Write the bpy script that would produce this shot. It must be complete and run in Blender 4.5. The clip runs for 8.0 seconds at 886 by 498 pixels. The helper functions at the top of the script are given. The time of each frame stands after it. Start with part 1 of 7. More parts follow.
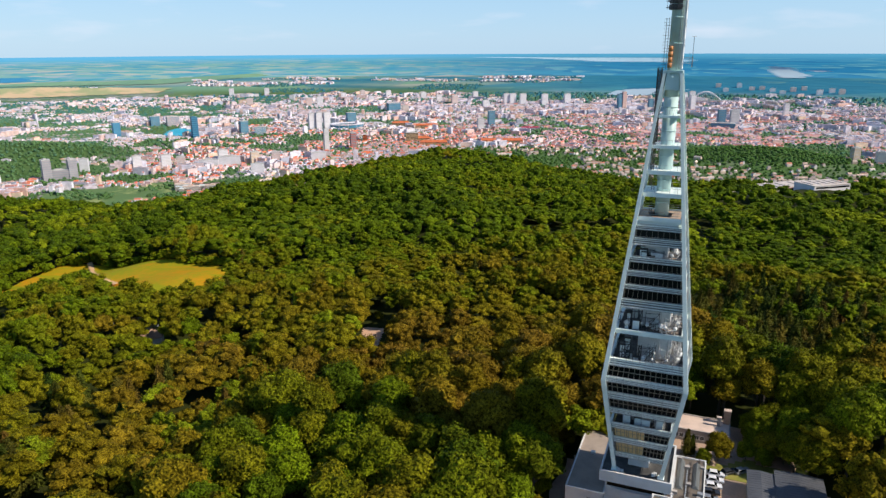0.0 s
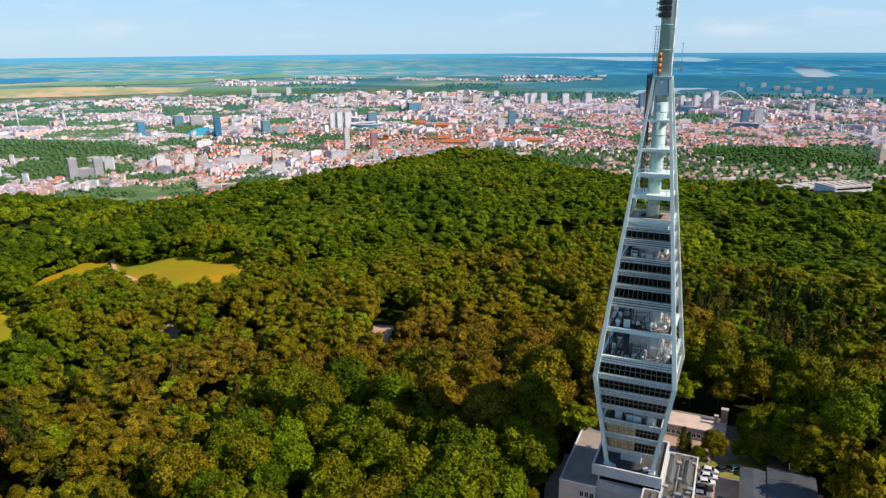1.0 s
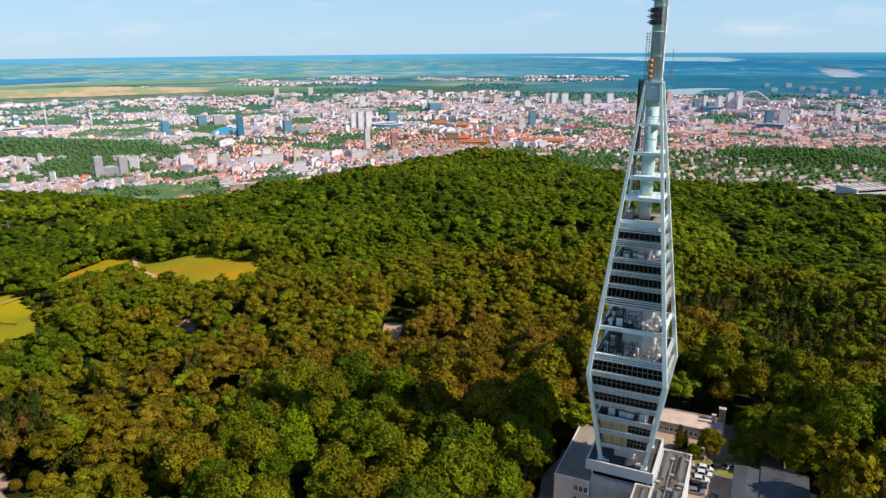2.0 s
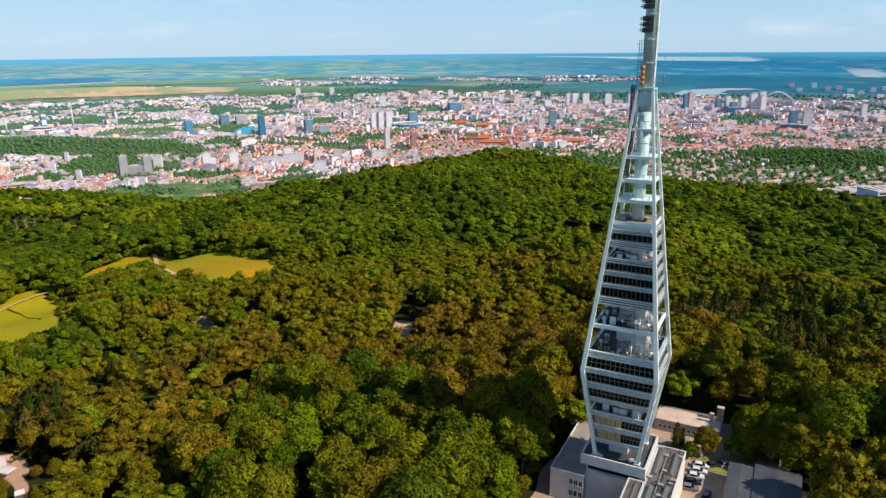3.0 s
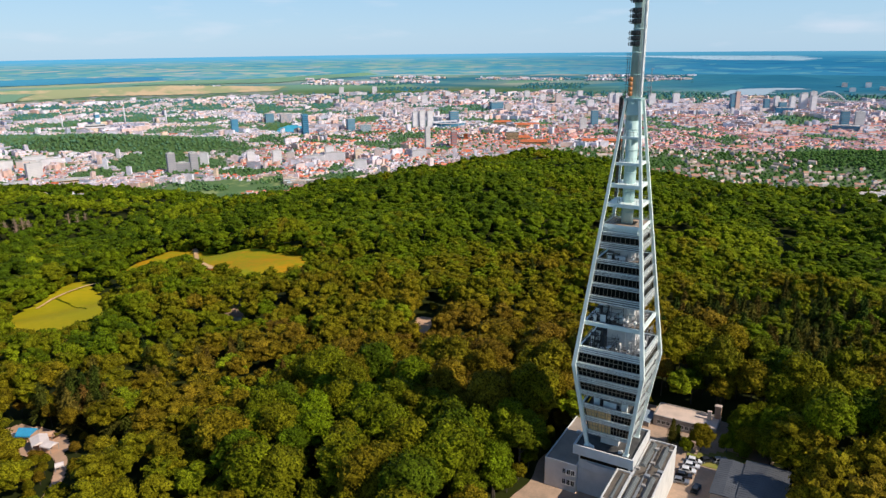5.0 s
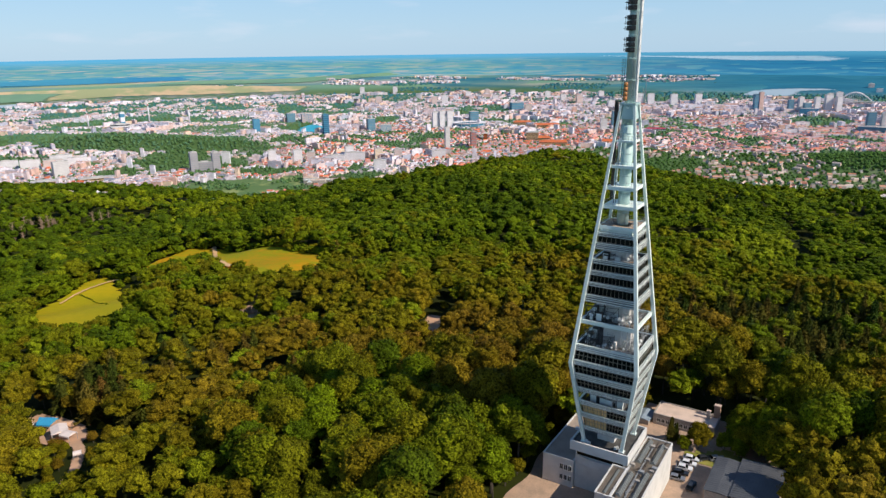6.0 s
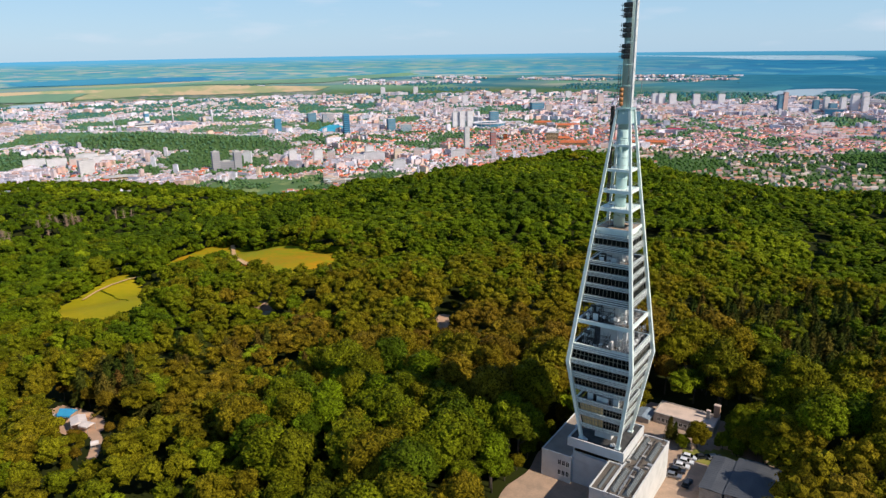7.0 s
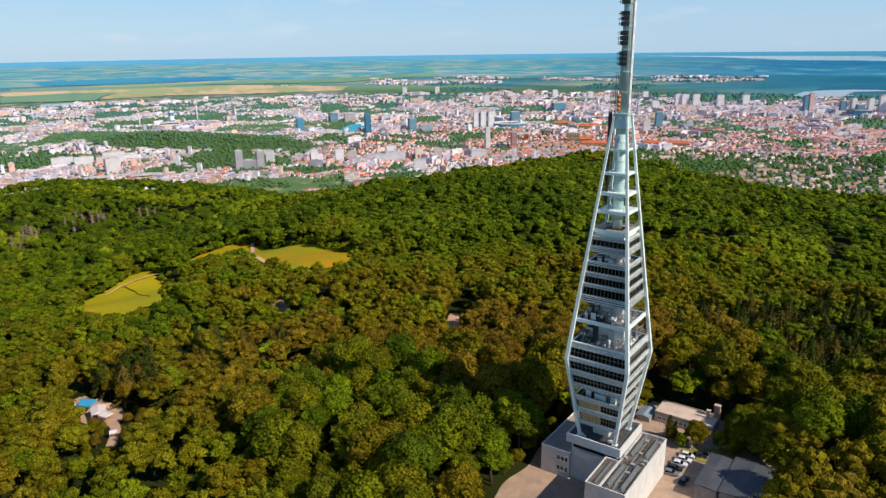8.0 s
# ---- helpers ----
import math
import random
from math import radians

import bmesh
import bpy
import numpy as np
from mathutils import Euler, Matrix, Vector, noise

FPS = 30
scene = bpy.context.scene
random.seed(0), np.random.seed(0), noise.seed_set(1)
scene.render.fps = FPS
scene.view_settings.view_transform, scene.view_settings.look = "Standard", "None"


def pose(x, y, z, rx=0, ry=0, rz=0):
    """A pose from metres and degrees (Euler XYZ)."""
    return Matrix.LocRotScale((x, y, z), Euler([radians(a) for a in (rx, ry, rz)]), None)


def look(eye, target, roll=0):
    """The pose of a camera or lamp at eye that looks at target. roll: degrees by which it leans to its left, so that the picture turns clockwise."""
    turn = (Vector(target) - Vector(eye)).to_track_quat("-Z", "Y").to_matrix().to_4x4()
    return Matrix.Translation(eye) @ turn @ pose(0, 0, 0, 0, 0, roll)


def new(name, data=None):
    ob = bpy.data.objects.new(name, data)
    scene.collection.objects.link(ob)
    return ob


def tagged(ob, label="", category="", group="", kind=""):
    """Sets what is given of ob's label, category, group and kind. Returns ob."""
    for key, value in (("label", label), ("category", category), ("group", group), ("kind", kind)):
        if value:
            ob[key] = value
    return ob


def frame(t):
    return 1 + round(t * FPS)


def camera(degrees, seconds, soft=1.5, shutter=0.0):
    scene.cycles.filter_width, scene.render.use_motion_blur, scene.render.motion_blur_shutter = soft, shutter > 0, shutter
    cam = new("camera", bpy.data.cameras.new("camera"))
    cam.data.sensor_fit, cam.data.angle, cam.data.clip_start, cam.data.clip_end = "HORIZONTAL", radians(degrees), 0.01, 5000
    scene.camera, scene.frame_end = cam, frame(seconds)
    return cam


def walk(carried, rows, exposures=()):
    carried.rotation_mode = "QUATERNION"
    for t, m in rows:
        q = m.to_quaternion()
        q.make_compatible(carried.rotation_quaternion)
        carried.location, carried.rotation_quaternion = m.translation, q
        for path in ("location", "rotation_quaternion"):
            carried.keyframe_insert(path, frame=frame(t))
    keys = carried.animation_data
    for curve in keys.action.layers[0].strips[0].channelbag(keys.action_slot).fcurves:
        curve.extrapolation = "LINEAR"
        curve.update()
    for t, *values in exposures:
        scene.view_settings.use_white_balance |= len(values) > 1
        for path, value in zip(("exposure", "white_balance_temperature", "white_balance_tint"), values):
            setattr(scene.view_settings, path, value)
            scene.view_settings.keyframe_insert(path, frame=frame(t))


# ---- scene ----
cam = camera(65.06, 8.0, soft=1.4)
walk(cam, [
    (0, look((9.49, -141.40, 88.71), (-26.08, -52.31, 60.44), -0.28)),
    (1, look((15.89, -144.11, 90.09), (-22.38, -56.17, 61.76), -0.39)),
    (1.5, look((19.04, -145.20, 90.65), (-20.57, -57.86, 62.32), -0.42)),
    (3, look((28.73, -149.16, 92.79), (-14.82, -63.71, 64.45), -0.53)),
    (3.5, look((31.79, -150.22, 93.38), (-12.98, -65.42, 65.01), -0.58)),
    (4.5, look((38.44, -152.41, 94.94), (-8.97, -69.08, 66.52), -0.65)),
    (6, look((48.30, -155.32, 96.92), (-2.85, -74.22, 68.53), -0.71)),
    (7, look((54.88, -156.90, 98.42), (1.31, -77.38, 70.04), -0.80)),
    (8, look((61.76, -158.85, 100.00), (5.72, -81.03, 71.63), -0.78)),
], exposures=[(0, 0.17, 6400, 10), (8, 0.03, 6400, 10)])

# ---- light ----
SUN_DIR = Vector((1.0, 0.0, 0.80)).normalized()
world = bpy.data.worlds.new("sky")
world.use_nodes = True
scene.world = world
wn, wl = world.node_tree.nodes, world.node_tree.links
sky = wn.new("ShaderNodeTexSky")
sky.sky_type, sky.sun_disc = "NISHITA", False
sky.sun_elevation = math.asin(SUN_DIR.z)
sky.sun_rotation = math.atan2(SUN_DIR.x, SUN_DIR.y)
sky.air_density, sky.dust_density, sky.ozone_density, sky.altitude = 1.0, 0.3, 3.0, 500
# pale haze low over the plain, a deeper blue overhead
aim, height = wn.new("ShaderNodeTexCoord"), wn.new("ShaderNodeSeparateXYZ")
wl.new(aim.outputs["Generated"], height.inputs["Vector"])
depth = wn.new("ShaderNodeValToRGB")
for n_, (p_, c_) in enumerate(((0.0, (5.3, 8.1, 10.8)), (0.10, (4.5, 7.6, 10.8)), (0.45, (1.1, 2.5, 5.2)), (1.0, (0.5, 1.3, 3.4)))):
    stop = depth.color_ramp.elements[n_] if n_ < 2 else depth.color_ramp.elements.new(p_)
    stop.position, stop.color = p_, (*c_, 1)
wl.new(height.outputs["Z"], depth.inputs["Fac"])
tone = wn.new("ShaderNodeMix")
tone.data_type, tone.blend_type = "RGBA", "MIX"
tone.inputs["Factor"].default_value = 0.72
wl.new(sky.outputs["Color"], tone.inputs["A"])
wl.new(depth.outputs["Color"], tone.inputs["B"])
# a few thin wisps of cloud
wide, wisps, thin, veil = wn.new("ShaderNodeMapping"), wn.new("ShaderNodeTexNoise"), wn.new("ShaderNodeMapRange"), wn.new("ShaderNodeMix")
wide.inputs["Scale"].default_value = (5, 5, 26)
wisps.inputs["Scale"].default_value, wisps.inputs["Detail"].default_value = 1.0, 6
thin.inputs["From Min"].default_value, thin.inputs["From Max"].default_value, thin.inputs["To Max"].default_value = 0.56, 0.80, 0.55
veil.data_type = "RGBA"
veil.inputs["B"].default_value = (9.6, 9.6, 10.6, 1)
wl.new(aim.outputs["Generated"], wide.inputs["Vector"])
wl.new(wide.outputs["Vector"], wisps.inputs["Vector"])
wl.new(wisps.outputs["Fac"], thin.inputs["Value"])
wl.new(thin.outputs[0], veil.inputs["Factor"])
wl.new(tone.outputs["Result"], veil.inputs["A"])
wl.new(veil.outputs["Result"], wn["Background"].inputs["Color"])
wn["Background"].inputs["Strength"].default_value = 0.085
sun = new("sun", bpy.data.lights.new("sun", "SUN"))
sun.data.energy, sun.data.angle, sun.data.color = 4.6, radians(0.5), (1.0, 0.89, 0.75)
sun.matrix_world = look(SUN_DIR * 300, (0, 0, 0))

# ---- small helpers ----
def part(name, bm, material, parent=None, label=""):
    """Links a bmesh as one mesh object under a thing or a part."""
    me = bpy.data.meshes.new(name)
    bm.to_mesh(me)
    bm.free()
    for m in material if isinstance(material, (list, tuple)) else [material]:
        me.materials.append(m)
    ob = new(name, me)
    if parent is not None:
        ob.parent = parent
    return tagged(ob, label)


def shared(name, me, parent, m=None, label=""):
    """Another object on a mesh that is already there."""
    ob = new(name, me)
    ob.parent = parent
    if m is not None:
        ob.matrix_basis = m
    return tagged(ob, label)


def thing(name, label, category, x=0.0, y=0.0, z=0.0, turn=0.0, group="", kind=""):
    ob = new(name)
    ob.empty_display_size = 0.3
    ob.matrix_basis = pose(x, y, z, 0, 0, turn)
    return tagged(ob, label, category, group, kind)


def hexa(bm, p, mi=0):
    """A solid from eight corners: four below and four above, each counter-clockwise from above."""
    v = [bm.verts.new(q) for q in p]
    for f in ((3, 2, 1, 0), (4, 5, 6, 7), (0, 1, 5, 4), (1, 2, 6, 5), (2, 3, 7, 6), (3, 0, 4, 7)):
        bm.faces.new([v[i] for i in f]).material_index = mi


def box(bm, x0, y0, z0, x1, y1, z1, mi=0):
    hexa(bm, [(x0, y0, z0), (x1, y0, z0), (x1, y1, z0), (x0, y1, z0),
              (x0, y0, z1), (x1, y0, z1), (x1, y1, z1), (x0, y1, z1)], mi)


def bar(bm, a, b, r, sides=4, r2=None, mi=0):
    """A bar from a to b."""
    a, b = Vector(a), Vector(b)
    q = (b - a).to_track_quat("Z", "Y")
    rings = []
    for p, rr in ((a, r), (b, r if r2 is None else r2)):
        rings.append([bm.verts.new(p + q @ Vector((rr * math.cos(2 * math.pi * (i + 0.5) / sides), rr * math.sin(2 * math.pi * (i + 0.5) / sides), 0))) for i in range(sides)])
    for i in range(sides):
        f = bm.faces.new((rings[0][i], rings[0][(i + 1) % sides], rings[1][(i + 1) % sides], rings[1][i]))
        f.material_index = mi
        f.smooth = sides > 6
    bm.faces.new(rings[0][::-1]).material_index = mi
    bm.faces.new(rings[1]).material_index = mi


def array_mesh(name, verts, quads=None, tris=None, quad_mat=None, tri_mat=None, tint=None, smooth=False):
    """A mesh straight from number arrays, quick for large heaps of geometry."""
    verts = np.asarray(verts, np.float32).reshape(-1, 3)
    quads = np.zeros((0, 4), np.int32) if quads is None else np.asarray(quads, np.int32).reshape(-1, 4)
    tris = np.zeros((0, 3), np.int32) if tris is None else np.asarray(tris, np.int32).reshape(-1, 3)
    me = bpy.data.meshes.new(name)
    me.vertices.add(len(verts))
    me.vertices.foreach_set("co", verts.ravel())
    loops = np.concatenate([quads.ravel(), tris.ravel()])
    me.loops.add(len(loops))
    me.loops.foreach_set("vertex_index", loops)
    me.polygons.add(len(quads) + len(tris))
    starts = np.concatenate([np.arange(len(quads)) * 4, len(quads) * 4 + np.arange(len(tris)) * 3]).astype(np.int32)
    me.polygons.foreach_set("loop_start", starts)
    if quad_mat is not None or tri_mat is not None:
        qm = np.zeros(len(quads), np.int32) if quad_mat is None else np.asarray(quad_mat, np.int32)
        tm = np.zeros(len(tris), np.int32) if tri_mat is None else np.asarray(tri_mat, np.int32)
        me.polygons.foreach_set("material_index", np.concatenate([qm, tm]))
    me.polygons.foreach_set("use_smooth", np.full(len(quads) + len(tris), smooth))
    me.update(calc_edges=True)
    if tint is not None:
        at = me.attributes.new("tint", "FLOAT", "POINT")
        at.data.foreach_set("value", np.asarray(tint, np.float32))
    me.validate()
    return me


# ---- materials ----
def material(name, col, col2=None, rough=0.7, metal=0.0, scale=1.0, detail_scale=None, spec=0.5, bump=0.0, per_object=0.0, contrast=(0.35, 0.65)):
    """A surface of two colours mixed by noise at two scales, with grain in its relief."""
    m = bpy.data.materials.new(name)
    m.use_nodes = True
    n, l = m.node_tree.nodes, m.node_tree.links
    b = n["Principled BSDF"]
    b.inputs["Roughness"].default_value, b.inputs["Metallic"].default_value = rough, metal
    b.inputs["Specular IOR Level"].default_value = spec
    col2 = col2 or tuple(c * 0.75 for c in col)
    tc = n.new("ShaderNodeTexCoord")
    big, small = n.new("ShaderNodeTexNoise"), n.new("ShaderNodeTexNoise")
    big.inputs["Scale"].default_value, big.inputs["Detail"].default_value = scale, 4
    small.inputs["Scale"].default_value, small.inputs["Detail"].default_value = detail_scale or scale * 9, 3
    l.new(tc.outputs["Object"], big.inputs["Vector"])
    l.new(tc.outputs["Object"], small.inputs["Vector"])
    add = n.new("ShaderNodeMath")
    add.operation = "MULTIPLY_ADD"
    add.inputs[1].default_value = 0.4
    l.new(small.outputs["Fac"], add.inputs[0])
    l.new(big.outputs["Fac"], add.inputs[2])
    ramp = n.new("ShaderNodeMapRange")
    ramp.inputs["From Min"].default_value, ramp.inputs["From Max"].default_value = contrast[0] + 0.2, contrast[1] + 0.2
    l.new(add.outputs[0], ramp.inputs["Value"])
    mix = n.new("ShaderNodeMix")
    mix.data_type = "RGBA"
    mix.inputs["A"].default_value, mix.inputs["B"].default_value = (*col, 1), (*col2, 1)
    l.new(ramp.outputs[0], mix.inputs["Factor"])
    out = mix.outputs["Result"]
    if per_object:
        info = n.new("ShaderNodeObjectInfo")
        hsv = n.new("ShaderNodeHueSaturation")
        mr = n.new("ShaderNodeMapRange")
        mr.inputs["To Min"].default_value, mr.inputs["To Max"].default_value = 1 - per_object, 1 + per_object
        l.new(info.outputs["Random"], mr.inputs["Value"])
        l.new(mr.outputs[0], hsv.inputs["Value"])
        l.new(out, hsv.inputs["Color"])
        out = hsv.outputs["Color"]
    l.new(out, b.inputs["Base Color"])
    if bump:
        bp = n.new("ShaderNodeBump")
        bp.inputs["Strength"].default_value, bp.inputs["Distance"].default_value = bump, 0.05
        l.new(small.outputs["Fac"], bp.inputs["Height"])
        l.new(bp.outputs["Normal"], b.inputs["Normal"])
    return m


def picked(name, colours, rough=0.8, noise_scale=0.05, dirt=0.25):
    """One of several colours for each loose piece of a mesh, with some dirt over it."""
    m = bpy.data.materials.new(name)
    m.use_nodes = True
    n, l = m.node_tree.nodes, m.node_tree.links
    b = n["Principled BSDF"]
    b.inputs["Roughness"].default_value = rough
    geo = n.new("ShaderNodeNewGeometry")
    ramp = n.new("ShaderNodeValToRGB")
    ramp.color_ramp.interpolation = "CONSTANT"
    e = ramp.color_ramp.elements
    while len(e) < len(colours):
        e.new(0.5)
    for i, c in enumerate(colours):
        e[i].position, e[i].color = i / len(colours), (*c, 1)
    l.new(geo.outputs["Random Per Island"], ramp.inputs["Fac"])
    tc, tex = n.new("ShaderNodeTexCoord"), n.new("ShaderNodeTexNoise")
    tex.inputs["Scale"].default_value, tex.inputs["Detail"].default_value = noise_scale, 5
    l.new(tc.outputs["Object"], tex.inputs["Vector"])
    mr = n.new("ShaderNodeMapRange")
    mr.inputs["From Min"].default_value, mr.inputs["From Max"].default_value = 0.3, 0.7
    mr.inputs["To Min"].default_value, mr.inputs["To Max"].default_value = 1 - dirt, 1 + dirt
    l.new(tex.outputs["Fac"], mr.inputs["Value"])
    hsv = n.new("ShaderNodeHueSaturation")
    l.new(mr.outputs[0], hsv.inputs["Value"])
    l.new(ramp.outputs["Color"], hsv.inputs["Color"])
    l.new(hsv.outputs["Color"], b.inputs["Base Color"])
    return m


def leaves(name, ramp_cols, source, dark=0.16):
    """Foliage: its hue goes from tree to tree, its tone from clump to clump, with shaded gaps painted in by noise."""
    m = bpy.data.materials.new(name)
    m.use_nodes = True
    n, l = m.node_tree.nodes, m.node_tree.links
    b = n["Principled BSDF"]
    b.inputs["Roughness"].default_value = 0.75
    b.inputs["Specular IOR Level"].default_value = 0.04
    if source == "tint":
        at = n.new("ShaderNodeAttribute")
        at.attribute_name = "tint"
        fac = at.outputs["Fac"]
    else:
        fac = n.new("ShaderNodeObjectInfo").outputs["Random"]
    ramp = n.new("ShaderNodeValToRGB")
    e = ramp.color_ramp.elements
    while len(e) < len(ramp_cols):
        e.new(0.5)
    for i, c in enumerate(ramp_cols):
        e[i].position, e[i].color = i / (len(ramp_cols) - 1), (*c, 1)
    l.new(fac, ramp.inputs["Fac"])
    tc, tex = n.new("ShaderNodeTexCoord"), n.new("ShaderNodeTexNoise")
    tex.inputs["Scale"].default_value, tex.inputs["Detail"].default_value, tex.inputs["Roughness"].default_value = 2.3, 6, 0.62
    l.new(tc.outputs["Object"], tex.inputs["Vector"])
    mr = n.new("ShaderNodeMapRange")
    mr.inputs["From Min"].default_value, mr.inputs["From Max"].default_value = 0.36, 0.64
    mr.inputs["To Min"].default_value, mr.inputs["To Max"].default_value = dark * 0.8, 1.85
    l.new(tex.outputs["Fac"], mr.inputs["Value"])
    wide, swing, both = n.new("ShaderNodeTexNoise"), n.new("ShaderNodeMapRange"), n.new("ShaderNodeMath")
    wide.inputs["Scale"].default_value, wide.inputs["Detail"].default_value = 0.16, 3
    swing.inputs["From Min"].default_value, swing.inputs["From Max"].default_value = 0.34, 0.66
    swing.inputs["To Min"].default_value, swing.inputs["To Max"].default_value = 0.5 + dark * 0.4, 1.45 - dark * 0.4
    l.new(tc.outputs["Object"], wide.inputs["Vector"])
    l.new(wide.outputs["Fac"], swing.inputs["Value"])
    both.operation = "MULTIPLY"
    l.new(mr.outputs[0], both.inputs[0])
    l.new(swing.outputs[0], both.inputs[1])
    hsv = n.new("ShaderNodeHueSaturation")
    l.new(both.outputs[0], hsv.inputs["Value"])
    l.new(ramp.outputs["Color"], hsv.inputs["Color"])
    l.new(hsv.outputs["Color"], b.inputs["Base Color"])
    bp = n.new("ShaderNodeBump")
    bp.inputs["Strength"].default_value, bp.inputs["Distance"].default_value = 0.8, 0.5
    l.new(tex.outputs["Fac"], bp.inputs["Height"])
    l.new(bp.outputs["Normal"], b.inputs["Normal"])
    return m


LEAF_COLS = [(0.049, 0.080, 0.003), (0.092, 0.128, 0.003), (0.132, 0.124, 0.004), (0.152, 0.114, 0.005), (0.150, 0.092, 0.009), (0.138, 0.192, 0.004), (0.158, 0.068, 0.012)]
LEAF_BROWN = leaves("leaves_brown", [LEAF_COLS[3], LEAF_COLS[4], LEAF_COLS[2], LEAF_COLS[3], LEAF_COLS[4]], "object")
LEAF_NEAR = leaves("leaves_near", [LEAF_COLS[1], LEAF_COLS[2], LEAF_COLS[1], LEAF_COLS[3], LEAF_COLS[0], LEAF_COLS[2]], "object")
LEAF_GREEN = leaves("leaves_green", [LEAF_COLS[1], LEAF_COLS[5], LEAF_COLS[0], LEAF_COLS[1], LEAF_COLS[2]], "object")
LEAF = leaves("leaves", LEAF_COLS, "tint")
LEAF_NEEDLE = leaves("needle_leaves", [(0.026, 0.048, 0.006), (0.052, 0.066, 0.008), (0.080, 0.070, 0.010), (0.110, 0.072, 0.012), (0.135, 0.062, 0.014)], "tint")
# town trees run to a hazy blue, distance haze painted into the leaves
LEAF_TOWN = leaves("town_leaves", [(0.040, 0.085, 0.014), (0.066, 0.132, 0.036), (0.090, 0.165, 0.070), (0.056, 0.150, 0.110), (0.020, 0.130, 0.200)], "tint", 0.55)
BARK = material("bark", (0.09, 0.07, 0.05), (0.05, 0.04, 0.03), 0.9, scale=3)
TUBE = material("pale_green_tube", (0.50, 0.66, 0.63), (0.43, 0.59, 0.57), 0.45, scale=0.4, detail_scale=6, spec=0.4)
STEEL = material("painted_steel", (0.84, 0.91, 0.85), (0.75, 0.84, 0.79), 0.45, scale=0.4, detail_scale=6, spec=0.4)
PANEL = material("facade_panel", (0.80, 0.84, 0.80), (0.64, 0.69, 0.66), 0.5, scale=0.6, detail_scale=7)
DECK = material("deck_concrete", (0.10, 0.096, 0.09), (0.055, 0.053, 0.05), 0.85, scale=0.5, detail_scale=5)
DARK_FRAME = material("window_frame", (0.26, 0.23, 0.17), (0.19, 0.17, 0.13), 0.5, scale=1)
CONCRETE_WHITE = material("white_render", (0.72, 0.71, 0.68), (0.62, 0.61, 0.58), 0.8, scale=0.4, detail_scale=4)
BAND_BACK = material("band_backing", (0.13, 0.15, 0.155), (0.09, 0.10, 0.105), 0.7, scale=0.6, detail_scale=7)
BLACK_METAL = material("dark_antenna_metal", (0.06, 0.06, 0.06), (0.03, 0.03, 0.03), 0.5, scale=2)
RUST = material("brown_steel", (0.10, 0.075, 0.06), (0.05, 0.04, 0.035), 0.8, scale=2)
ORANGE = material("orange_drum_paint", (0.60, 0.26, 0.08), (0.45, 0.18, 0.06), 0.6, scale=1)
DISH = material("white_dish", (0.80, 0.80, 0.78), (0.66, 0.66, 0.65), 0.4, scale=1)
PIPE = material("galvanised_pipe", (0.45, 0.46, 0.46), (0.33, 0.33, 0.33), 0.45, metal=0.4, scale=2)
TAN_REFLECTION = material("tan_reflection_paint", (0.76, 0.50, 0.22), (0.62, 0.42, 0.19), 0.7, scale=0.3, detail_scale=2)
TERRACE = material("tan_terrace_boards", (0.55, 0.40, 0.28), (0.42, 0.32, 0.24), 0.8, scale=1)
ROOF_GRAVEL = material("roof_felt", (0.185, 0.150, 0.115), (0.105, 0.088, 0.070), 0.95, scale=0.3, detail_scale=3)
ROOF_ANNEX = material("annex_roof_felt", (0.40, 0.32, 0.25), (0.32, 0.26, 0.21), 0.9, scale=0.3, detail_scale=3)
ROOF_TAN = material("roof_gravel_tan", (0.74, 0.57, 0.46), (0.60, 0.46, 0.37), 0.95, scale=0.3, detail_scale=3)
ROOF_SLATE = material("grey_sheet_roof", (0.105, 0.11, 0.12), (0.08, 0.085, 0.095), 0.5, scale=0.3, detail_scale=2)
RENDER_GREY = material("grey_render", (0.42, 0.38, 0.34), (0.31, 0.28, 0.25), 0.9, scale=0.5, detail_scale=4)
BRICK = material("chimney_brick", (0.46, 0.30, 0.20), (0.36, 0.22, 0.15), 0.9, scale=1.5)
PAVING = material("tan_paving", (0.52, 0.35, 0.24), (0.38, 0.27, 0.19), 0.95, scale=0.25, detail_scale=2)
BLUE_SHEET = material("blue_tarpaulin", (0.05, 0.36, 0.62), (0.04, 0.30, 0.55), 0.5, scale=1)
WHITE_SHEET = material("white_tent_cloth", (0.80, 0.70, 0.66), (0.68, 0.58, 0.54), 0.7, scale=0.5)
TYRE = material("tyre_rubber", (0.02, 0.02, 0.02), None, 0.9)
DIRT = material("pale_dirt", (0.70, 0.42, 0.26), (0.56, 0.35, 0.22), 0.95, scale=0.15, detail_scale=1)


def glass(name, col, rough=0.08, spec=0.5):
    m = bpy.data.materials.new(name)
    m.use_nodes = True
    n, l = m.node_tree.nodes, m.node_tree.links
    b = n["Principled BSDF"]
    b.inputs["Base Color"].default_value = (*col, 1)
    b.inputs["Roughness"].default_value, b.inputs["Specular IOR Level"].default_value = rough, spec
    tc, tex, bp = n.new("ShaderNodeTexCoord"), n.new("ShaderNodeTexNoise"), n.new("ShaderNodeBump")
    tex.inputs["Scale"].default_value = 0.5
    bp.inputs["Strength"].default_value, bp.inputs["Distance"].default_value = 0.05, 0.1
    l.new(tc.outputs["Object"], tex.inputs["Vector"])
    l.new(tex.outputs["Fac"], bp.inputs["Height"])
    l.new(bp.outputs["Normal"], b.inputs["Normal"])
    return m


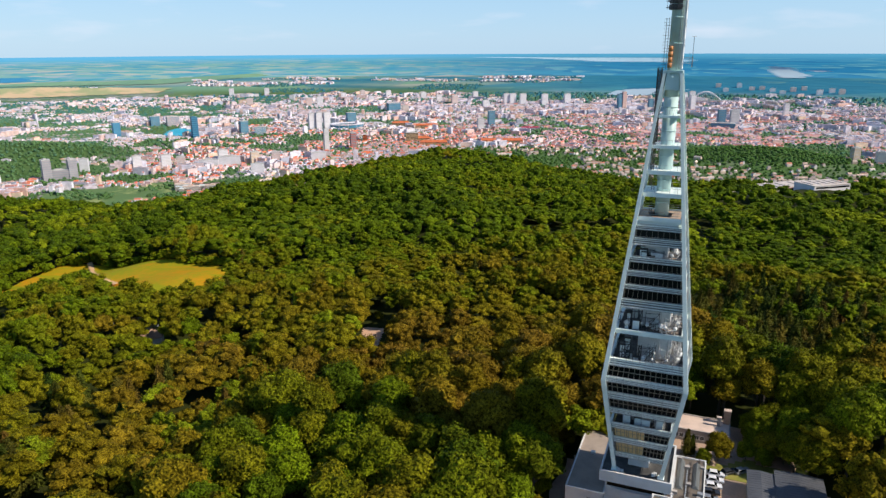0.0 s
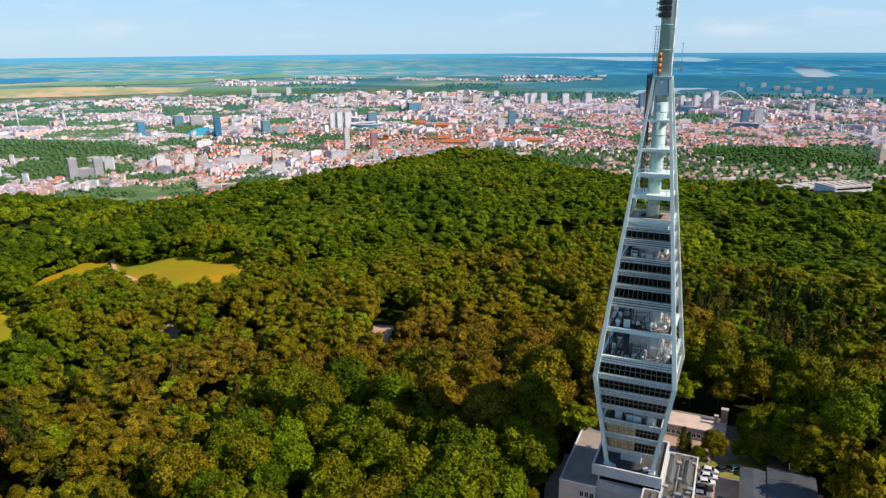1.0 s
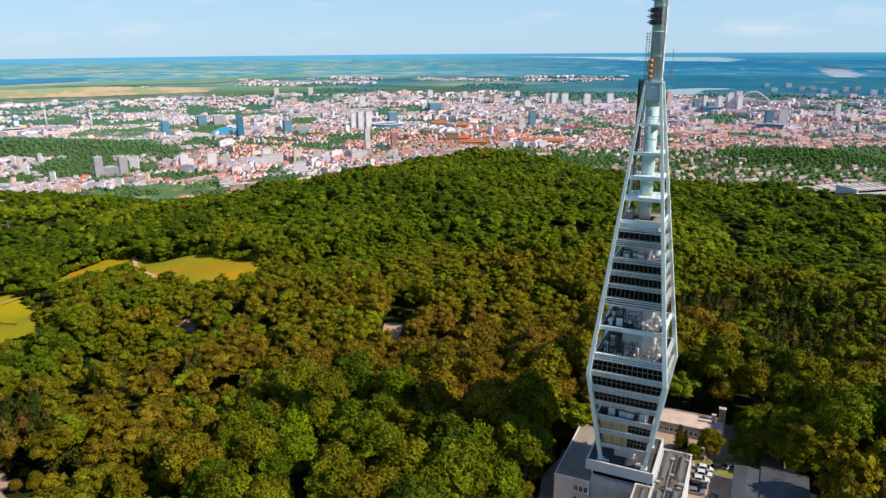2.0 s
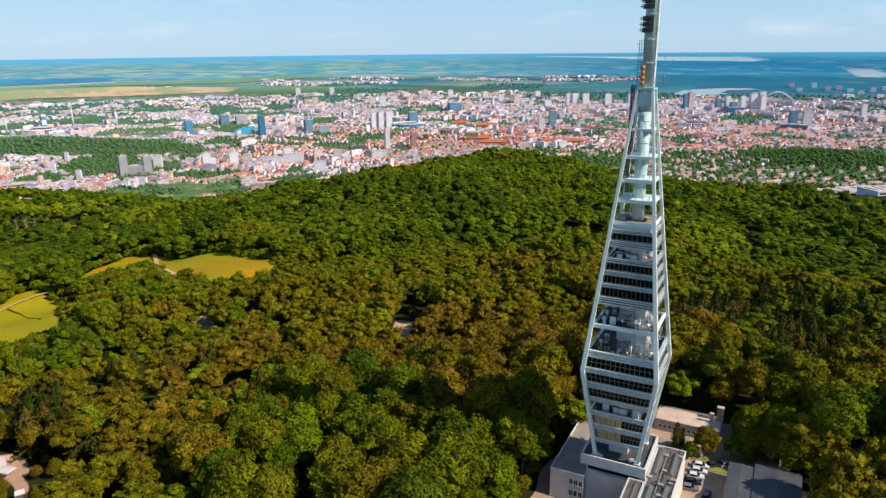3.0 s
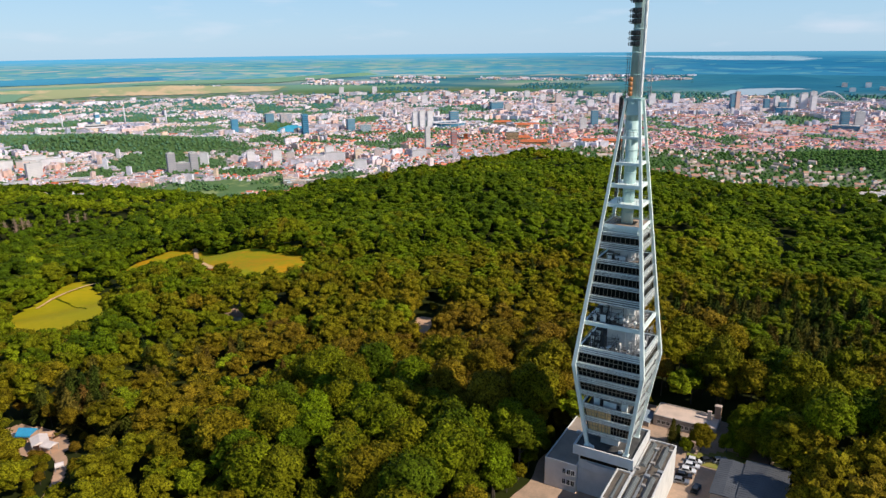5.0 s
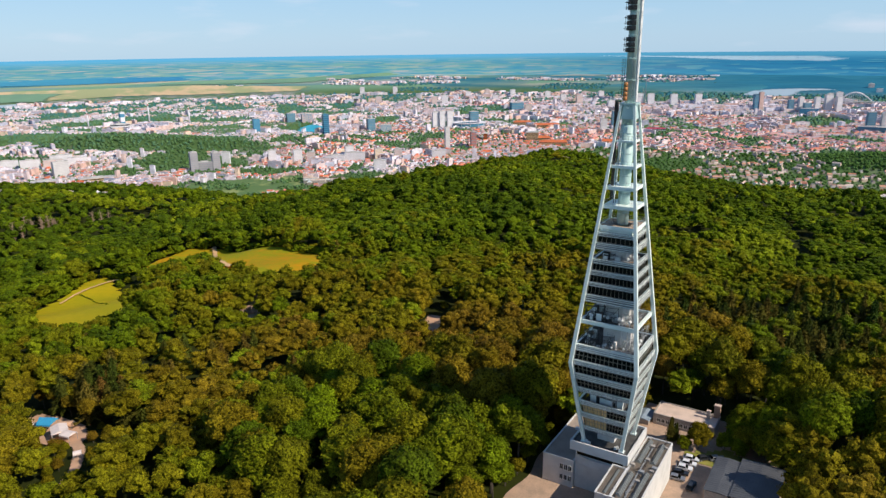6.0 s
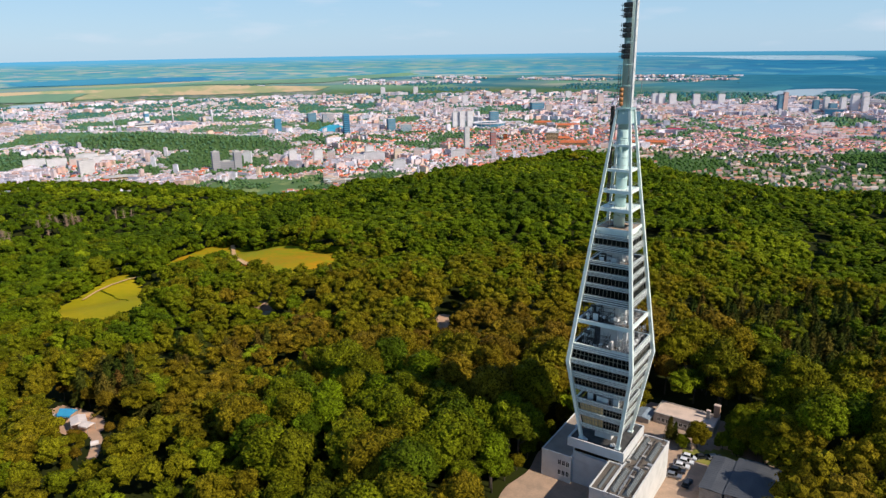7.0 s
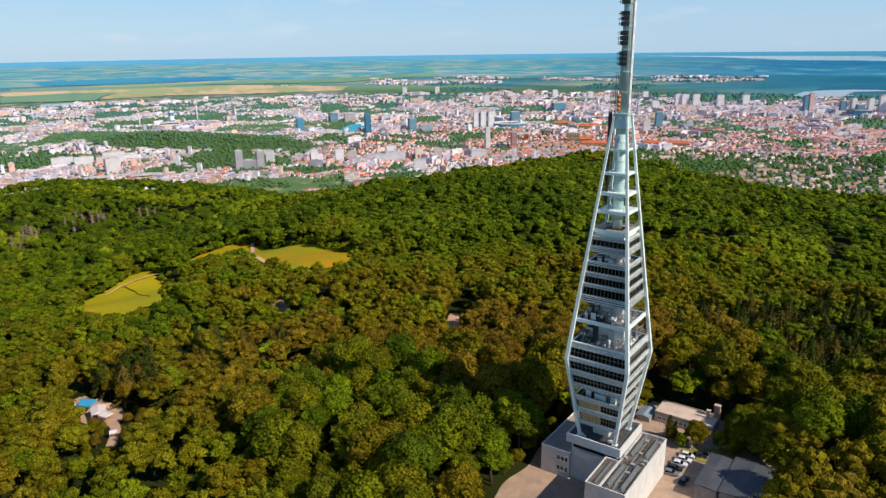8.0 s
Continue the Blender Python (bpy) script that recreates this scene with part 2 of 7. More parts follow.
GLASS = glass("dark_window_glass", (0.005, 0.006, 0.006), 0.14, 0.13)
GLASS_BLUE = glass("blue_tower_glass", (0.03, 0.12, 0.22), 0.15)
GLASS_LIGHT = glass("skylight_glass", (0.12, 0.13, 0.125), 0.3)
# pale base colour stands in for the sky mirrored at low angles
WATER = material("pale_water", (0.46, 0.56, 0.62), (0.40, 0.51, 0.58), 0.35, scale=0.002, detail_scale=0.02)
# reservoir water with an added glow in place of daylight
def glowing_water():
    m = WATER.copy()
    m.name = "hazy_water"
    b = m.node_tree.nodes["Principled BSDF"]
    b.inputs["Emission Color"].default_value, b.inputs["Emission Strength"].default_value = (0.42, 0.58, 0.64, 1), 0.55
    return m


POOL = material("pond_water", (0.04, 0.46, 0.62), (0.03, 0.40, 0.56), 0.45, scale=0.01)

# ---- lie of the land ----
EYE_X, EYE_Y, EYE_Z = 35.0, -151.0, 94.0
PLAIN_Z, DIP = -300.0, math.tan(radians(0.66))
LATTICE = ((-375, -365, -348, -279, -203, -213, -248, -281), (-272, -241, -217, -135, -103, -181, -221, -243), (-197, -141, -119, -88, -108, -173, -184, -196), (-176, -105, -105, -136, -122, -127, -122, -152), (-180, -102, -79, -75, -62, -87, -102, -143), (-145, -29, -39, -41, -37, -70, -103, -149), (-129, -17, -11, -48, -72, -85, -113, -161), (-122, -40, 8, -43, -88, -87, -80, -134), (-120, -80, -68, -98, -84, -86, -116, -155), (-136, -130, -139, -151, -130, -125, -154, -187))
LAT_X, LAT_Y, LAT_STEP = -1300.0, -400.0, 210.0
KNOLLS = ((-130, 52, -6, 45), (-170, -54, 5, 40), (131, 818, 8, 60), (5, 350, -5, 60))
BRINK = ((-180, -90, -75, -60, -53, -48, -41, -35, -28, -22, -16, -7, 10, 30, 180), (900, 1000, 1250, 1350, 1400, 950, 920, 1020, 1170, 1270, 1080, 980, 980, 1000, 900))
HILLS = ((-2700, 1560, 45, 330, 170), (130, 2400, 50, 210, 120), (-2260, 1750, 22, 220, 120))
# green belts: bearing, distance and their half widths, in degrees and metres
BELTS = ((-51.5, 2960, 2.6, 150), (-49.0, 3170, 1.6, 130), (-53.5, 2640, 2.2, 130), (-58.0, 4400, 2.8, 190), (-53.2, 4420, 2.5, 150), (-44.3, 4800, 1.3, 330), (-43.6, 3640, 1.3, 190), (-40.0, 4950, 1.2, 260),
         (-33.0, 7300, 8.5, 800), (-22.0, 7400, 6.0, 900), (-3.6, 4020, 1.8, 170), (-36.5, 3900, 1.3, 200), (-30.0, 4300, 1.1, 200), (-25.0, 2320, 1.6, 120), (-13.5, 2420, 2.2, 90), (-38.5, 2120, 2.4, 70), (-46.5, 2330, 2.2, 70), (-57.0, 2480, 1.5, 60), (-63.0, 3700, 2.2, 240), (-66.0, 2900, 2.2, 200), (-1.0, 2680, 2.8, 110), (6.0, 2900, 2.5, 160))



def smooth(a):
    a = np.clip(a, 0, 1)
    return a * a * (3 - 2 * a)


def ground_z(x, y):
    """Height of the ground: a wooded hill that falls away to a plain with some low hills."""
    x, y = np.asarray(x, float), np.asarray(y, float)
    dx, dy = x - EYE_X, y - EYE_Y
    far = np.hypot(dx, dy)
    brink = np.interp(np.degrees(np.arctan2(dx, dy)), *BRINK)
    k = np.minimum(1.0, (brink + 60) / np.maximum(far, 1))
    u = np.clip((EYE_X + dx * k - LAT_X) / LAT_STEP, 1, 7.999)
    v = np.clip((EYE_Y + dy * k - LAT_Y) / LAT_STEP, 1, 5.999)
    i, j = u.astype(int), v.astype(int)
    lat = np.array(LATTICE, float)

    def weights(s):
        return ((1 - s) ** 3 / 6, (3 * s ** 3 - 6 * s * s + 4) / 6, (-3 * s ** 3 + 3 * s * s + 3 * s + 1) / 6, s ** 3 / 6)

    wu, wv = weights(u - i), weights(v - j)
    z = sum(wu[p] * wv[q] * lat[i - 1 + p, j - 1 + q] for p in range(4) for q in range(4))
    z = z + sum(h * np.exp(-((x - a) ** 2 + (y - b) ** 2) / (2 * s * s)) for a, b, h, s in KNOLLS)
    z = z + 2.6 * np.sin(x / 31 + 1.3 * np.sin(y / 47)) * np.sin(y / 37 + x / 90) + 1.6 * np.sin(x / 17 - y / 23)
    pad = np.exp(-(np.hypot(x - 4, y - 10) / 62) ** 6)
    z = z * (1 - pad) - 14.0 * pad
    plain = PLAIN_Z + sum(h * np.exp(-((x - a) ** 2 / (2 * s * s) + (y - b) ** 2 / (2 * t * t))) for a, b, h, s, t in HILLS)
    f = smooth((far - brink) / 650)
    return z * (1 - f) + plain * f


def distance_map(x, y, z):
    """The plain runs on for tens of kilometres: past 2.5 km it is drawn together, so that its horizon lies under 5 km off."""
    x, y, z = np.asarray(x, float), np.asarray(y, float), np.asarray(z, float)
    dx, dy = x - EYE_X, y - EYE_Y
    far = np.maximum(np.hypot(dx, dy), 1e-6)
    over = np.maximum(far - 2500, 0)
    d = np.minimum(far, 2500) + 2350 * (1 - np.exp(-over / 2350))
    k = d / far
    return EYE_X + dx * k, EYE_Y + dy * k, EYE_Z + (z - EYE_Z) * k - DIP * d * (1 - np.exp(-over / 9000)), k


def polar(degrees_, metres):
    a = radians(degrees_)
    return EYE_X + metres * math.sin(a), EYE_Y + metres * math.cos(a)


def inside(x, y, poly):
    x, y = np.asarray(x, float), np.asarray(y, float)
    hit = np.zeros(x.shape, bool)
    for (ax, ay), (bx, by) in zip(poly, poly[1:] + poly[:1]):
        cross = ((ay > y) != (by > y)) & (x < (bx - ax) * (y - ay) / ((by - ay) or 1e-9) + ax)
        hit ^= cross
    return hit


MEADOW_EAST = [(-425, 145), (-450, 180), (-447, 222), (-410, 224), (-340, 214), (-262, 194), (-258, 166), (-275, 142), (-345, 158), (-395, 150)]
MEADOW_WEST = [(-412, 64), (-418, 86), (-445, 132), (-380, 108), (-345, 84), (-308, 66), (-296, 50), (-350, 32)]
CLEARING = [(-134, 120), (-124, 120), (-116, 96), (-124, 96)]
CAMP = [(-195, -48), (-193, -45), (-181, -43.5), (-168, -43), (-157, -48), (-155, -54), (-164, -57), (-176, -56), (-190, -52)]
PATH_LINE = [(-428, 228), (-423, 224), (-400, 206), (-377, 187), (-361, 176), (-330, 162)]
TRACK_LINE = [(-158, -52), (-150, -55), (-144, -59), (-138, -63.5), (-134, -68), (-131, -71)]
YARD = [(-19.5, -7), (-19, -42), (41, -42), (41, 22), (36, 27), (33, 47), (-4, 47), (-4, 30), (-9, 20), (-17.5, 18), (-18, 8)]
HALL_SITE = [(35, 880), (125, 955), (185, 870), (130, 795), (95, 815)]
WEST_PATH = [(-408, 80), (-414, 94), (-415, 106), (-412, 118), (-406, 126)]
HEDGE = [(-413, 97), (-396, 95), (-368, 86), (-345, 76)]


def strip(points, half_):
    """The outline of a way of even width along some points."""
    side = []
    for i, p in enumerate(points):
        a, b = Vector(points[max(i - 1, 0)]), Vector(points[min(i + 1, len(points) - 1)])
        n = (b - a).normalized().orthogonal() * half_
        side.append((Vector(p) + n, Vector(p) - n))
    return [tuple(q[0]) for q in side] + [tuple(q[1]) for q in reversed(side)]


PATH = strip(PATH_LINE, 1.5)
TRACK = strip(TRACK_LINE, 1.5)
RIDES = ([(2, 420), (14, 420), (6, 520), (-14, 590), (-24, 588), (-6, 515)], [(-210, 300), (-202, 292), (-120, 350), (-60, 430), (-70, 434), (-128, 358)], [(-420, 330), (-414, 322), (-330, 350), (-230, 420), (-236, 428), (-336, 358)])


def field_mosaic(n, l, across, cols, turn_=0.6, by="plan", deep=0.45):
    """Fields of one colour each lying side by side, seen in plan."""
    at, mp, vor, sep, ramp = n.new("ShaderNodeAttribute"), n.new("ShaderNodeMapping"), n.new("ShaderNodeTexVoronoi"), n.new("ShaderNodeSeparateColor"), n.new("ShaderNodeValToRGB")
    at.attribute_name = by
    mp.inputs["Scale"].default_value, mp.inputs["Rotation"].default_value = (1 / across, deep / across, 0), (0, 0, turn_)
    vor.inputs["Scale"].default_value = 1.0
    l.new(at.outputs["Vector"], mp.inputs["Vector"])
    l.new(mp.outputs["Vector"], vor.inputs["Vector"])
    l.new(vor.outputs["Color"], sep.inputs["Color"])
    l.new(sep.outputs["Red"], ramp.inputs["Fac"])
    e = ramp.color_ramp.elements
    while len(e) < len(cols):
        e.new(0.5)
    for k, (p, c) in enumerate(cols):
        e[k].position, e[k].color = p, (*c, 1)
    return ramp.outputs["Color"]


def wood_mask(n, l, across, low, high, by="plan"):
    """Where woods stand on the plain: uneven patches in plan."""
    at, tex, mr = n.new("ShaderNodeAttribute"), n.new("ShaderNodeTexNoise"), n.new("ShaderNodeMapRange")
    at.attribute_name = by
    tex.inputs["Scale"].default_value, tex.inputs["Detail"].default_value = 1 / across, 6
    mr.inputs["From Min"].default_value, mr.inputs["From Max"].default_value = low, high
    l.new(at.outputs["Vector"], tex.inputs["Vector"])
    l.new(tex.outputs["Fac"], mr.inputs["Value"])
    return mr.outputs[0]


def mixed(n, l, fac, a, b):
    x = n.new("ShaderNodeMix")
    x.data_type = "RGBA"
    l.new(fac, x.inputs["Factor"])
    l.new(a, x.inputs["A"])
    l.new(b, x.inputs["B"])
    return x.outputs["Result"]


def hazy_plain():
    """The last of the plain under the sky: a glowing backdrop with the haze's blue painted in, fields to the east and
    woods by the river.
    """
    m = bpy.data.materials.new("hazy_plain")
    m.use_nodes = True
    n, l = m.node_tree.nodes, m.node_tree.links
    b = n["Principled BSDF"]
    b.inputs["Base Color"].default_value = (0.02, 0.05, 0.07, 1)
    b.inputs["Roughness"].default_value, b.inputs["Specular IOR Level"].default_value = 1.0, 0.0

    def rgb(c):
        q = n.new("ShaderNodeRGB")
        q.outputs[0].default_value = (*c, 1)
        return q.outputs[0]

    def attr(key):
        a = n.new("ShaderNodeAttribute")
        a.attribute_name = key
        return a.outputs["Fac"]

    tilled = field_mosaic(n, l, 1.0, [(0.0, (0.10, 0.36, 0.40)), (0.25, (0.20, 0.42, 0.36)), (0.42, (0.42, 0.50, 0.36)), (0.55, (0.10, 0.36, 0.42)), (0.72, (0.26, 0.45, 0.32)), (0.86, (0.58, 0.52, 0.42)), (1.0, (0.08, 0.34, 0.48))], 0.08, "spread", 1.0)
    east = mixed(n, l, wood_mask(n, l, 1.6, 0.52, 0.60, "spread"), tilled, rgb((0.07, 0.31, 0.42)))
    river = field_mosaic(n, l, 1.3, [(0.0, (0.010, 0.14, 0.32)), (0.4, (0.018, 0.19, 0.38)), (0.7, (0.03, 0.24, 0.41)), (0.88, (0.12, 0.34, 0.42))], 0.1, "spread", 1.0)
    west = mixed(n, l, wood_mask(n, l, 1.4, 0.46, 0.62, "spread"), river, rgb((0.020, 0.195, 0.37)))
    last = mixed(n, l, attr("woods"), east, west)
    # painted haze thickens to plain blue towards the horizon
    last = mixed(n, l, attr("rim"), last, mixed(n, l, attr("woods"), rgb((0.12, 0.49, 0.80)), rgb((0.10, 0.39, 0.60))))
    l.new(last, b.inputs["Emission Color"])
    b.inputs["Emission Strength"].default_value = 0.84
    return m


def ground_sheet():
    az = np.concatenate([np.linspace(-90, 30, 241), np.linspace(30, 270, 61)[1:-1]])
    r = np.concatenate([np.linspace(0, 640, 81), np.linspace(640, 2500, 76)[1:], 2500 * np.exp(np.linspace(0, math.log(60), 70)[1:])])
    A, R = np.meshgrid(np.radians(az), r)
    X, Y = EYE_X + R * np.sin(A), EYE_Y + R * np.cos(A)
    Z = ground_z(X, Y)
    x, y, z, _ = distance_map(X, Y, Z)
    n, m = R.shape
    i, j = np.meshgrid(np.arange(n - 1), np.arange(m), indexing="ij")
    quads = np.stack([i * m + j, i * m + (j + 1) % m, (i + 1) * m + (j + 1) % m, (i + 1) * m + j], -1).reshape(-1, 4)[:, ::-1]
    cut = int(np.searchsorted(r, 10500.0))
    ring = quads.reshape(n - 1, m, 4)
    me = array_mesh("ground", np.stack([x, y, z], -1)[:cut + 1], ring[:cut].reshape(-1, 4), smooth=True)
    haze = array_mesh("backdrop", np.stack([x, y, z], -1)[cut:], ring[cut:].reshape(-1, 4) - cut * m, smooth=True)
    at = haze.attributes.new("plan", "FLOAT_VECTOR", "POINT")
    at.data.foreach_set("vector", np.stack([X, Y, Z], -1)[cut:].astype(np.float32).ravel())
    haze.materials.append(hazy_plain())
    angle = np.degrees(A)
    angle = np.where(angle > 180, angle - 360, angle)
    # far fields are larger the further they lie off
    at = haze.attributes.new("spread", "FLOAT_VECTOR", "POINT")
    at.data.foreach_set("vector", np.stack([angle / 1.5 + 0.5 * np.sin(R / 9000), np.log(np.maximum(R, 1)) * 15.0 + 0.3 * np.sin(angle * 0.7), 0 * R], -1)[cut:].astype(np.float32).ravel())
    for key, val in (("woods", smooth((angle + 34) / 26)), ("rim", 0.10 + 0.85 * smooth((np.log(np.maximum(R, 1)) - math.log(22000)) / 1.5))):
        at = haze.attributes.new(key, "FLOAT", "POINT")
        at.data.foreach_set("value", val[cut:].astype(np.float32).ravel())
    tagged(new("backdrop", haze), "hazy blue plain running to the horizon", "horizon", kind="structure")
    X, Y, Z, R = X[:cut + 1], Y[:cut + 1], Z[:cut + 1], R[:cut + 1]
    for key, val in (("plan", np.stack([X, Y, Z], -1)),):
        at = me.attributes.new(key, "FLOAT_VECTOR", "POINT")
        at.data.foreach_set("vector", val.astype(np.float32).ravel())
    deg = np.degrees(np.arctan2(X - EYE_X, Y - EYE_Y))
    town = smooth((R - np.maximum(1500, np.interp(deg, *BRINK) + 420)) / 250) * (1 - smooth((R - 7400) / 1500))
    park = np.maximum(np.max([np.exp(-((X - a) ** 2 / (2 * s * s) + (Y - b) ** 2 / (2 * t * t))) for a, b, h, s, t in HILLS], axis=0), np.max([np.exp(-0.5 * (((deg - a) / w) ** 2 + ((R - d) / s) ** 2)) for a, d, w, s in BELTS], axis=0))
    park = np.maximum(smooth((park - 0.25) / 0.3), 0.85 * smooth((deg + 24) / 3) * smooth((2800 - R) / 150) * smooth((R - 1400) / 200))
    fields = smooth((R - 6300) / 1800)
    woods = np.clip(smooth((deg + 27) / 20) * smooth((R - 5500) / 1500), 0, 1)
    for key, val in (("town", town), ("park", park), ("fields", fields), ("woods", woods)):
        at = me.attributes.new(key, "FLOAT", "POINT")
        at.data.foreach_set("value", val.astype(np.float32).ravel())
    m_ = bpy.data.materials.new("land")
    m_.use_nodes = True
    nd, lk = m_.node_tree.nodes, m_.node_tree.links
    b = nd["Principled BSDF"]
    b.inputs["Roughness"].default_value, b.inputs["Specular IOR Level"].default_value = 0.95, 0.1

    def attr(key):
        a = nd.new("ShaderNodeAttribute")
        a.attribute_name = key
        return a

    def ramp(fac, cols, constant=False):
        c = nd.new("ShaderNodeValToRGB")
        if constant:
            c.color_ramp.interpolation = "CONSTANT"
        e = c.color_ramp.elements
        while len(e) < len(cols):
            e.new(0.5)
        for k, v in enumerate(cols):
            e[k].position, e[k].color = v[0], (*v[1], 1)
        lk.new(fac, c.inputs["Fac"])
        return c.outputs["Color"]

    def blend(fac, a, c):
        x_ = nd.new("ShaderNodeMix")
        x_.data_type = "RGBA"
        lk.new(fac, x_.inputs["Factor"])
        lk.new(a, x_.inputs["A"])
        lk.new(c, x_.inputs["B"])
        return x_.outputs["Result"]

    def tex(scale, detail=4, stretch=(1, 1, 1)):
        mp, t = nd.new("ShaderNodeMapping"), nd.new("ShaderNodeTexNoise")
        mp.inputs["Scale"].default_value = stretch
        lk.new(attr("plan").outputs["Vector"], mp.inputs["Vector"])
        lk.new(mp.outputs["Vector"], t.inputs["Vector"])
        t.inputs["Scale"].default_value, t.inputs["Detail"].default_value = scale, detail
        return t.outputs["Fac"]

    floor = ramp(tex(0.05, 6), [(0.3, (0.018, 0.026, 0.004)), (0.7, (0.042, 0.046, 0.008))])
    streets = ramp(tex(0.012, 8), [(0.30, (0.07, 0.15, 0.05)), (0.50, (0.12, 0.20, 0.08)), (0.56, (0.28, 0.27, 0.25)), (0.70, (0.46, 0.41, 0.38))])
    # far fields and woods have the blue of haze mixed into their colours
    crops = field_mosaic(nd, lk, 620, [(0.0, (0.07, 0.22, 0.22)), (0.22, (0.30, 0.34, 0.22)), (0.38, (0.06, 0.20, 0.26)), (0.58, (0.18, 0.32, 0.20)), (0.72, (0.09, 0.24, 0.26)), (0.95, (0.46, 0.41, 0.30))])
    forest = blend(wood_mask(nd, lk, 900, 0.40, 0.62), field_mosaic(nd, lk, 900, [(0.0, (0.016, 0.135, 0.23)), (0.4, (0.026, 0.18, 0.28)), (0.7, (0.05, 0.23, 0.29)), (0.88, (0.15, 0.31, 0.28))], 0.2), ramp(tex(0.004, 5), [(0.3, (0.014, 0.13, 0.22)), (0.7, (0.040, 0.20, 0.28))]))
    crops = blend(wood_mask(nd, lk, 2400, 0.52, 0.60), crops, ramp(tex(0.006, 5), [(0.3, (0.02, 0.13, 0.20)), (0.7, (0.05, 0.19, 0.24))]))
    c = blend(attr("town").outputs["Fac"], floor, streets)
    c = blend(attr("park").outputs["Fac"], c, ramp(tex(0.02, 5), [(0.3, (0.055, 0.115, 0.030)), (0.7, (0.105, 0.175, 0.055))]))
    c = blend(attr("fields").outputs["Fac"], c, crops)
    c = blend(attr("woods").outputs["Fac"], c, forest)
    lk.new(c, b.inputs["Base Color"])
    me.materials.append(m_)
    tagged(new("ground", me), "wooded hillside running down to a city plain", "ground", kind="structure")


ground_sheet()


def patch(name, poly, mat_, label, category, lift=0.35, step=4.0, mapped=False):
    """A patch of another surface lying on the ground."""
    xs, ys = [p[0] for p in poly], [p[1] for p in poly]
    gx, gy = np.arange(min(xs), max(xs) + step, step), np.arange(min(ys), max(ys) + step, step)
    X, Y = np.meshgrid(gx, gy)
    X = X + 0.4 * step * np.sin(Y * 0.31 + X * 0.12)
    keep = inside(X, Y, poly)
    Z = ground_z(X, Y) + lift
    x, y, z = X, Y, Z
    if mapped:
        x, y, z, _ = distance_map(X, Y, Z)
    n, m = X.shape
    i, j = np.meshgrid(np.arange(n - 1), np.arange(m - 1), indexing="ij")
    use = (keep[:-1, :-1].astype(int) + keep[1:, :-1] + keep[:-1, 1:] + keep[1:, 1:]) >= 2
    q = np.stack([i * m + j, i * m + j + 1, (i + 1) * m + j + 1, (i + 1) * m + j], -1)[use]
    me = array_mesh(name, np.stack([x, y, z], -1), q, smooth=True)
    me.materials.append(mat_)
    return tagged(new(name, me), label, category, kind="structure")


def mown(name, dry, fresh, across, along, turn_):
    """Grass mown in long swathes, dry and fresh by turns."""
    m = material(name, dry, fresh, 0.9, scale=0.02, detail_scale=0.3, spec=0.1)
    n, l = m.node_tree.nodes, m.node_tree.links
    tc, mp, tex, mr, mix = n.new("ShaderNodeTexCoord"), n.new("ShaderNodeMapping"), n.new("ShaderNodeTexNoise"), n.new("ShaderNodeMapRange"), n.new("ShaderNodeMix")
    mp.inputs["Scale"].default_value, mp.inputs["Rotation"].default_value = (1 / along, 1 / across, 0), (0, 0, radians(turn_))
    tex.inputs["Scale"].default_value, tex.inputs["Detail"].default_value = 1.0, 3
    mr.inputs["From Min"].default_value, mr.inputs["From Max"].default_value = 0.52, 0.59
    mix.data_type = "RGBA"
    mix.inputs["B"].default_value = (*fresh, 1)
    l.new(tc.outputs["Object"], mp.inputs["Vector"])
    l.new(mp.outputs["Vector"], tex.inputs["Vector"])
    l.new(tex.outputs["Fac"], mr.inputs["Value"])
    l.new(mr.outputs[0], mix.inputs["Factor"])
    b = n["Principled BSDF"]
    l.new(b.inputs["Base Color"].links[0].from_socket, mix.inputs["A"])
    l.new(mix.outputs["Result"], b.inputs["Base Color"])
    return m


GRASS = mown("mown_meadow", (0.60, 0.27, 0.008), (0.30, 0.30, 0.008), 13, 60, 14)
GRASS_W = mown("green_meadow", (0.50, 0.37, 0.008), (0.38, 0.33, 0.007), 12, 80, -30)
patch("meadow", MEADOW_EAST, GRASS, "dry yellow-green mown meadow among the woods", "meadow", 0.8)
patch("meadow", MEADOW_WEST, GRASS_W, "bright green meadow slope among the woods", "meadow", 0.8)
patch("clearing", CLEARING, DIRT, "small pale dirt clearing between tree crowns", "clearing", step=1.0)
patch("clearing", CAMP, DIRT, "bare dirt clearing with camp tents", "clearing", step=1.0)
patch("track", TRACK, DIRT, "narrow dirt track leading out of the camp clearing", "track", step=0.5)
patch("pavement", YARD, PAVING, "tan paved yard round the tower buildings", "pavement", lift=0.12, step=2.0)
GRAVEL = material("pale_gravel", (0.80, 0.50, 0.24), (0.70, 0.43, 0.20), 0.95, scale=0.3)
patch("path", strip(WEST_PATH, 0.8), GRAVEL, "pale gravel path along the meadow edge", "path", lift=1.9, step=0.5)
patch("path", PATH, GRAVEL, "pale gravel path across the meadow", "path", lift=1.9, step=1.2)
patch("lawn", [(14, 24), (24, 31), (34, 28), (33, 24), (20, 21)], material("lawn_grass", (0.20, 0.21, 0.03), (0.28, 0.25, 0.05), 0.95, scale=0.4), "yellow-green lawn strip beside the car park", "lawn", lift=0.25, step=1.5)

# ---- the television tower ----
Z_BEND, Z_CAP, Z_ROOF = 22.0, 83.5, 55.9
S_FOOT, S_BEND, S_CAP = 4.85, 8.1, 1.5


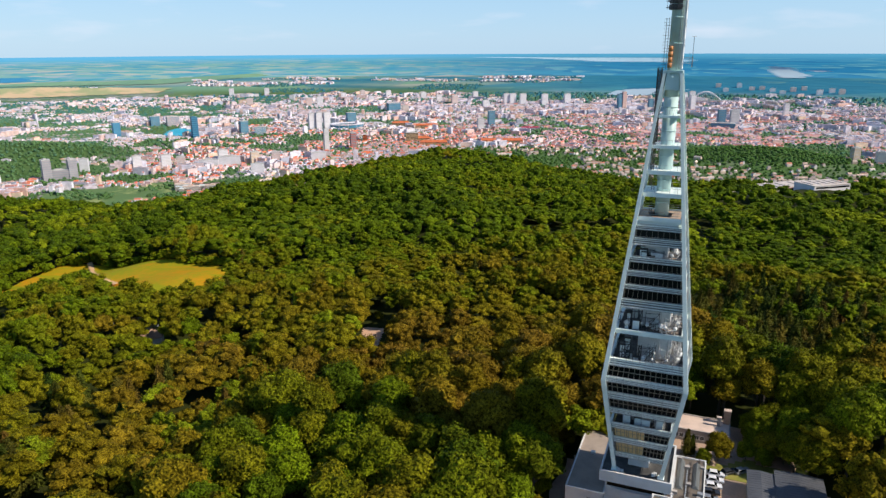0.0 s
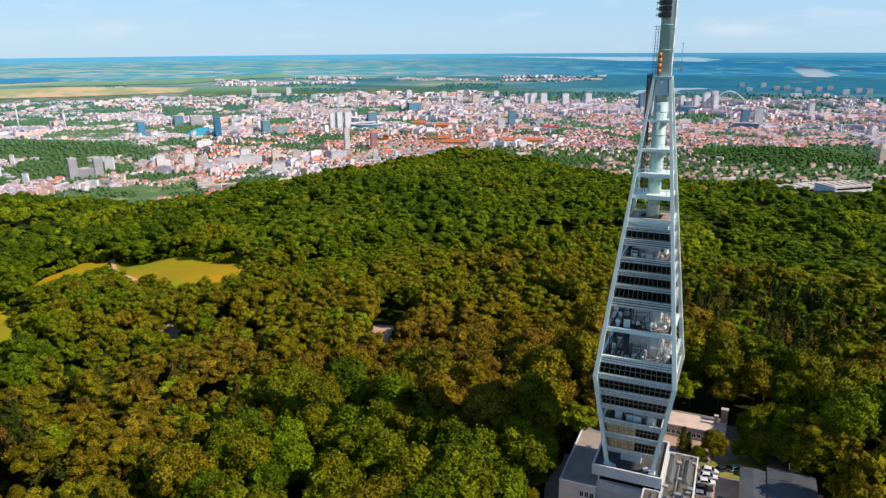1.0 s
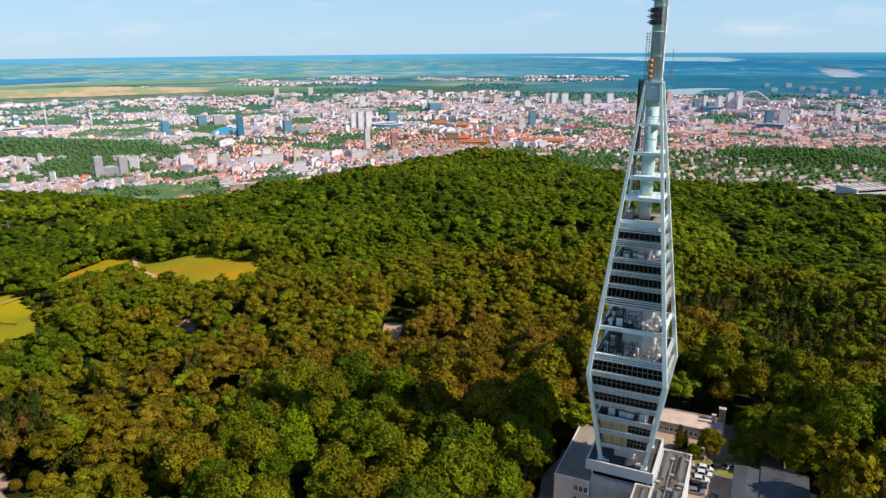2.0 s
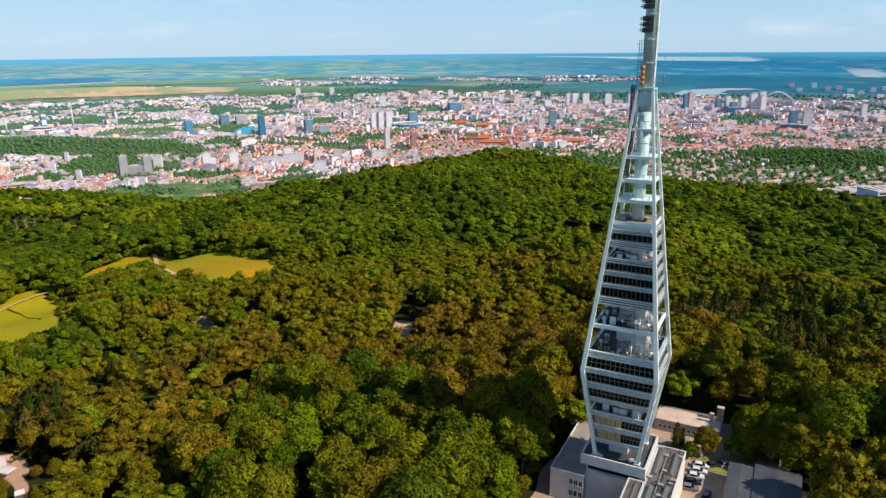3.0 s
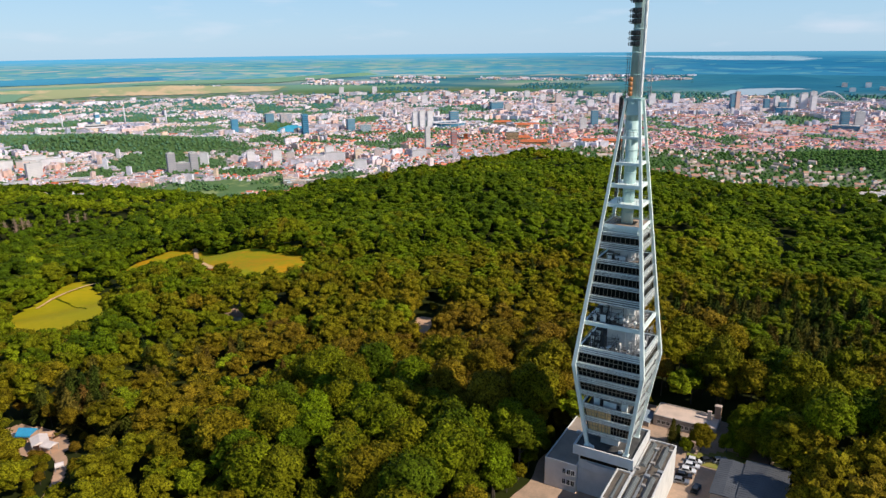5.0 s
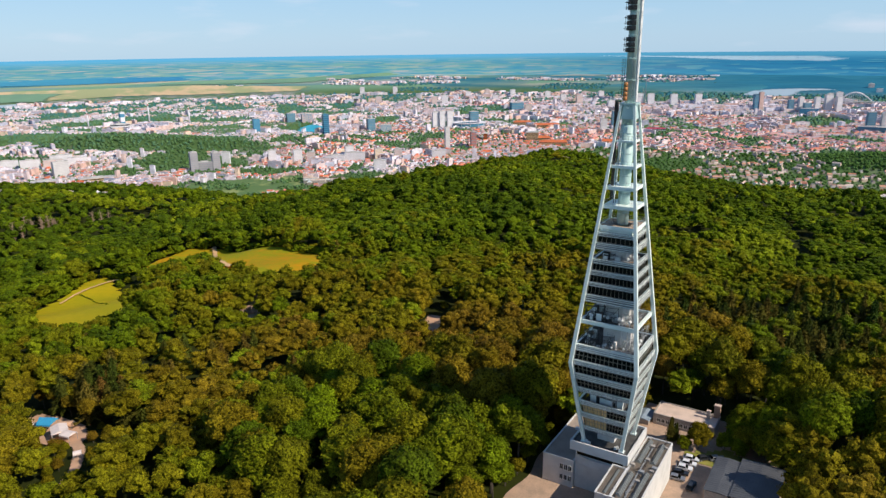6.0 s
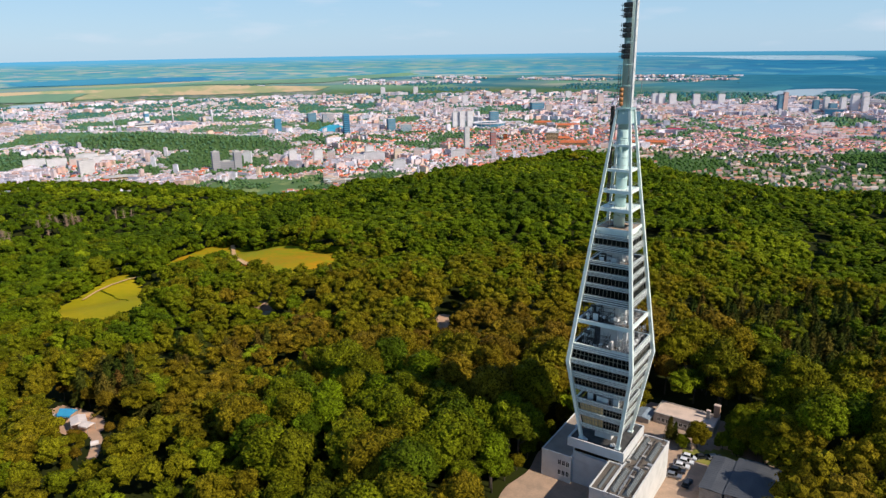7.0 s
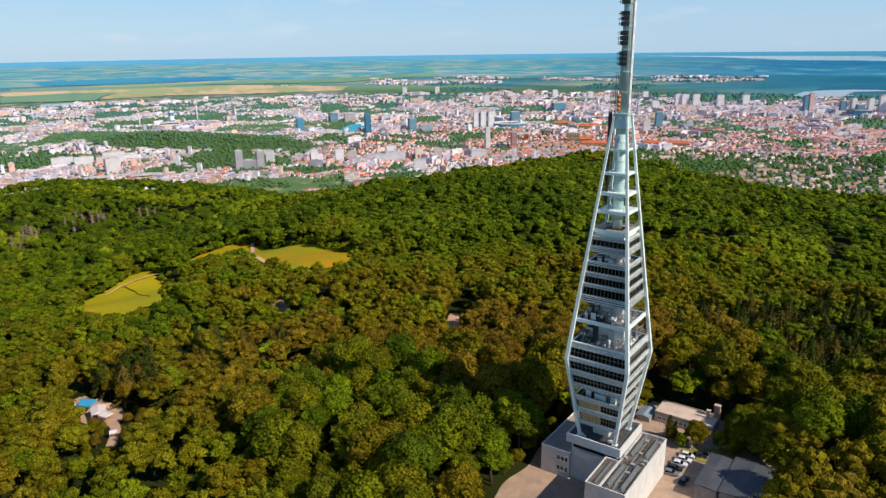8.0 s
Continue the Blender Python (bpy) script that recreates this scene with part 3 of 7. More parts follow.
def half(z):
    """Half the tower's width between the corner posts' centres."""
    if z < Z_BEND:
        return S_FOOT + (S_BEND - S_FOOT) * z / Z_BEND
    return S_BEND + (S_CAP - S_BEND) * (z - Z_BEND) / (Z_CAP - Z_BEND)


def face_slab(bm, k, z0, z1, inset, thick, u0=-1.0, u1=1.0, mi=0):
    """A panel on the side k of the tower, following its lean."""
    m = Matrix.Rotation(k * math.pi / 2, 3, "Z")
    p = []
    for z in (z0, z1):
        h = half(z)
        o, w = h - inset, h - 0.45
        for u, d in ((u0, 0), (u1, 0), (u1, thick), (u0, thick)):
            p.append(m @ Vector((u * w, -(o - d), z)))
    hexa(bm, p, mi)


tower = thing("tv_tower", "pale green-white steel television tower with a tapering glazed spindle", "tower")

for sx, sy in ((-1, -1), (1, -1), (1, 1), (-1, 1)):
    bm = bmesh.new()
    rings = []
    for z, w in ((-0.7, 0.40), (Z_BEND, 0.46), (Z_CAP, 0.26)):
        h = half(max(z, 0))
        rings.append([bm.verts.new((sx * h + a * w, sy * h + b * w, z)) for a, b in ((-1, -1), (1, -1), (1, 1), (-1, 1))])
    for a, b in zip(rings, rings[1:]):
        for i in range(4):
            bm.faces.new((a[i], a[(i + 1) % 4], b[(i + 1) % 4], b[i]))
    bm.faces.new(rings[0][::-1])
    bm.faces.new(rings[-1])
    bmesh.ops.bevel(bm, geom=[e for e in bm.edges if len(e.link_faces) == 2 and e.calc_face_angle() > 1.2], offset=0.06, segments=1, affect="EDGES")
    part("corner_post", bm, STEEL, tower, "pale green painted steel corner post")
    bm = bmesh.new()
    box(bm, sx * S_FOOT - 0.7, sy * S_FOOT - 0.7, -0.62, sx * S_FOOT + 0.7, sy * S_FOOT + 0.7, -0.3)
    part("post_shoe", bm, STEEL, tower)

# solid bands (lower edge, upper edge) and glazed bands (lower, upper, columns, rows)
BANDS = ((3.0, 3.95), (6.65, 7.95), (10.3, 11.5), (14.1, 15.15), (17.55, 19.05), (21.55, 22.65), (25.25, 26.75),
         (37.7, 39.3), (41.6, 42.3), (44.3, 45.2), (47.1, 48.0), (50.6, 51.85), (53.65, 54.35))
GLAZED = ((3.95, 6.65, 14, 2), (7.95, 10.3, 14, 2), (15.15, 17.55, 14, 2), (19.05, 21.55, 14, 2), (22.65, 25.25, 14, 2),
          (39.3, 41.6, 12, 1), (42.3, 44.3, 12, 1), (45.2, 47.1, 11, 1), (51.85, 53.65, 8, 1))
FLOORS = (3.2, 6.9, 10.4, 14.2, 17.8, 21.7, 25.4, 32.4, 37.9, 41.5, 44.2, 47.0, 50.7, 53.7)

for z in FLOORS:
    bm = bmesh.new()
    h = half(z) - 0.8
    box(bm, -h, -h, z - 0.2, h, h, z + 0.15)
    part("floor_slab", bm, DECK, tower)

for z0, z1 in BANDS:
    for k in range(4):
        bm = bmesh.new()
        face_slab(bm, k, z0, z1, 0.30, 0.16)
        band = part("spandrel_band", bm, BAND_BACK, tower, "grey-green ribbed facade band")
        n = 3 if z1 - z0 > 0.9 else 2
        for i in range(n):
            bm = bmesh.new()
            za = z0 + (z1 - z0) * (i + 0.12) / n
            face_slab(bm, k, za, za + (0.62 if z0 < 37 else 0.36) * (z1 - z0) / n, 0.20, 0.12)
            part("rib", bm, PANEL, band)
        bm = bmesh.new()
        face_slab(bm, k, z1 - 0.02, z1 + 0.10, 0.10, 0.5)
        part("band_sill", bm, STEEL, tower)
        # thin balcony rail and brackets in front of the band
        bm = bmesh.new()
        m3 = Matrix.Rotation(k * math.pi / 2, 3, "Z")
        for zz in (z0 + 0.05, z1 + 0.45):
            h = half(zz)
            bar(bm, m3 @ Vector((-h + 0.5, -h - 0.05, zz)), m3 @ Vector((h - 0.5, -h - 0.05, zz)), 0.05)
        for i in range(11):
            u = -1 + 2 * (i + 0.5) / 11
            h, g = half(z0 + 0.05), half(z1 + 0.45)
            bar(bm, m3 @ Vector((u * (h - 0.5), -h - 0.05, z0 + 0.05)), m3 @ Vector((u * (g - 0.5), -g - 0.05, z1 + 0.45)), 0.035)
        part("service_rail", bm, PIPE, tower)

for z0, z1, cols, rows in GLAZED:
    for k in range(4):
        bm = bmesh.new()
        face_slab(bm, k, z0, z1, 0.72, 0.06)
        win = part("window_band", bm, GLASS, tower, "dark ribbon window")
        for i in range(cols + 1):
            bm = bmesh.new()
            u = -1 + 2 * i / cols
            w = (0.055 if rows > 1 else 0.03) / half(z0)
            face_slab(bm, k, z0, z1, 0.58, 0.13, max(-1, u - w), min(1, u + w))
            part("mullion", bm, DARK_FRAME, win)
        for j in range(1, rows):
            bm = bmesh.new()
            za = z0 + (z1 - z0) * j / rows
            face_slab(bm, k, za - 0.05, za + 0.05, 0.60, 0.11)
            part("transom", bm, DARK_FRAME, win)

# core walls inside the open storeys, lift shaft and the tube that carries the mast
bm = bmesh.new()
box(bm, -2.4, -2.0, -0.6, 2.0, 2.4, Z_ROOF)
part("core", bm, CONCRETE_WHITE, tower, "grey panelled lift core")
# white walled plant rooms beside the core in the two tall open storeys
for z0, z1, x1 in ((25.56, 32.18, 4.3), (32.56, 37.65, 3.6)):
    bm = bmesh.new()
    box(bm, 2.01, -1.9, z0, x1, 3.2, z1)
    room = part("plant_room", bm, DISH, tower, "white panelled plant room")
    bm = bmesh.new()
    box(bm, 2.4, -1.96, z0 + 0.1, 3.3, -1.88, z0 + 2.2)
    part("door", bm, PANEL, room)
# tan panels on two storeys of windows, painting in a warm reflection
for z0, z1 in ((4.0, 6.6), (8.0, 10.25)):
    for u0, u1 in ((-0.93, -0.5), (-0.48, -0.1), (-0.08, 0.14)):
        bm = bmesh.new()
        face_slab(bm, 0, z0, z1, 0.66, 0.05, u0, u1)
        part("roller_blind", bm, TAN_REFLECTION, tower, "tan panel standing in for a reflection on the windows")
bm = bmesh.new()
bar(bm, (0, 0, Z_ROOF), (0, 0, 79.0), 1.32, 32)
bar(bm, (0, 0, 79.0), (0, 0, Z_CAP - 0.1), 1.32, 32, 1.55)
for z in (58.5, 63.0, 67.5, 72.5, 77.0):
    bar(bm, (0, 0, z), (0, 0, z + 0.18), 1.40, 32)
part("central_tube", bm, TUBE, tower, "pale green round steel tube")

# big slab between the two tall open storeys
for k in range(4):
    bm = bmesh.new()
    face_slab(bm, k, 32.15, 33.0, 0.28, 0.3)
    beam = part("ring_beam", bm, STEEL, tower)
    bm = bmesh.new()
    face_slab(bm, k, 32.95, 33.08, 0.15, 0.6)
    part("beam_flange", bm, STEEL, beam)
# recessed storey under the roof terrace
bm = bmesh.new()
for k in range(4):
    face_slab(bm, k, 54.35, 55.5, 0.9, 0.15)
part("attic_wall", bm, STEEL, tower, "pale turquoise recessed attic wall")
bm = bmesh.new()
h = half(Z_ROOF) - 0.15
box(bm, -h, -h, 55.5, h, h, Z_ROOF)
part("roof_terrace", bm, TERRACE, tower, "tan boarded roof terrace")
for k in range(4):
    bm = bmesh.new()
    face_slab(bm, k, 55.45, 56.25, 0.12, 0.12)
    part("terrace_edge", bm, STEEL, tower)
    bm = bmesh.new()
    m3 = Matrix.Rotation(k * math.pi / 2, 3, "Z")
    for zz in (56.7, 57.2):
        h = half(zz) - 0.35
        bar(bm, m3 @ Vector((-h, -h, zz)), m3 @ Vector((h, -h, zz)), 0.04)
    for i in range(8):
        u = -1 + 2 * i / 7
        h = half(57.2) - 0.35
        bar(bm, m3 @ Vector((u * h, -h, 56.2)), m3 @ Vector((u * h, -h, 57.2)), 0.04)
    part("railing", bm, PIPE, tower)

# open platforms in the cone
for z, deep in ((60.9, 0.75), (65.2, 0.75), (70.0, 0.6), (75.6, 0.45)):
    h = half(z)
    for k in range(4):
        bm = bmesh.new()
        face_slab(bm, k, z - deep, z, 0.18, 0.22)
        part("platform_girder", bm, STEEL, tower)
    w = h - 0.25
    bm = bmesh.new()
    outer = [[bm.verts.new((a * w, b * w, q)) for a, b in ((-1, -1), (1, -1), (1, 1), (-1, 1))] for q in (z - 0.14, z - 0.04)]
    inner = [[bm.verts.new((a * 1.1, b * 1.1, q)) for a, b in ((-1, -1), (1, -1), (1, 1), (-1, 1))] for q in (z - 0.14, z - 0.04)]
    for i in range(4):
        j = (i + 1) % 4
        bm.faces.new((outer[1][i], outer[1][j], inner[1][j], inner[1][i]))
        bm.faces.new((outer[0][j], outer[0][i], inner[0][i], inner[0][j]))
        bm.faces.new((outer[0][i], outer[0][j], outer[1][j], outer[1][i]))
        bm.faces.new((inner[0][j], inner[0][i], inner[1][i], inner[1][j]))
    part("platform", bm, STEEL, tower, "pale steel ring platform")
    bm = bmesh.new()
    for k in range(4):
        m3 = Matrix.Rotation(k * math.pi / 2, 3, "Z")
        g = half(z + 1.0) - 0.3
        bar(bm, m3 @ Vector((-g, -g, z + 1.0)), m3 @ Vector((g, -g, z + 1.0)), 0.03)
        for i in range(5):
            u = -0.8 + 0.4 * i
            bar(bm, m3 @ Vector((u * g, -g, z)), m3 @ Vector((u * g, -g, z + 1.0)), 0.03)
    part("railing", bm, PIPE, tower)

bm = bmesh.new()
box(bm, -1.8, -1.8, Z_CAP - 0.15, 1.8, 1.8, Z_CAP + 0.3)
for k in range(4):
    face_slab(bm, k, 80.3, Z_CAP - 0.1, 0.1, 0.12)
part("cap", bm, TUBE, tower, "steel cap plate on top of the posts")

# mast
bm = bmesh.new()
bar(bm, (0, 0, Z_CAP + 0.3), (0, 0, 128), 1.24, 32, 1.16)
for z in (88.6, 93.2, 98, 103, 108, 114, 120):
    bar(bm, (0, 0, z), (0, 0, z + 0.16), 1.32, 32)
part("mast", bm, TUBE, tower, "white-green tubular antenna mast")
bm = bmesh.new()
for a in (-0.2, 0.2):
    bar(bm, (1.30 * math.cos(a - 0.95), 1.30 * math.sin(a - 0.95), 84), (1.30 * math.cos(a - 0.95), 1.30 * math.sin(a - 0.95), 126), 0.035)
for i in range(84):
    z = 84.2 + 0.5 * i
    bar(bm, (1.30 * math.cos(-1.15), 1.30 * math.sin(-1.15), z), (1.30 * math.cos(-0.75), 1.30 * math.sin(-0.75), z), 0.018)
for i in range(12):
    z = 85 + 3.4 * i
    bar(bm, (1.0 * math.cos(-0.3), 1.0 * math.sin(-0.3), z), (1.62 * math.cos(-0.3), 1.62 * math.sin(-0.3), z), 0.05)
    bar(bm, (1.62 * math.cos(-0.3), 1.62 * math.sin(-0.3), z - 0.5), (1.62 * math.cos(-0.3), 1.62 * math.sin(-0.3), z + 0.9), 0.035)
part("ladder", bm, PIPE, tower, "steel ladder up the mast")

# antenna panels in tiers on the mast
for z0, z1 in ((94.6, 98.2), (99.1, 102.4), (103.3, 106.9), (108, 112), (114, 118)):
    for a in (110, 146, 182, 218, 250, 280):
        m3 = Matrix.Rotation(radians(a), 3, "Z")
        for zz in np.arange(z0, z1 - 0.5, 1.1):
            bm = bmesh.new()
            p = [m3 @ Vector(q) for q in ((1.15, -0.42, zz), (1.7, -0.42, zz), (1.7, 0.42, zz), (1.15, 0.42, zz),
                                         (1.15, -0.42, zz + 0.95), (1.7, -0.42, zz + 0.95), (1.7, 0.42, zz + 0.95), (1.15, 0.42, zz + 0.95))]
            hexa(bm, p)
            panel = part("antenna_panel", bm, BLACK_METAL, tower, "dark dipole antenna panel")
            bm = bmesh.new()
            bar(bm, m3 @ Vector((1.7, 0, zz + 0.45)), m3 @ Vector((2.35, 0, zz + 0.45)), 0.05)
            bar(bm, m3 @ Vector((2.32, -0.5, zz + 0.45)), m3 @ Vector((2.32, 0.5, zz + 0.45)), 0.05)
            bar(bm, m3 @ Vector((2.1, 0, zz + 0.05)), m3 @ Vector((2.1, 0, zz + 0.9)), 0.05)
            part("dipole", bm, BLACK_METAL, panel)
# white cable tray up the sunny side of the mast
bm = bmesh.new()
m3 = Matrix.Rotation(radians(-8), 3, "Z")
hexa(bm, [m3 @ Vector(q) for q in ((1.12, -0.42, 84.0), (1.5, -0.42, 84.0), (1.5, 0.42, 84.0), (1.12, 0.42, 84.0), (1.05, -0.5, 127), (1.55, -0.5, 127), (1.55, 0.5, 127), (1.05, 0.5, 127))])
part("cable_tray", bm, DISH, tower, "white enclosed cable tray")
# dipole ladder and drums low on the mast
bm = bmesh.new()
for x in (-1.95, -1.5):
    bar(bm, (x, -0.5, 84), (x, -0.5, 93.2), 0.06)
for i in range(16):
    z = 84.3 + 0.58 * i
    bar(bm, (-2.35, -0.5, z), (-1.1, -0.3, z), 0.04)
    bar(bm, (-2.35, -0.75, z), (-2.35, -0.25, z), 0.035)
part("dipole_rack", bm, RUST, tower, "brown steel dipole rack")
for i in range(4):
    bm = bmesh.new()
    bar(bm, (-0.78, -1.25, 84.3 + 1.02 * i), (-0.78, -1.25, 85.2 + 1.02 * i), 0.42, 16)
    part("drum", bm, ORANGE, tower, "orange antenna drum")
# cable rack hanging beside the cap
bm = bmesh.new()
for x, y in ((-2.75, -1.9), (-2.0, -1.9), (-2.75, -0.7), (-2.0, -0.7)):
    bar(bm, (x, y, 70.5), (x, y, 84.3), 0.10)
for i in range(20):
    z = 72.6 + 0.6 * i
    bar(bm, (-2.75, -1.9, z), (-2.0, -1.9, z + 0.3), 0.04)
    bar(bm, (-2.75, -0.7, z), (-2.75, -1.9, z + 0.3), 0.04)
    bar(bm, (-2.0, -1.9, z), (-2.75, -1.9, z + 0.6), 0.04)
for i in range(6):
    bar(bm, (-2.7 + 0.12 * i, -1.8, 62), (-2.7 + 0.12 * i, -1.8, 84), 0.06)
part("cable_rack", bm, RUST, tower, "dark brown cable lattice")
bm = bmesh.new()
for x in (-1.9, -1.45):
    bar(bm, (x - 0.5, -0.6, 56), (x, -0.6, 73), 0.05)
for i in range(38):
    z = 56.3 + 0.44 * i
    t = (z - 56) / 17
    bar(bm, (-2.4 + 0.5 * t, -0.6, z), (-1.95 + 0.5 * t, -0.6, z), 0.03)
part("cone_ladder", bm, RUST, tower)
bm = bmesh.new()
bar(bm, (1.2, 0.2, 85.2), (3.1, 0.6, 85.0), 0.07)
bar(bm, (1.2, 0.2, 86.2), (3.1, 0.6, 86.0), 0.07)
bar(bm, (3.1, 0.6, 84.4), (3.1, 0.6, 90.0), 0.07)
bar(bm, (3.1, 0.6, 84.4), (3.1, 0.6, 86.3), 0.16)
bar(bm, (2.6, 0.5, 84.6), (2.6, 0.5, 87.0), 0.05)
bar(bm, (2.7, 0.2, 89.9), (3.5, 1.0, 89.9), 0.05)
part("side_antenna", bm, PIPE, tower, "whip antenna on a side bracket")


# ---- dishes and gear in the open storeys ----
def dish_thing(x, y, z, r, turn, tilt=0.0):
    d = thing("dish_antenna", "white drum dish antenna on a steel pole", "antenna", x, y, z, turn, "dishes on the open storeys")
    bm = bmesh.new()
    bar(bm, (0, 0.35, -0.0), (0, 0.35, 2.6), 0.07, 8)
    part("pole", bm, PIPE, d)
    bm = bmesh.new()
    bar(bm, (0, -0.45, 1.5), (0, 0.0, 1.5), r, 24, r)
    bar(bm, (0, -0.62, 1.5), (0, -0.45, 1.5), r * 0.55, 24, r)
    bar(bm, (0, 0.0, 1.5), (0, 0.3, 1.5), r * 0.9, 24, r * 0.3)
    part("dish", bm, DISH, d)
    return d


rng = random.Random(7)
for z, n, reach in ((25.55, 13, 6.3), (32.55, 10, 5.4), (47.15, 6, 3.9), (10.55, 3, 4.6)):
    for i in range(n):
        u = rng.uniform(-0.2, 1.0) if rng.random() < 0.8 else rng.uniform(-1, 0)
        if rng.random() < 0.55:
            x, y, t_ = u * reach, -reach + rng.uniform(0.2, 1.8), rng.uniform(-25, 25)
        else:
            x, y, t_ = reach - rng.uniform(0.2, 1.6), rng.uniform(-reach, reach * 0.7), rng.uniform(65, 115)
        dish_thing(x, y, z, rng.choice((0.25, 0.3, 0.38, 0.5)), t_)


def pipe_frame(x, y, z, w, h, turn):
    # frames in the shaded half get black steel, shade put into the colour
    dark = x < 0.5
    steel = BLACK_METAL if dark else PIPE
    f = thing("antenna_frame", "steel pipe frame coloured dark for the storey's shaded half" if dark else "grey steel pipe frame for antennas", "frame", x, y, z, turn, "pipe frames on the open storeys")
    for u in (-w / 2, w / 2):
        bm = bmesh.new()
        bar(bm, (u, 0, 0), (u, 0, h), 0.06, 6)
        part("upright", bm, steel, f)
    for v in (0.35, 0.9):
        bm = bmesh.new()
        bar(bm, (-w / 2, 0, h * v), (w / 2, 0, h * v), 0.06, 6)
        part("rail", bm, steel, f)
    bm = bmesh.new()
    bar(bm, (-w / 2, 0, 0.1), (w / 2, 0, h * 0.9), 0.05, 6)
    part("brace", bm, steel, f)
    return f


for z, n, reach, h in ((25.55, 34, 6.4, 5.4), (32.55, 24, 5.5, 4.6), (47.15, 12, 4.0, 2.5), (10.55, 6, 4.8, 3.2)):
    for i in range(n):
        if i % 2 == 0:
            pipe_frame(rng.uniform(-reach, reach), -reach + rng.uniform(0, 3.0), z, rng.uniform(1.2, 3.0), h * rng.uniform(0.4, 1.0), rng.uniform(-20, 20))
        else:
            pipe_frame(reach - rng.uniform(0, 3.0), rng.uniform(-reach, reach), z, rng.uniform(1.2, 3.0), h * rng.uniform(0.4, 1.0), 90 + rng.uniform(-20, 20))


def cabinet_thing(x, y, z, w, d, h, mat_, label):
    c = thing("equipment_cabinet", label, "cabinet", x, y, z, 0, "equipment cabinets on the open storeys")
    bm = bmesh.new()
    box(bm, -w / 2, -d / 2, 0, w / 2, d / 2, h)
    bmesh.ops.bevel(bm, geom=bm.edges[:], offset=0.04, segments=1, affect="EDGES")
    part("body", bm, mat_, c)
    bm = bmesh.new()
    box(bm, -w * 0.42, -d / 2 - 0.03, 0.12, w * 0.42, -d / 2 + 0.005, h * 0.9)
    part("door", bm, PANEL, c)


for x, y, z, w, d, h in ((-2.8, -4.3, 32.55, 1.6, 1.0, 2.2), (0.8, -3.2, 32.55, 1.4, 0.9, 2.0), (-4.6, -3.4, 25.55, 1.4, 1.2, 2.4), (0.6, -3.6, 25.55, 1.8, 1.0, 2.1),
                         (-2.4, -3.2, 47.15, 1.2, 0.8, 1.8), (0.4, -3.0, 47.15, 1.4, 0.8, 1.6), (0.8, -4.4, 10.55, 1.8, 1.0, 2.0), (3.6, -4.2, 10.55, 1.4, 1.0, 2.2)):
    cabinet_thing(x, y, z, w, d, h, rng.choice((DISH, PANEL, DECK)), "pale sheet-metal equipment cabinet on the storey floor")

# dark plant added to deepen the shaded half of the open storeys
for x, y, z, w, d, h in ((-5.2, -3.6, 25.55, 1.0, 1.6, 3.4), (-3.6, -5.0, 25.55, 1.5, 0.9, 2.3), (-4.4, -1.6, 25.55, 1.4, 1.4, 4.2), (-2.2, -5.4, 25.55, 1.2, 0.8, 1.5),
                         (-4.4, -2.6, 32.55, 1.0, 1.4, 3.2), (-3.4, -0.8, 32.55, 1.4, 1.2, 3.8), (-4.6, -4.6, 32.55, 0.9, 0.9, 1.7), (-2.6, -2.6, 47.15, 1.6, 0.9, 2.2), (-3.0, -0.4, 47.15, 1.0, 1.4, 2.4), (-3.2, -3.9, 10.55, 1.8, 1.0, 2.4), (-0.9, -3.9, 10.55, 1.6, 0.9, 2.0)):
    cabinet_thing(x, y, z, w, d, h, BLACK_METAL, "dark sheet-metal machine housing in the open storey")


def scrap_heap(x, y, z, reach, n):
    """Pale poles and boards lying about on a storey floor."""
    heap = thing("pole_heap", "heap of pale poles and boards on the storey floor", "poles", x, y, z, 0, "heaps on the open storeys")
    for i in range(n):
        a, l_ = rng.uniform(0, math.pi), rng.uniform(0.8, 2.2)
        px, py, h = rng.uniform(-reach, reach), rng.uniform(-reach, reach), 0.07 + 0.025 * i
        bm = bmesh.new()
        bar(bm, (px - l_ * math.cos(a) / 2, py - l_ * math.sin(a) / 2, h), (px + l_ * math.cos(a) / 2, py + l_ * math.sin(a) / 2, h + rng.uniform(0, 0.25)), rng.uniform(0.05, 0.12), 5)
        part("pole", bm, rng.choice((DISH, DISH, TERRACE, PIPE)), heap)


for x, y, z, reach, n in ((4.2, -4.6, 25.55, 1.6, 26), (5.0, -1.0, 25.55, 1.3, 16), (2.2, -5.2, 25.55, 1.2, 14), (3.6, -3.6, 32.55, 1.4, 22), (4.2, 0.2, 32.55, 1.2, 12), (2.2, -2.6, 47.15, 1.1, 12)):
    scrap_heap(x, y, z, reach, n)

# ---- buildings at the foot ----
podium = thing("podium", "white rendered podium with a parapet round its flat deck", "building", 0, 0, -14)
bm = bmesh.new()
box(bm, -6.6, -5.8, 0, 6.2, 7.6, 11.4)
part("body", bm, CONCRETE_WHITE, podium)
bm = bmesh.new()
low, top = [], []
for i in range(13):
    x, y = -6.6 + 12.4 * i / 12, -5.8 - 0.9 * math.sin(math.pi * i / 12) - 0.01
    low.append(bm.verts.new((x, y, 7.4)))
    top.append(bm.verts.new((x, y, 9.6)))
for i in range(12):
    bm.faces.new((low[i], low[i + 1], top[i + 1], top[i]))
bm.faces.new(top)
bm.faces.new(low[::-1])
part("curved_front", bm, CONCRETE_WHITE, podium)
bm = bmesh.new()
box(bm, -6.2, -5.86, 9.75, 5.8, -5.78, 10.9)
part("ribbon_window", bm, GLASS, podium)
bm = bmesh.new()
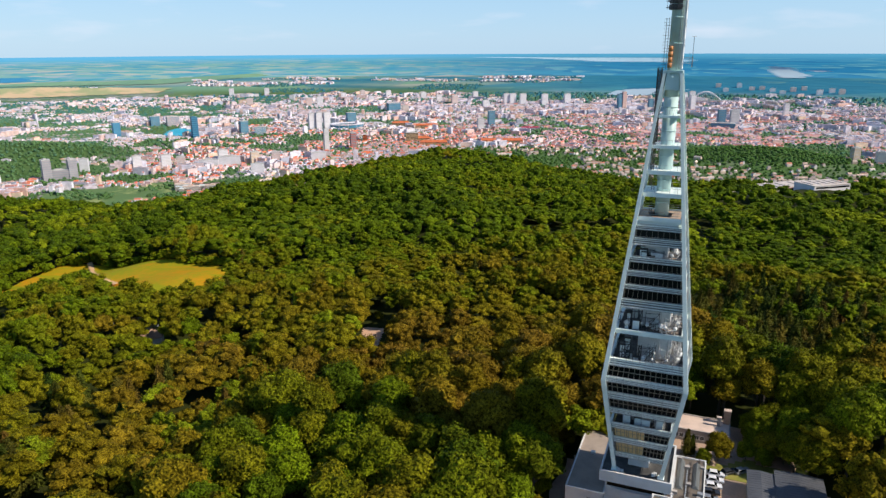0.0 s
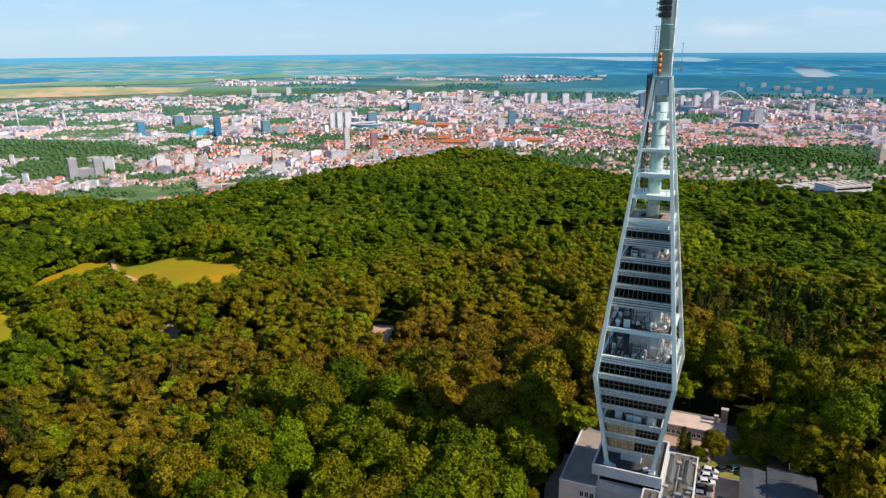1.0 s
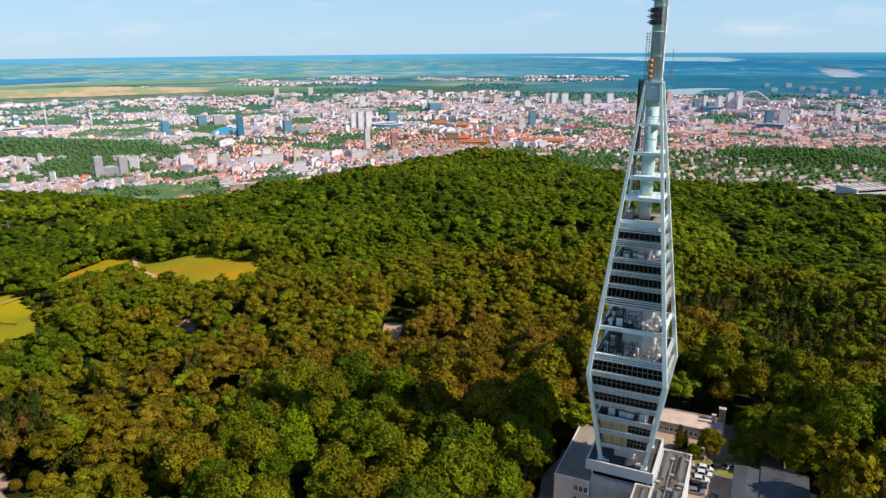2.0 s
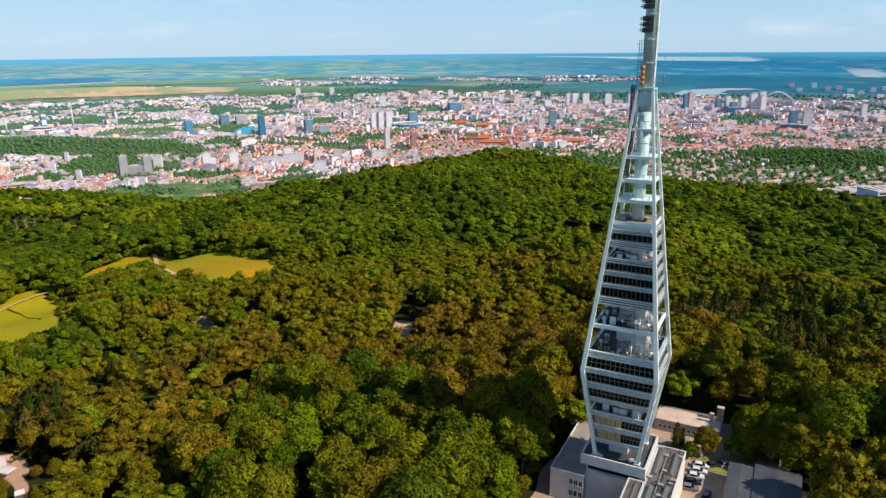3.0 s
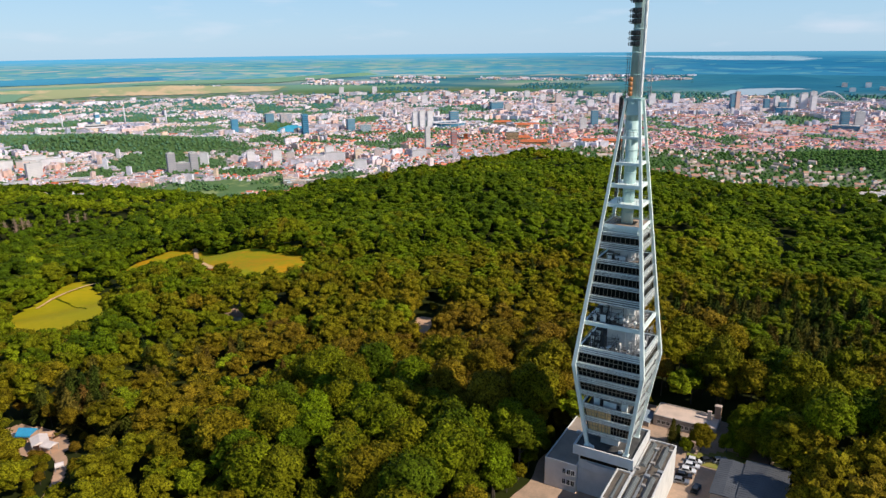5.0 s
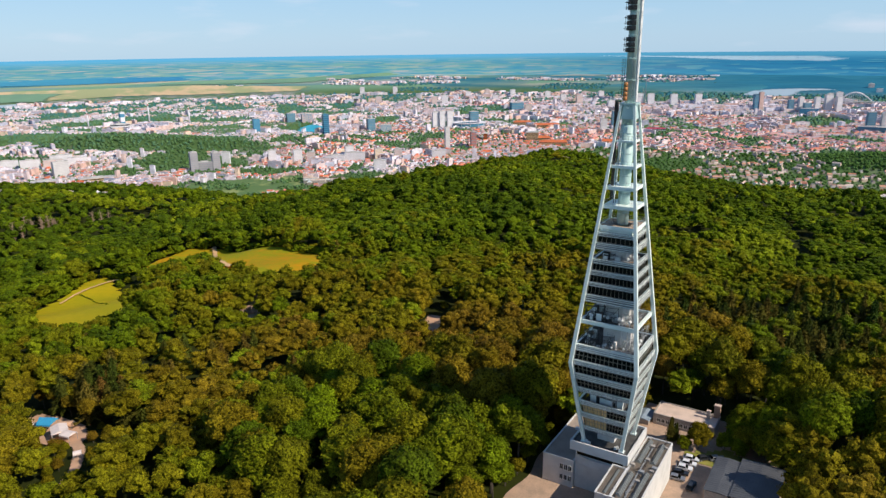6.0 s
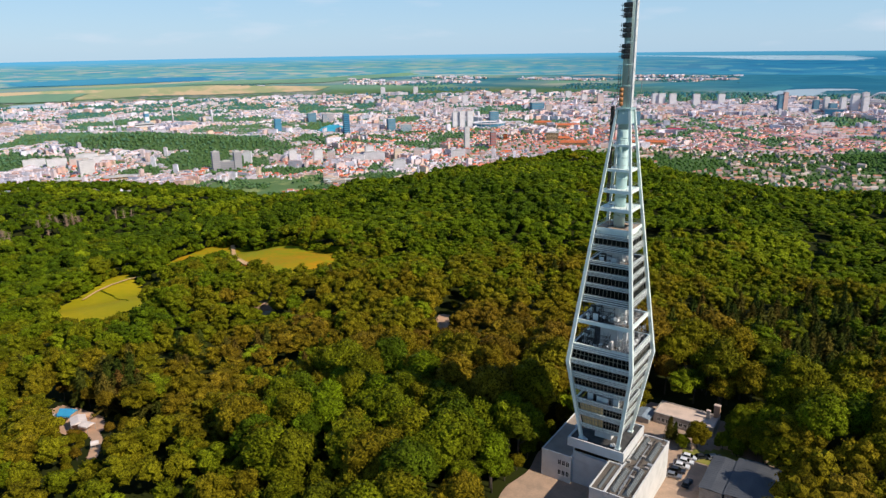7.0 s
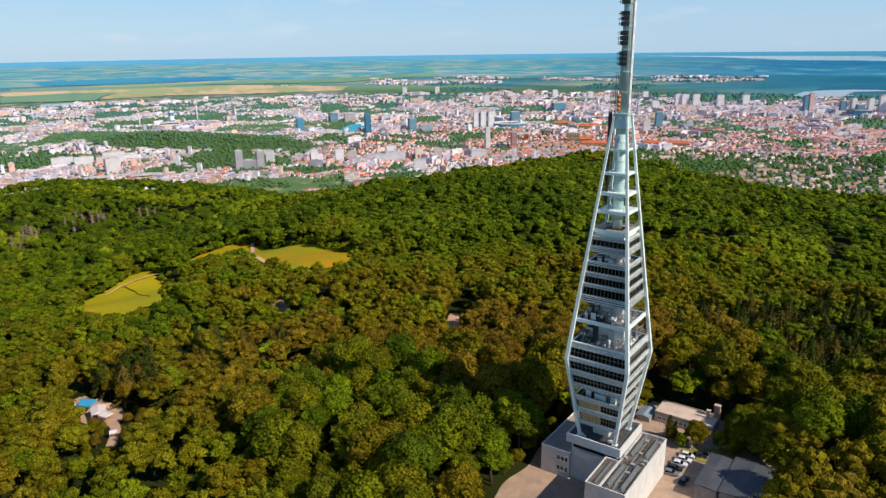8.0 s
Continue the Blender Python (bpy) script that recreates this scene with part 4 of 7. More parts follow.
box(bm, -7.8, -7.0, 11.4, 7.2, 8.8, 13.35)
part("deck", bm, CONCRETE_WHITE, podium, "white fascia of the deck")
bm = bmesh.new()
box(bm, -7.4, -6.6, 13.35, 6.8, 8.4, 13.42)
# the dark deck colour also takes in the tower's shade
part("deck_surface", bm, DECK, podium, "dark grey deck surface")
for x0, y0, x1, y1 in ((-7.8, -7.0, 7.2, -6.6), (-7.8, 8.4, 7.2, 8.8), (-7.8, -6.6, -7.4, 8.4), (6.8, -6.6, 7.2, 8.4)):
    bm = bmesh.new()
    box(bm, x0, y0, 13.354, x1, y1, 13.95)
    part("parapet", bm, CONCRETE_WHITE, podium)
for x, y in ((-3.9, -5.4), (3.2, -4.6), (3.6, -4.2), (-3.2, -5.6)):
    bm = bmesh.new()
    box(bm, x - 0.3, y - 0.25, 13.42, x + 0.3, y + 0.25, 14.1)
    part("roof_vent", bm, DISH, podium)


def flat_building(name, label, x0, y0, x1, y1, zg, zr, wall, roof, parapet=0.35, windows=()):
    """windows: (side, u0, u1, z0, z1, columns), u along the wall from its west or south end, z over the ground."""
    b = thing(name, label, "building", (x0 + x1) / 2, (y0 + y1) / 2, zg)
    w, d, h = (x1 - x0) / 2, (y1 - y0) / 2, zr - zg
    bm = bmesh.new()
    box(bm, -w, -d, 0, w, d, h)
    part("wall", bm, wall, b)
    bm = bmesh.new()
    box(bm, -w + 0.25, -d + 0.25, h + 0.004, w - 0.25, d - 0.25, h + 0.06)
    part("roof", bm, roof, b)
    for p in ((-w - 0.06, -d - 0.06, w + 0.06, -d + 0.25), (-w - 0.06, d - 0.25, w + 0.06, d + 0.06), (-w - 0.06, -d + 0.25, -w + 0.25, d - 0.25), (w - 0.25, -d + 0.25, w + 0.06, d - 0.25)):
        bm = bmesh.new()
        box(bm, p[0], p[1], h - 0.1, p[2], p[3], h + parapet)
        part("parapet", bm, wall, b)
    for side, u0, u1, z0, z1, cols in windows:
        for i in range(cols):
            a = u0 + (u1 - u0) * (i + 0.14) / cols
            c = u0 + (u1 - u0) * (i + 0.86) / cols
            bm, fr = bmesh.new(), bmesh.new()
            if side == "s":
                box(bm, -w + a, -d - 0.03, z0, -w + c, -d + 0.05, z1)
                for q in ((a - 0.1, a + 0.05), (c - 0.05, c + 0.1), ((a + c) / 2 - 0.05, (a + c) / 2 + 0.05)):
                    box(fr, -w + q[0], -d - 0.08, z0, -w + q[1], -d - 0.03, z1)
                box(fr, -w + a - 0.1, -d - 0.14, z0 - 0.12, -w + c + 0.1, -d - 0.03, z0)
                box(fr, -w + a - 0.1, -d - 0.08, z1, -w + c + 0.1, -d - 0.03, z1 + 0.1)
            else:
                box(bm, w - 0.05, -d + a, z0, w + 0.03, -d + c, z1)
                for q in ((a - 0.1, a + 0.05), (c - 0.05, c + 0.1)):
                    box(fr, w + 0.03, -d + q[0], z0, w + 0.08, -d + q[1], z1)
                box(fr, w + 0.03, -d + a - 0.1, z0 - 0.12, w + 0.14, -d + c + 0.1, z0)
            win = part("window", bm, GLASS, b)
            part("window_frame", fr, CONCRETE_WHITE, win)
    return b


annex = flat_building("annex", "grey-white annex with a flat felt roof beside the podium", -15.0, -7.0, -6.65, 21.6, -14, -6.2, CONCRETE_WHITE, ROOF_ANNEX,
                      windows=(("s", 4.6, 8.1, 4.9, 6.3, 3), ("s", 4.6, 8.1, 1.9, 3.3, 3)))
bm = bmesh.new()
box(bm, -1.2, 0.6, 7.86, -0.2, 1.4, 8.5)
part("roof_vent", bm, DISH, annex)
hall = flat_building("hall", "cream hall with long skylights on its flat roof", 7.25, -20.0, 13.8, 9.7, -14, -3.4, CONCRETE_WHITE, ROOF_GRAVEL)
for x, y0, y1 in ((-1.9, 2.0, 13.4), (1.4, 3.0, 13.0), (-1.9, -13.5, -3.0), (1.4, -13.5, -1.5)):
    sk = None
    bm = bmesh.new()
    hexa(bm, [(x - 0.75, y0, 10.64), (x + 0.75, y0, 10.64), (x + 0.75, y1, 10.64), (x - 0.75, y1, 10.64),
              (x - 0.08, y0 + 0.4, 11.35), (x + 0.08, y0 + 0.4, 11.35), (x + 0.08, y1 - 0.4, 11.35), (x - 0.08, y1 - 0.4, 11.35)])
    sk = part("skylight", bm, GLASS_LIGHT, hall, "ridged glass skylight")
    n = int((y1 - y0) / 0.9)
    for i in range(n + 1):
        y = y0 + 0.4 + (y1 - y0 - 0.8) * i / n
        bm = bmesh.new()
        hexa(bm, [(x - 0.80, y - 0.05, 10.66), (x + 0.80, y - 0.05, 10.66), (x + 0.80, y + 0.05, 10.66), (x - 0.80, y + 0.05, 10.66),
                  (x - 0.09, y - 0.05, 11.40), (x + 0.09, y - 0.05, 11.40), (x + 0.09, y + 0.05, 11.40), (x - 0.09, y + 0.05, 11.40)])
        part("glazing_bar", bm, PIPE, sk)
for x, y, s_ in ((0.0, 4.0, 0.5), (2.5, 1.0, 0.6), (-2.6, 0.2, 0.5), (0.2, -2.0, 0.6), (2.2, -0.4, 0.45), (-0.6, 10.6, 0.5), (0.4, -6, 0.5), (2.6, 11.6, 0.4), (-2.4, 13.8, 0.45)):
    bm = bmesh.new()
    box(bm, x - s_, y - s_ * 0.8, 10.66, x + s_, y + s_ * 0.8, 10.66 + 1.3 * s_)
    part("roof_unit", bm, PIPE if s_ > 0.55 else RENDER_GREY, hall)
# ducts and planks lying along the hall's roof
for i, (x, y0, y1) in enumerate(((-0.5, -12.0, 12.0), (0.1, -9.0, 13.5), (-2.95, -4.0, 6.0), (2.7, -12.0, -3.5), (-0.2, -14.0, -6.0))):
    bm = bmesh.new()
    box(bm, x - 0.11, y0, 10.67, x + 0.11, y1, 10.92)
    for k in range(int((y1 - y0) / 2.4)):
        box(bm, x - 0.2, y0 + 0.6 + 2.4 * k, 10.665, x + 0.2, y0 + 0.85 + 2.4 * k, 11.0)
    part("roof_duct", bm, RUST if i % 2 else PIPE, hall, "long duct lying on the roof")
for x, y, t_ in ((0.6, -10.4, 20), (1.9, 14.2, 70), (-1.2, -1.0, 40), (2.4, -14.0, 10), (-2.2, -14.2, 80)):
    bm = bmesh.new()
    for k in range(3):
        a = radians(t_ + 14 * k)
        bar(bm, (x - 0.9 * math.cos(a), y - 0.9 * math.sin(a), 10.78 + 0.08 * k), (x + 0.9 * math.cos(a), y + 0.9 * math.sin(a), 10.80 + 0.08 * k), 0.09)
    part("roof_beam", bm, RUST, hall, "loose beams lying on the roof")
wing = flat_building("wing", "white low wing in front of the podium", 3.6, -20.0, 7.17, -7.1, -14, -3.45, CONCRETE_WHITE, ROOF_GRAVEL)
for x in (0.1,):
    bm = bmesh.new()
    hexa(bm, [(x - 0.7, -5.6, 10.34), (x + 0.7, -5.6, 10.34), (x + 0.7, 5.4, 10.34), (x - 0.7, 5.4, 10.34),
              (x - 0.06, -5.2, 10.95), (x + 0.06, -5.2, 10.95), (x + 0.06, 5.0, 10.95), (x - 0.06, 5.0, 10.95)])
    part("skylight", bm, GLASS_LIGHT, wing, "ridged glass skylight")
back = flat_building("back_house", "long grey rendered house with a tan gravel roof", 2.0, 35.8, 19.6, 44.2, -15.2, -10.8, RENDER_GREY, ROOF_TAN,
                     windows=(("s", 1.0, 11.5, 2.2, 3.3, 8), ("s", 1.0, 8.0, 0.4, 1.4, 5)))
for x, y, s_, h, m_ in ((7.9, 3.1, 0.85, 3.9, BRICK), (5.9, 1.0, 0.5, 2.6, RENDER_GREY)):
    bm = bmesh.new()
    box(bm, x - s_, y - s_ * 0.7, 4.46, x + s_, y + s_ * 0.7, 4.4 + h)
    ch = part("chimney", bm, m_, back, "square roof chimney")
    bm = bmesh.new()
    box(bm, x - s_ - 0.1, y - s_ * 0.7 - 0.1, 4.4 + h, x + s_ + 0.1, y + s_ * 0.7 + 0.1, 4.4 + h + 0.2)
    part("chimney_cap", bm, ROOF_TAN, ch)


def pitched_shed(name, label, x0, y0, x1, y1, zg, ze, rise, wall, roof, along="y"):
    b = thing(name, label, "building", (x0 + x1) / 2, (y0 + y1) / 2, zg)
    w, d, h = (x1 - x0) / 2, (y1 - y0) / 2, ze - zg
    bm = bmesh.new()
    box(bm, -w, -d, 0, w, d, h)
    part("wall", bm, wall, b)
    bm = bmesh.new()
    o = 0.35
    if along == "y":
        hexa(bm, [(-w - o, -d - o, h + 0.004), (w + o, -d - o, h + 0.004), (w + o, d + o, h + 0.004), (-w - o, d + o, h + 0.004),
                  (-0.08, -d - o, h + rise), (0.08, -d - o, h + rise), (0.08, d + o, h + rise), (-0.08, d + o, h + rise)])
    else:
        hexa(bm, [(-w - o, -d - o, h + 0.004), (w + o, -d - o, h + 0.004), (w + o, d + o, h + 0.004), (-w - o, d + o, h + 0.004),
                  (-w - o, -0.08, h + rise), (w + o, -0.08, h + rise), (w + o, 0.08, h + rise), (-w - o, 0.08, h + rise)])
    r = part("roof", bm, roof, b)
    bm = bmesh.new()
    n = max(3, int((d if along == "y" else w) * 2 / 0.9))
    for i in range(n + 1):
        u = -1 + 2 * i / n
        for s_ in (-1, 1):
            if along == "y":
                bar(bm, (s_ * (w + o), u * (d + o), h + 0.05), (0, u * (d + o), h + rise + 0.03), 0.04)
            else:
                bar(bm, (u * (w + o), s_ * (d + o), h + 0.05), (u * (w + o), 0, h + rise + 0.03), 0.04)
    part("seam", bm, roof, r)
    return b


pitched_shed("garage_block", "low block with a grey sheet roof by the car park", 23.6, 4.0, 29.0, 20.2, -14, -9.8, 0.35, RENDER_GREY, ROOF_SLATE)
pitched_shed("garage_block", "grey sheet-roofed block beside the car park", 29.6, 4.0, 39.5, 21.8, -14, -9.5, 0.4, RENDER_GREY, ROOF_SLATE)
pitched_shed("shed", "small shed with a blue-grey sheet roof", -3.0, 33.6, 1.2, 39.6, -14.6, -12.3, 0.6, RENDER_GREY, material("blue_grey_sheet", (0.30, 0.37, 0.44), (0.24, 0.30, 0.36), 0.5, scale=0.4))


# ---- cars ----
def car_thing(x, y, turn, paint, label):
    c = thing("car", label, "car", x, y, -13.86, turn, "cars parked in the yard")
    bm = bmesh.new()
    box(bm, -2.15, -0.86, 0.28, 2.15, 0.86, 0.86)
    hexa(bm, [(-1.9, -0.84, 0.86), (0.95, -0.84, 0.86), (0.95, 0.84, 0.86), (-1.9, 0.84, 0.86),
              (-1.45, -0.68, 1.44), (0.25, -0.68, 1.44), (0.25, 0.68, 1.44), (-1.45, 0.68, 1.44)])
    bmesh.ops.bevel(bm, geom=bm.edges[:], offset=0.09, segments=2, affect="EDGES")
    part("body", bm, paint, c)
    bm = bmesh.new()
    hexa(bm, [(0.42, -0.72, 0.9), (1.0, -0.76, 0.9), (1.0, 0.76, 0.9), (0.42, 0.72, 0.9), (0.2, -0.6, 1.38), (0.34, -0.62, 1.38), (0.34, 0.62, 1.38), (0.2, 0.6, 1.38)])
    part("windscreen", bm, GLASS, c)
    bm = bmesh.new()
    hexa(bm, [(-1.95, -0.74, 0.92), (-1.6, -0.74, 0.92), (-1.6, 0.74, 0.92), (-1.95, 0.74, 0.92), (-1.55, -0.6, 1.38), (-1.45, -0.6, 1.38), (-1.45, 0.6, 1.38), (-1.55, 0.6, 1.38)])
    part("rear_window", bm, GLASS, c)
    for s_ in (-1, 1):
        bm = bmesh.new()
        hexa(bm, [(-1.5, s_ * 0.80 - 0.04, 0.92), (0.6, s_ * 0.80 - 0.04, 0.92), (0.6, s_ * 0.80 + 0.04, 0.92), (-1.5, s_ * 0.80 + 0.04, 0.92),
                  (-1.25, s_ * 0.70 - 0.04, 1.34), (0.15, s_ * 0.70 - 0.04, 1.34), (0.15, s_ * 0.70 + 0.04, 1.34), (-1.25, s_ * 0.70 + 0.04, 1.34)])
        part("side_window", bm, GLASS, c)
        for u in (-1.3, 1.35):
            bm = bmesh.new()
            bar(bm, (u, s_ * 0.70, 0.32), (u, s_ * 0.90, 0.32), 0.32, 14)
            wh = part("wheel", bm, TYRE, c)
            bm = bmesh.new()
            bar(bm, (u, s_ * 0.89, 0.32), (u, s_ * 0.915, 0.32), 0.2, 12)
            part("rim", bm, PIPE, wh)


CAR_WHITE = material("white_car_paint", (0.80, 0.80, 0.80), (0.76, 0.76, 0.77), 0.25, scale=0.5)
CAR_DARK = material("dark_car_paint", (0.03, 0.035, 0.045), (0.025, 0.028, 0.035), 0.25, scale=0.5)
CAR_GREY = material("silver_car_paint", (0.35, 0.36, 0.38), (0.30, 0.31, 0.33), 0.3, metal=0.5, scale=0.5)
for x, y, t_, p_, l_ in ((16.0, 16.2, 8, CAR_WHITE, "white hatchback parked in the paved yard"), (16.4, 18.9, 5, CAR_WHITE, "white estate car parked beside another white car"),
                         (15.6, 13.4, 8, CAR_DARK, "dark blue car parked in the paved yard"), (16.6, 21.6, 4, CAR_WHITE, "white car parked near the lawn"),
                         (19.6, 23.6, 40, CAR_DARK, "black car parked at an angle by the lawn"), (22.6, 25.2, 40, CAR_GREY, "grey car parked by the lawn strip"),
                         (15.4, 10.6, 6, CAR_GREY, "silver car parked along the cream hall"), (19.5, 9.0, 85, CAR_DARK, "dark car parked near the sheet-roofed block")):
    car_thing(x, y, t_, p_, l_)


# ---- camp tents in the clearing ----
def pavilion(x, y, w, d, h, rise, turn, cloth, label):
    z = float(ground_z(x, y)) + 0.25
    p = thing("pavilion", label, "tent", x, y, z, turn, "tents in the camp clearing")
    for u in (-1, 1):
        for v in (-1, 1):
            bm = bmesh.new()
            bar(bm, (u * w * 0.46, v * d * 0.46, -0.3), (u * w * 0.46, v * d * 0.46, h), 0.08, 6)
            part("pole", bm, PIPE, p)
    bm = bmesh.new()
    hexa(bm, [(-w / 2, -d / 2, h), (w / 2, -d / 2, h), (w / 2, d / 2, h), (-w / 2, d / 2, h),
              (-w / 2 + 0.1, -0.1, h + rise), (w / 2 - 0.1, -0.1, h + rise), (w / 2 - 0.1, 0.1, h + rise), (-w / 2 + 0.1, 0.1, h + rise)])
    cn = part("canopy", bm, cloth, p)
    for v in (-1, 1):
        bm = bmesh.new()
        box(bm, -w / 2, v * d / 2 - 0.03, h - 0.5, w / 2, v * d / 2 + 0.03, h)
        part("valance", bm, cloth, cn)


for x, y, w, d, h, r_, t_, c_, l_ in ((-175.5, -51.0, 5.0, 4.6, 4.0, 1.6, 28, BLUE_SHEET, "bright blue pitched tarpaulin pavilion in a clearing"),
                                   (-180.5, -51.5, 5.0, 3.4, 2.6, 0.6, 50, WHITE_SHEET, "white flat tent beside the blue pavilion"),
                                   (-167.5, -51.5, 6.4, 5.0, 2.8, 0.7, -25, WHITE_SHEET, "long white tent in the camp clearing"),
                                   (-161.0, -52.2, 4.2, 3.4, 2.6, 0.6, 12, WHITE_SHEET, "small white tent at the clearing edge"),
                                   (-171.0, -47.5, 4.6, 2.8, 2.4, 0.4, 40, DIRT, "brown canvas shelter behind the tents"),
                                   (-144.0, -59.0, 2.4, 2.0, 2.2, 0.4, 60, WHITE_SHEET, "little white tent beside the dirt track")):
    pavilion(x, y, w, d, h, r_, t_, c_, l_)

# ---- trees ----
def ico(level):
    bm = bmesh.new()
    bmesh.ops.create_icosphere(bm, subdivisions=level, radius=1.0)
    bm.verts.ensure_lookup_table()
    v = np.array([q.co[:] for q in bm.verts])
    f = np.array([[q.index for q in t.verts] for t in bm.faces])
    bm.free()
    return v, f


ICO = {n: ico(n) for n in (1, 2, 3)}


def lump(r, level, rough, squash=1.0):
    """An uneven lump of foliage."""
    v, f = ICO[level]
    d = 1 + rough * r.uniform(-1, 1, len(v))
    v = v * d[:, None] * np.array([1, 1, squash])
    return v, f


def drop_under(v, f, below):
    """Leaves out the undersides that no eye reaches."""
    a, b, c = v[f[:, 0]], v[f[:, 1]], v[f[:, 2]]
    n = np.cross(b - a, c - a)
    n /= np.linalg.norm(n, axis=1)[:, None] + 1e-9
    mid = (a + b + c)[:, 2] / 3
    return f[~((n[:, 2] < -0.45) & (mid < below))]


def crown(seed, radius, base, top, lobes, level, leaf_count, leaf_size, rough=0.22, core=0.62):
    """A crown of lobes set over a rough core, with loose leaf clumps on them. Returns points and triangles."""
    r = np.random.RandomState(seed)
    mid, tall = (base + top) / 2, (top - base) / 2
    V, F, n = [], [], 0
    spots = []

    def put(v, f):
        nonlocal n
        V.append(v)
        F.append(f + n)
        n += len(v)

    v, f = lump(r, 2 if level > 1 else 1, rough * 0.8)
    put(v * np.array([radius * core, radius * core, tall * core * 1.05]) + (0, 0, mid), f)
    for i in range(lobes):
        u = (i + 0.5) / lobes
        zz = 1 - 1.45 * u
        a = i * 2.399963 + r.uniform(-0.4, 0.4)
        ring = math.sqrt(max(0.02, 1 - zz * zz))
        out = r.uniform(0.55, 0.80)
        c = np.array([radius * out * ring * math.cos(a), radius * out * ring * math.sin(a), mid + tall * out * zz])
        s = radius * r.uniform(0.26, 0.42) * (1.35 if lobes < 8 else 1.0)
        v, f = lump(r, level, rough, r.uniform(0.65, 0.9))
        put(v * s + c, f)
        spots.append((c, s))
    for i in range(leaf_count):
        c, s = spots[r.randint(len(spots))]
        d = r.normal(size=3)
        d[2] = abs(d[2]) * 1.1 - 0.25
        d /= np.linalg.norm(d)
        p = c + d * s * r.uniform(0.9, 1.28) * (1, 1, 0.85)
        # each clump faces outwards from its lobe, tilted a little
        face = d + 0.42 * r.normal(size=3)
        face /= np.linalg.norm(face)
        side = np.cross(face, r.normal(size=3))
        side /= np.linalg.norm(side) + 1e-9
        over = np.cross(face, side)
        a = r.uniform(0, 2 * math.pi) + np.array([0, 2.1, 4.2]) + r.uniform(-0.4, 0.4, 3)
        q = (np.cos(a)[:, None] * side + np.sin(a)[:, None] * over) * r.uniform(0.7, 1.35, (3, 1))
        put(p + q * leaf_size * 0.72, np.array([[0, 1, 2]]))
    V, F = np.concatenate(V), np.concatenate(F)
    return V, drop_under(V, F, mid + tall * 0.2)


def conifer(seed, radius, tall, tiers, spikes):
    """Tiers of drooping boughs round a stem, uneven in reach, with loose tufts on them."""
    r = np.random.RandomState(seed)
    V, F, n = [], [], 0
    for i in range(tiers):
        t = i / tiers
        z0, z1 = tall * (0.14 + 0.82 * t), tall * (0.14 + 0.82 * (t + 1.5 / tiers))
        rr = radius * (1 - t) ** 0.7 * r.uniform(0.75, 1.15) + 0.25
        ring = []
        for j in range(spikes):
            a = 2 * math.pi * (j + 0.5 * (i % 2)) / spikes + r.uniform(-0.2, 0.2)
            k = rr * (r.uniform(0.75, 1.25) if j % 2 == 0 else r.uniform(0.35, 0.6))
            ring.append((k * math.cos(a), k * math.sin(a), z0 - (0.6 if j % 2 == 0 else -0.2) + r.uniform(-0.4, 0.4)))
        V.append(np.array(ring + [(r.uniform(-0.2, 0.2), r.uniform(-0.2, 0.2), min(z1, tall))]))
        F.append(np.array([[n + j, n + (j + 1) % spikes, n + spikes] for j in range(spikes)]))
        n += spikes + 1
        for j in range(spikes):
            a, k = r.uniform(0, 2 * math.pi), rr * r.uniform(0.4, 1.05)
            p = np.array([k * math.cos(a), k * math.sin(a), z0 + (z1 - z0) * (1 - k / rr) * 0.7 + 0.2])
            V.append(p + r.normal(0, 0.42, (3, 3)) * (1, 1, 0.7))
            F.append(np.array([[n, n + 1, n + 2]]))
            n += 3
    return np.concatenate(V), np.concatenate(F)


def trunk_mesh(seed, tall, limbs):
    r = random.Random(seed)
    bm = bmesh.new()
    bar(bm, (0, 0, -1.0), (0.15, 0.1, tall * 0.45), 0.34, 7, 0.22)
    bar(bm, (0.15, 0.1, tall * 0.45), (0.1, -0.1, tall * 0.8), 0.22, 6, 0.07)
    for i in range(limbs):
        a, z = i * 2.4 + r.uniform(-0.4, 0.4), tall * (0.32 + 0.4 * i / limbs)
        o = r.uniform(2.0, 3.4)
        bar(bm, (0.1, 0, z), (o * math.cos(a), o * math.sin(a), z + r.uniform(1.5, 3.0)), 0.11, 5, 0.04)
    me = bpy.data.meshes.new("trunk")
    bm.to_mesh(me)
    bm.free()
    me.materials.append(BARK)
    return me


def value_noise(x, y, size, seed):
    r = np.random.RandomState(seed).rand(64, 64)
    u, v = np.asarray(x) / size + 1000.3, np.asarray(y) / size + 1000.7
    i, j = np.floor(u).astype(int), np.floor(v).astype(int)
    a, b = smooth(u - i), smooth(v - j)
    g = lambda p, q: r[p % 64, q % 64]
    return (g(i, j) * (1 - a) + g(i + 1, j) * a) * (1 - b) + (g(i, j + 1) * (1 - a) + g(i + 1, j + 1) * a) * b


def scatter(d0, d1, step, az0, az1, seed, loose=0.46):
    """Uneven places over a sector of the land, step metres apart."""
    r = np.random.RandomState(seed)
    lim = d1 + step
    X, Y = np.meshgrid(np.arange(-lim, lim, step), np.arange(-lim, lim, step * 0.87))
    X = X + (np.arange(X.shape[0]) % 2)[:, None] * step * 0.5
    X = X + r.uniform(-loose, loose, X.shape) * step
    Y = Y + r.uniform(-loose, loose, Y.shape) * step
    far, deg = np.hypot(X, Y), np.degrees(np.arctan2(X, Y))
    ok = (far >= d0) & (far < d1) & (deg > az0) & (deg < az1)
    return X[ok] + EYE_X, Y[ok] + EYE_Y


